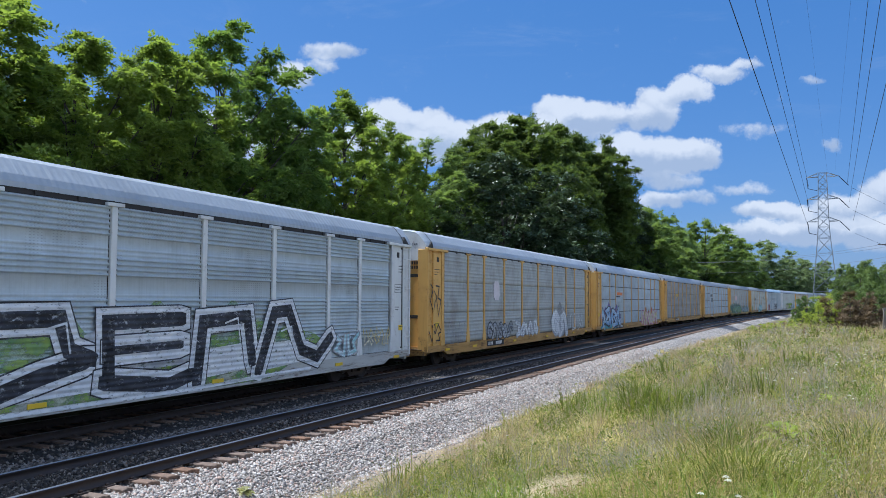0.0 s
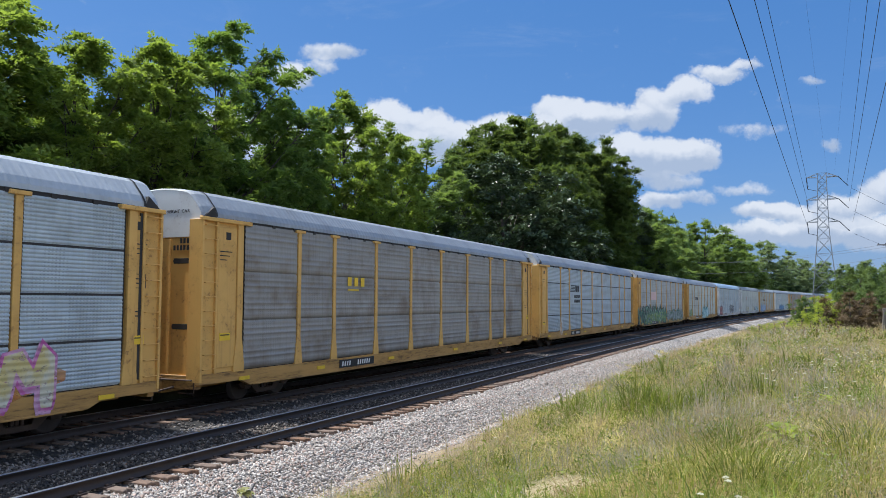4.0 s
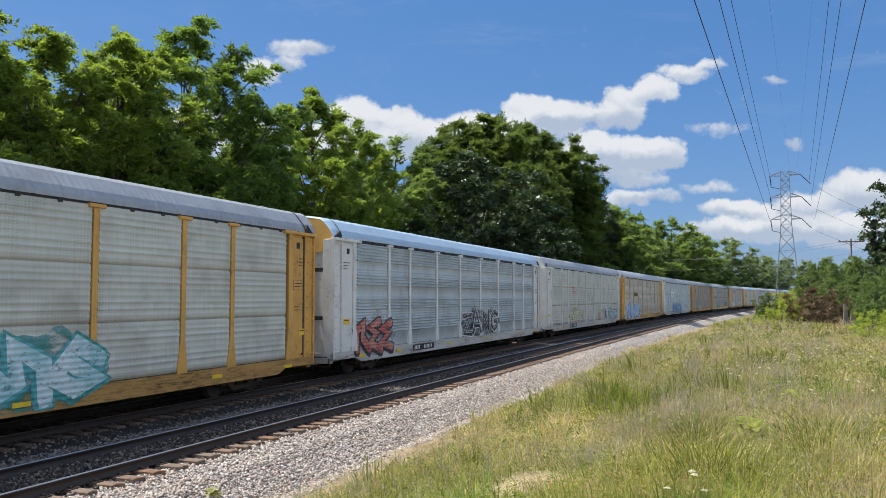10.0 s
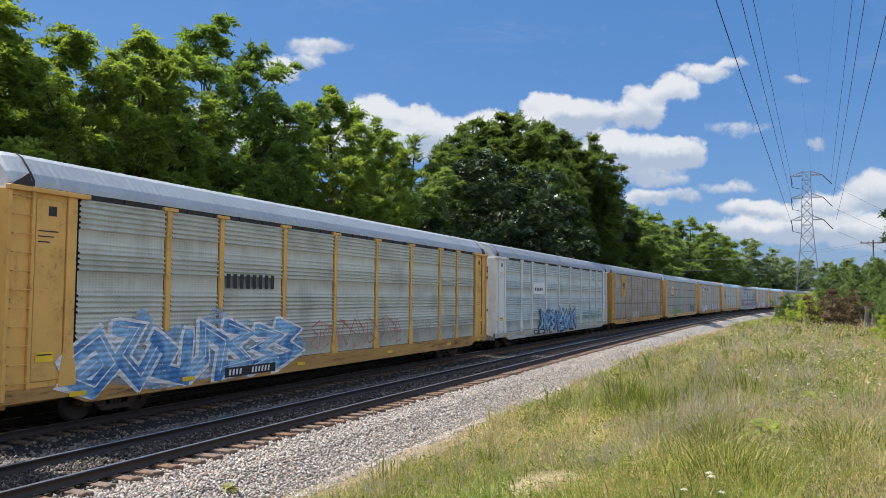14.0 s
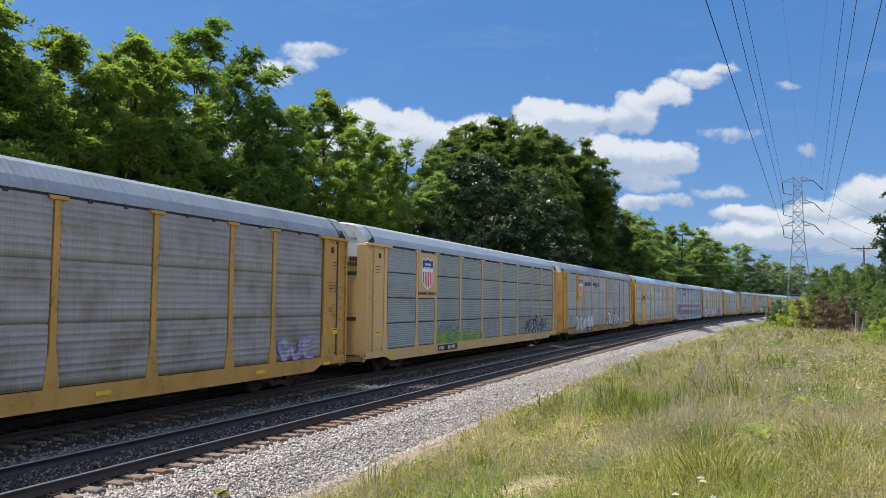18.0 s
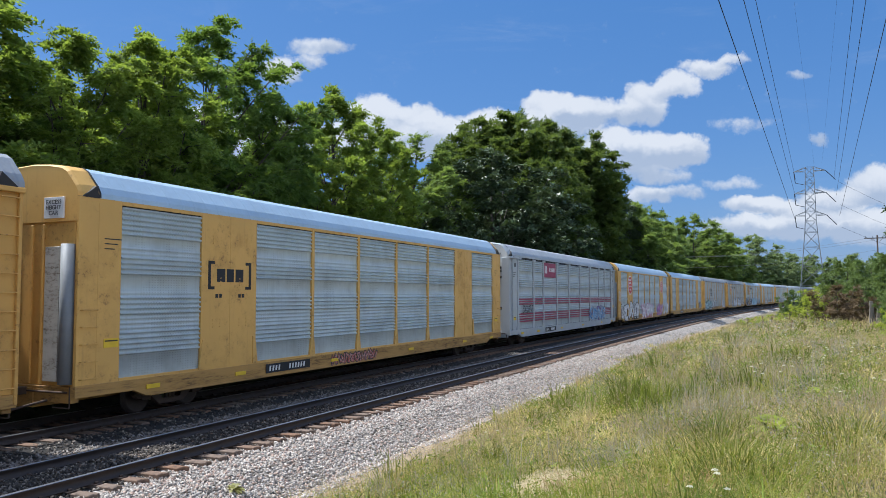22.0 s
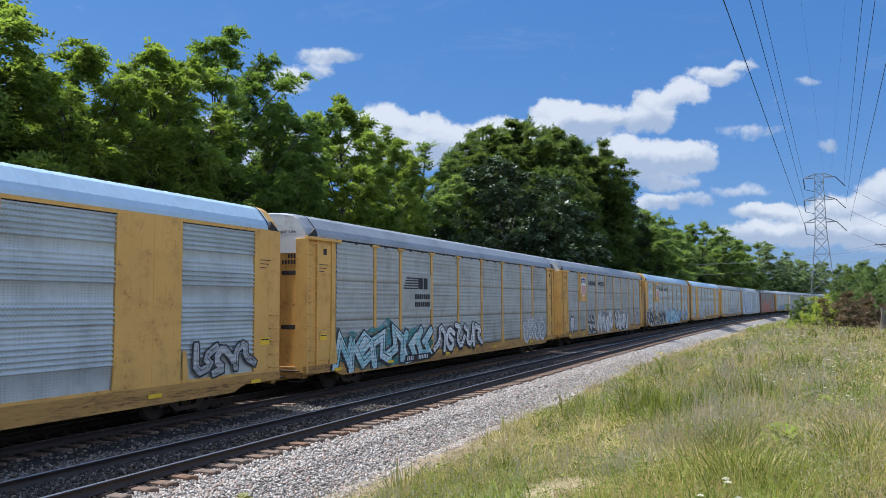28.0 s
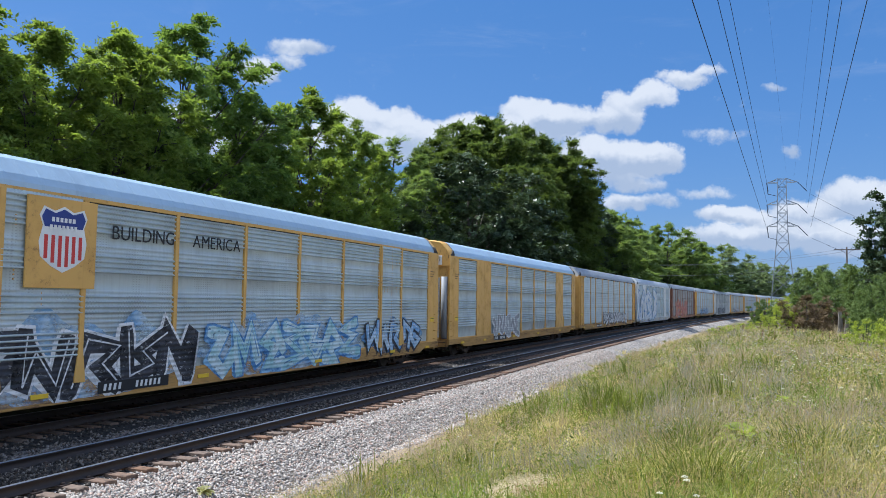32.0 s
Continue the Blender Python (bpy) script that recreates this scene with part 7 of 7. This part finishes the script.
clumps("mauve_tufts", "feathery mauve seed tufts", "mauve", 900, 30, 9, 60, 0.62, 0.0044, 0.40, 64, (2.4, 5, 0.48))
clumps("dark_tussocks", "dark green tussocks farther up the meadow", "tuft", 420, 56, 11, 45, 0.58, 0.0110, 0.55, 91, (2.6, 8, 0.50), 1.1)
clumps("thistle_tufts", "grey mauve thistle tufts farther up the meadow", "thistle", 900, 34, 10, 50, 0.50, 0.0060, 0.42, 92, (2.8, 11, 0.50))
clumps("weed_tufts", "grey-green weed clumps", "weed", 3400, 20, 3.8, 65, 0.32, 0.0066, 0.34, 47, (2.0, 5, 0.47))
# the same meadow behind the camera and to its sides
meadow("back_meadow", "unmown meadow grass on the rise", "grass", 34000, 1.2, 60, 0.22, 0.010, 71, None, 1.0, (34, 330))
meadow("back_meadow", "short meadow grass round about", "grass", 16000, 0.25, 9, 0.20, 0.012, 75, None, 1.0, (34, 330))
meadow("back_meadow", "short meadow grass before the rise", "grass", 6000, 0.25, 3.6, 0.18, 0.010, 76, None, 1.0)
clumps("back_tufts", "low dark tufts round about", "tuft", 900, 16, 0.4, 8, 0.26, 0.012, 0.32, 77, (1.5, 4, 0.40), 1.0, (34, 330))
clumps("back_straw", "low dry tufts round about", "straw", 900, 16, 0.4, 8, 0.26, 0.009, 0.36, 78, (1.7, 1, 0.42), 1.0, (-30, 330))
meadow("back_meadow", "meadow grass at the foot of the view", "grass", 5000, 1.2, 3.7, 0.20, 0.008, 72, None, 1.0)
clumps("back_tufts", "dark green tufts on the rise", "tuft", 1300, 18, 1.4, 60, 0.34, 0.012, 0.36, 73, (1.5, 4, 0.45), 1.0, (34, 330))
clumps("back_straw", "dry tufts on the rise", "straw", 1300, 18, 1.4, 60, 0.36, 0.008, 0.42, 74, (1.7, 1, 0.45), 1.0, (34, 330))
flecks("low_herbs", "low green herbs", "herb", 90000, 3.6, 60, 0.020, 0.28, 52, (1.3, 6, 0.48))
flecks("leafy_herbs", "leafy green herbs in clumps", "blade", 60000, 3.6, 50, 0.030, 0.30, 60, (0.9, 11, 0.56))
flecks("grey_herbs", "grey-green flowering weeds", "weed", 150000, 3.6, 60, 0.0115, 0.36, 53, (2.0, 5, 0.42))
flecks("thistle_heads", "grey mauve thistle heads in patches", "thistle", 120000, 3.8, 50, 0.0140, 0.42, 62, (1.9, 10, 0.54))
flecks("dark_herbs", "dark green low leaves in the growth", "tuft", 110000, 3.6, 60, 0.022, 0.16, 54, (1.2, 7, 0.35))
flecks("straw_litter", "broken straw and dry leaf litter", "straw", 150000, 3.6, 60, 0.015, 0.22, 55, (1.6, 1, 0.42))
flecks("seed_heads", "pinkish brown grass seed heads", "seed", 120000, 3.8, 70, 0.0125, 0.40, 58, (2.2, 2, 0.42))
flecks("mauve_heads", "mauve seed heads over the far grass", "mauve", 80000, 10, 70, 0.0095, 0.52, 65, (3.0, 5, 0.48))
flecks("straw_verge", "matted dry straw along the ballast", "straw", 80000, 4.0, 50, 0.014, 0.10, 56, (0.9, 0, 0.40), (-0.7, 3.2))
flecks("verge_weeds", "sparse dusty weeds along the ballast", "weed", 70000, 4.0, 50, 0.012, 0.22, 59, (0.9, 6, 0.42), (0.1, 3.4))
flecks("verge_specks", "dark seedlings scattered over the dry verge", "tuft", 60000, 4.0, 22, 0.013, 0.20, 66, (0.7, 8, 0.48), (0.2, 3.6))
flecks("brown_litter", "brown litter along the ballast", "seed", 40000, 4.0, 50, 0.013, 0.07, 57, (0.9, 3, 0.42), (-0.9, 2.2))


def growth(name, label, mat, spots, per, height, width, loose, seed):
    """Dense growth in single round places of the meadow: x, y and radius of each."""
    rng = np.random.RandomState(seed)
    X = np.concatenate([x + rng.randn(per) * r * 0.5 for x, y, r in spots])
    Y = np.concatenate([y + rng.randn(per) * r * 0.5 for x, y, r in spots])
    out = np.concatenate([np.full(per, i) for i in range(len(spots))])
    cx, cy = np.array([p[0] for p in spots])[out], np.array([p[1] for p in spots])[out]
    S = X * math.cos(HEAD) + Y * math.sin(HEAD)
    tx, ty, ta = along(S, 0.0)
    Q = -np.sin(ta) * (X - tx) + np.cos(ta) * (Y - ty)
    k = len(X)
    P = np.stack([X, Y, land_bumpy(X, Y, Q) - 0.02], 1)
    h = height * rng.uniform(0.5, 1.15, k)
    d = np.arctan2(Y - cy, X - cx) + rng.randn(k) * 0.6
    blades(name, label, "grass tufts", mat, P, h, h * rng.uniform(0.2, loose, k), d, width * rng.uniform(0.7, 1.3, k), rng.rand(k) * 6.283)


growth("long_tussock", "tall tussock of long arching blades", "tuft", [(2.68, 8.55, 0.40), (2.60, 7.60, 0.30), (3.95, 8.27, 0.36), (3.0, 9.3, 0.26), (2.57, 15.9, 0.8)], 210, 0.52, 0.012, 1.5, 81)
growth("pale_tussock", "straw-tipped blades in the tall tussock", "straw", [(2.68, 8.55, 0.42), (2.60, 7.60, 0.32), (3.95, 8.27, 0.38), (4.3, 8.0, 0.45), (2.3, 8.9, 0.4)], 150, 0.48, 0.008, 1.6, 82)
growth("russet_patch", "russet dry seed grass in a patch", "seed", [(1.84, 7.32, 0.55), (3.08, 10.45, 0.45), (1.3, 7.9, 0.45), (1.5, 6.4, 0.35)], 460, 0.32, 0.008, 1.4, 83)
growth("thistle_patch", "grey thistles gone to seed in a patch", "thistle", [(2.86, 10.71, 0.55), (2.03, 9.35, 0.55), (3.49, 11.56, 0.6)], 420, 0.42, 0.008, 1.0, 86)
growth("green_patch", "fresh green leafy grass in a patch", "herb", [(3.25, 8.27, 0.42), (1.79, 6.3, 0.32), (-0.6, 11.2, 0.9), (0.4, 11.8, 0.9), (3.4, 7.4, 0.35)], 330, 0.32, 0.013, 1.3, 84)
growth("tan_patch", "bleached dry grass in a patch", "bleached", [(4.4, 7.9, 0.5), (3.9, 9.9, 0.5), (1.0, 7.0, 0.4)], 330, 0.26, 0.008, 1.8, 85)
growth("bare_patch", "bleached straw trodden into the bare soil", "bleached", [(1.1, 8.8, 0.30), (1.4, 8.9, 0.28), (0.9, 8.5, 0.28), (1.2, 8.2, 0.25)], 520, 0.035, 0.026, 1.6, 88)


def straw_mat():
    """Bleached grass lying flat in a hollow."""
    rng = np.random.RandomState(19)
    k = 2600
    X, Y = 1.05 + rng.randn(k) * 0.24, 9.0 + rng.randn(k) * 0.48
    S = X * math.cos(HEAD) + Y * math.sin(HEAD)
    tx, ty, ta = along(S, 0.0)
    Q = -np.sin(ta) * (X - tx) + np.cos(ta) * (Y - ty)
    P = np.stack([X, Y, land_bumpy(X, Y, Q) + rng.rand(k) * 0.06], 1)
    h = rng.uniform(0.02, 0.12, k)
    blades("straw_mat", "bleached flattened grass in a bare hollow", "dry grass", "bleached", P, h, rng.uniform(0.10, 0.34, k), 2.6 + rng.randn(k) * 0.5, np.full(k, 0.007), rng.rand(k) * 6.283)


straw_mat()


def flowers():
    """White umbels on thin stalks."""
    rng = np.random.RandomState(8)
    spots = [(1.75, 5.42), (1.83, 5.46), (1.74, 5.50), (1.62, 5.62), (0.6, 12.0), (0.45, 12.4), (7.1, 15.8), (7.3, 16.0), (6.9, 15.6), (6.3, 11.9), (10.3, 19.1), (9.9, 18.8), (6.0, 12.6)]
    for _ in range(80):
        r = rng.uniform(13, 40) if rng.rand() < 0.5 else rng.uniform(11, 22)
        a = radians(rng.uniform(20, 32))
        spots.append((r * math.sin(a), r * math.cos(a)))
    heads = []
    for kx in range(3):
        s = Soup()
        s.rod((0, 0, 0), (0.03, 0.02, 0.52), 0.004, 0.003, 4)
        top = Vector((0.03, 0.02, 0.52))
        fl = Soup()
        for i in range(16):
            a, d = 2.4 * i, 0.008 + 0.046 * math.sqrt(i / 16)
            p = top + Vector((d * math.cos(a), d * math.sin(a), 0.045 - d * 0.25))
            s.rod(top, p, 0.0015, 0.001, 3)
            fl.rod(p, p + Vector((0, 0, 0.006)), 0.010 + 0.004 * rng.rand(), 0.008, 5)
        heads.append((with_mat(s.mesh("stalk"), M["grass"]), with_mat(fl.mesh("flower_head"), M["petal"])))
    for x, y in spots:
        S = x * math.cos(HEAD) + y * math.sin(HEAD)
        tx, ty, ta = along(S, 0.0)
        q = -math.sin(ta) * (x - tx) + math.cos(ta) * (y - ty)
        if q > -8.6:
            continue
        z = float(land_bumpy(x, y, np.array(q)))
        t = thing("wild_carrot", "white wild carrot flower on a thin stalk", "wildflower", "white flowers in the meadow",
                  m=Matrix.Translation((x, y, z)) @ Matrix.Rotation(rng.rand() * 6.28, 4, "Z") @ Matrix.Diagonal((0.42, 0.42, rng.uniform(0.75, 1.05), 1)))
        a, b = heads[rng.randint(3)]
        part("stalk", a, M["grass"], t)
        part("flower_head", b, M["petal"], t)


flowers()


def leafy_weed(name, label, x, y, z, spread, seed, mat, count=16):
    """A rosette of broad pointed leaves."""
    rng = np.random.RandomState(seed)
    t = thing(name, label, "weed", "broad-leaved weeds", m=Matrix.Translation((x, y, z)))
    for i in range(count):
        a, up, ln = 2.4 * i, rng.uniform(0.2, 1.1), spread * rng.uniform(0.6, 1.0)
        rows = []
        for k in range(6):
            f = k / 5
            d, hgt = ln * f * math.cos(up), ln * (f * math.sin(up) - 0.45 * f * f)
            w = ln * 0.24 * math.sin(math.pi * min(1, 0.08 + 0.92 * f)) ** 0.8
            rows.append([(d * math.cos(a) - s * w * math.sin(a), d * math.sin(a) + s * w * math.cos(a), hgt + 0.05 + abs(s) * w * 0.3) for s in (-1, 0, 1)])
        part("leaf", Soup().sheet(rows).mesh("leaf", 0.0, True), M[mat], t)


leafy_weed("burdock", "bright green broad-leaved weed in the grass", 3.50, 8.95, 1.26, 0.42, 4, "sunny", 36)
leafy_weed("burdock", "pale green weed growing in the ballast edge", -3.8, 13.6, -0.5, 0.24, 5, "weed", 20)
leafy_weed("burdock", "small broad-leaved weed in the grass", 5.6, 12.6, 1.24, 0.26, 6, "sunny", 14)


def docks():
    """Dark rusty seed spikes of dock at the far side of the meadow."""
    rng = np.random.RandomState(12)
    kinds = []
    for k in range(3):
        s = Soup().rod((0, 0, 0), (0.02, 0, 0.9), 0.008, 0.005, 4)
        for i in range(14):
            z = 0.35 + 0.04 * i
            a = 2.4 * i
            s.rod((0.01, 0, z), (0.01 + 0.05 * math.cos(a), 0.05 * math.sin(a), z + 0.06), 0.022, 0.010, 4)
        kinds.append(with_mat(s.mesh("dock_spike"), M["dock"]))
    for i in range(30):
        az, r = radians(rng.uniform(20.5, 27.0)), rng.uniform(36, 56)
        x, y = r * math.sin(az), r * math.cos(az)
        t = thing("dock_plant", "rust-brown seeding dock stalk", "weed", "dock plants", m=Matrix.Translation((x, y, 1.02)) @ Matrix.Rotation(rng.uniform(-0.2, 0.2), 4, "Y") @ Matrix.Diagonal((0.8, 0.8, rng.uniform(0.45, 0.85), 1)))
        part("spike", kinds[i % 3], M["dock"], t)


docks()


# ---- power line ----
def tube(pts, r, k=4):
    """One unbroken tube through a row of points."""
    pts = [Vector(q) for q in pts]
    d = (pts[-1] - pts[0]).normalized()
    u = d.orthogonal().normalized()
    w = d.cross(u)
    return Soup().sheet([[q + u * (r * math.cos(2 * math.pi * i / k)) + w * (r * math.sin(2 * math.pi * i / k)) for i in range(k + 1)] for q in pts])


def pylon():
    az = radians(23.96)
    base = Vector((230 * math.sin(az), 230 * math.cos(az), 0.4))
    t = thing("lattice_pylon", "grey steel lattice power pylon with three pairs of arms", "pylon", m=Matrix.Translation(base) @ Matrix.Rotation(-az, 4, "Z"))

    def half(z):
        return np.interp(z, [0, 21, 36.2], [3.3, 1.35, 1.0])
    zs = [0, 5, 10, 15, 19, 22, 24.5, 27, 29.5, 32, 34, 36.2]
    for sx in (-1, 1):
        for sy in (-1, 1):
            part("leg", tube([(sx * half(a), sy * half(a), a) for a in zs], 0.12).mesh("leg"), M["zinc"], t)
    s = Soup()
    for a, b in zip(zs[:-1], zs[1:]):
        p, q = half(a), half(b)
        for k in (-1, 1):
            s.rod((-p, k * p, a), (q, k * q, b), 0.052, 0.052, 4).rod((p, k * p, a), (-q, k * q, b), 0.052, 0.052, 4)
            s.rod((k * p, -p, a), (k * q, q, b), 0.052, 0.052, 4).rod((k * p, p, a), (k * q, -q, b), 0.052, 0.052, 4)
            s.rod((-q, k * q, b), (q, k * q, b), 0.052, 0.052, 4).rod((k * q, -q, b), (k * q, q, b), 0.052, 0.052, 4)
    part("bracing", s.mesh("bracing"), M["zinc"], t)
    for z in (35.2, 29.3, 23.4):
        for sx in (-1, 1):
            s = Soup()
            tip = (sx * 3.8, 0, z)
            for k in (-1, 1):
                s.rod((sx * half(z), k * half(z), z), tip, 0.09, 0.09, 4)
                s.rod((sx * half(z), k * half(z), z + 1.0), tip, 0.08, 0.08, 4)
            s.rod((sx * 2.7, -0.5, z), (sx * 2.7, 0.5, z + 0.5), 0.06, 0.06, 4)
            arm = part("cross_arm", s.mesh("cross_arm"), M["zinc"], t)
            s = Soup()
            if sx < 0:
                s.rod(tip, (-3.5, 0, z - 3.0), 0.10, 0.10, 6).rod((-3.5, 0, z - 3.0), (-1.3, 0, z - 3.6), 0.07, 0.07, 5)
            else:
                s.rod(tip, (6.1, 0, z - 2.6), 0.10, 0.10, 6)
            part("insulator", s.mesh("insulator"), M["wire"], arm, "dark insulator string")


pylon()


def wire(name, label, pts, r, group="power lines"):
    me = with_mat(tube(pts, r).mesh(name), M["pale_wire" if name == "phone_line" else "wire"])
    tagged(new(name, me), label, "cable", group)


LINE = radians(24.45)
_u = Vector((math.sin(LINE), math.cos(LINE), 0))
_w = Vector((math.cos(LINE), -math.sin(LINE), 0))
for off, hgt in ((-5.4, 21.7), (-5.2, 27.6), (-5.3, 33.3), (3.8, 33.2), (4.2, 28.7), (4.9, 23.5)):
    pts = []
    for k in range(26):
        d = 230 - 420 * (k / 25)
        pts.append(_u * d + _w * off + Vector((0, 0, hgt - 0.15 * math.sin(math.pi * k / 25))))
    wire("power_line", "dark high-voltage line overhead", pts, 0.034)
for off, hgt in ((4.9, 32.2), (5.0, 26.3), (5.2, 20.4)):
    a = _u * 229.5 + _w * off + Vector((0, 0, hgt))
    b = Vector((235.0, 330.0, hgt - 4.0))
    wire("power_line", "thin far high-voltage line", [a.lerp(b, k / 8) - Vector((0, 0, 5.0 * (1 - (2 * k / 8 - 1) ** 2))) for k in range(9)], 0.03)
for off, hgt in ((-2.0, 44.5), (2.6, 44.5)):
    wire("earth_wire", "thin earth wire above the power lines", [_u * 226 + _w * (off * 0.4) + Vector((0, 0, 36.6)), _u * 40 + _w * off * 1.2 + Vector((0, 0, 36.0)), _u * -150 + _w * off * 1.2 + Vector((0, 0, 37))], 0.010)


def utility_pole(x, y, h):
    t = thing("utility_pole", "weathered wooden utility pole with a crossarm", "utility pole", m=Matrix.Translation((x, y, 0.3)) @ Matrix.Rotation(radians(-20), 4, "Z"))
    part("pole", Soup().rod((0, 0, -0.5), (0, 0, h), 0.16, 0.11, 8).mesh("pole"), M["pole"], t)
    s = Soup().box(-1.9, 1.9, -0.09, 0.09, h - 0.55, h - 0.40).rod((-0.9, -0.1, h - 0.5), (0, -0.1, h - 1.2), 0.03).rod((0.9, -0.1, h - 0.5), (0, -0.1, h - 1.2), 0.03)
    part("crossarm", s.mesh("crossarm"), M["pole"], t)
    for k in (-1.7, -0.7, 0.7, 1.7):
        part("insulator", kept("pin", lambda: Soup().rod((0, 0, 0), (0, 0, 0.10), 0.03).rod((0, 0, 0.10), (0, 0, 0.22), 0.06, 0.04, 8).mesh("insulator")), M["wire"], t, "", Matrix.Translation((k, 0, h - 0.40)))


utility_pole(68.0, 129.2, 12.2)
utility_pole(33.0, 150.0, 10.0)
for dz, off in ((0.0, -1.6), (0.0, 1.6), (-1.9, 0.0)):
    a, b = Vector((68.0 + off * 0.9, 129.2, 12.0 + dz)), Vector((33.0 + off * 0.9, 150.0, 10.2 + dz))
    wire("phone_line", "thin line between utility poles", [a.lerp(b, k / 10) - Vector((0, 0, 1.2 * (1 - (2 * k / 10 - 1) ** 2))) for k in range(11)], 0.020, "pole lines")


# ---- fence posts among the bushes ----
def fence_post(x, y, h, lean):
    t = thing("fence_post", "old grey split wooden fence post", "fence post", "old fence", m=Matrix.Translation((x, y, 1.0)) @ Matrix.Rotation(radians(lean), 4, "Y"))
    part("stake", Soup().prism([(-0.09, -0.05), (0.02, -0.09), (0.10, -0.03), (0.06, 0.08), (-0.06, 0.07)], -0.3, h, "z").mesh("stake", 0.01), M["old_wood"], t)


for x, y, h, lean in ((21.9, 42.6, 1.40, 4), (22.15, 42.7, 1.5, -5), (22.32, 42.8, 1.25, 9)):
    fence_post(x, y, h, lean)


def motions():
    """The train rolls past at an even speed, every car along the line."""
    times = [2.0 * k for k in range(17)]
    for k, car in train.items():
        rows = []
        for t in times:
            mid = FIRST_GAP - SPEED * t + (k - 0.5) * CAR + SHIFT.get(k, 0.0)
            x0, y0, _ = along(mid - 10.2)
            x1, y1, _ = along(mid + 10.2)
            rows.append((t, Matrix.Translation(((x0 + x1) / 2, (y0 + y1) / 2, 0)) @ Matrix.Rotation(math.atan2(y1 - y0, x1 - x0), 4, "Z")))
        walk(car, rows)


motions()
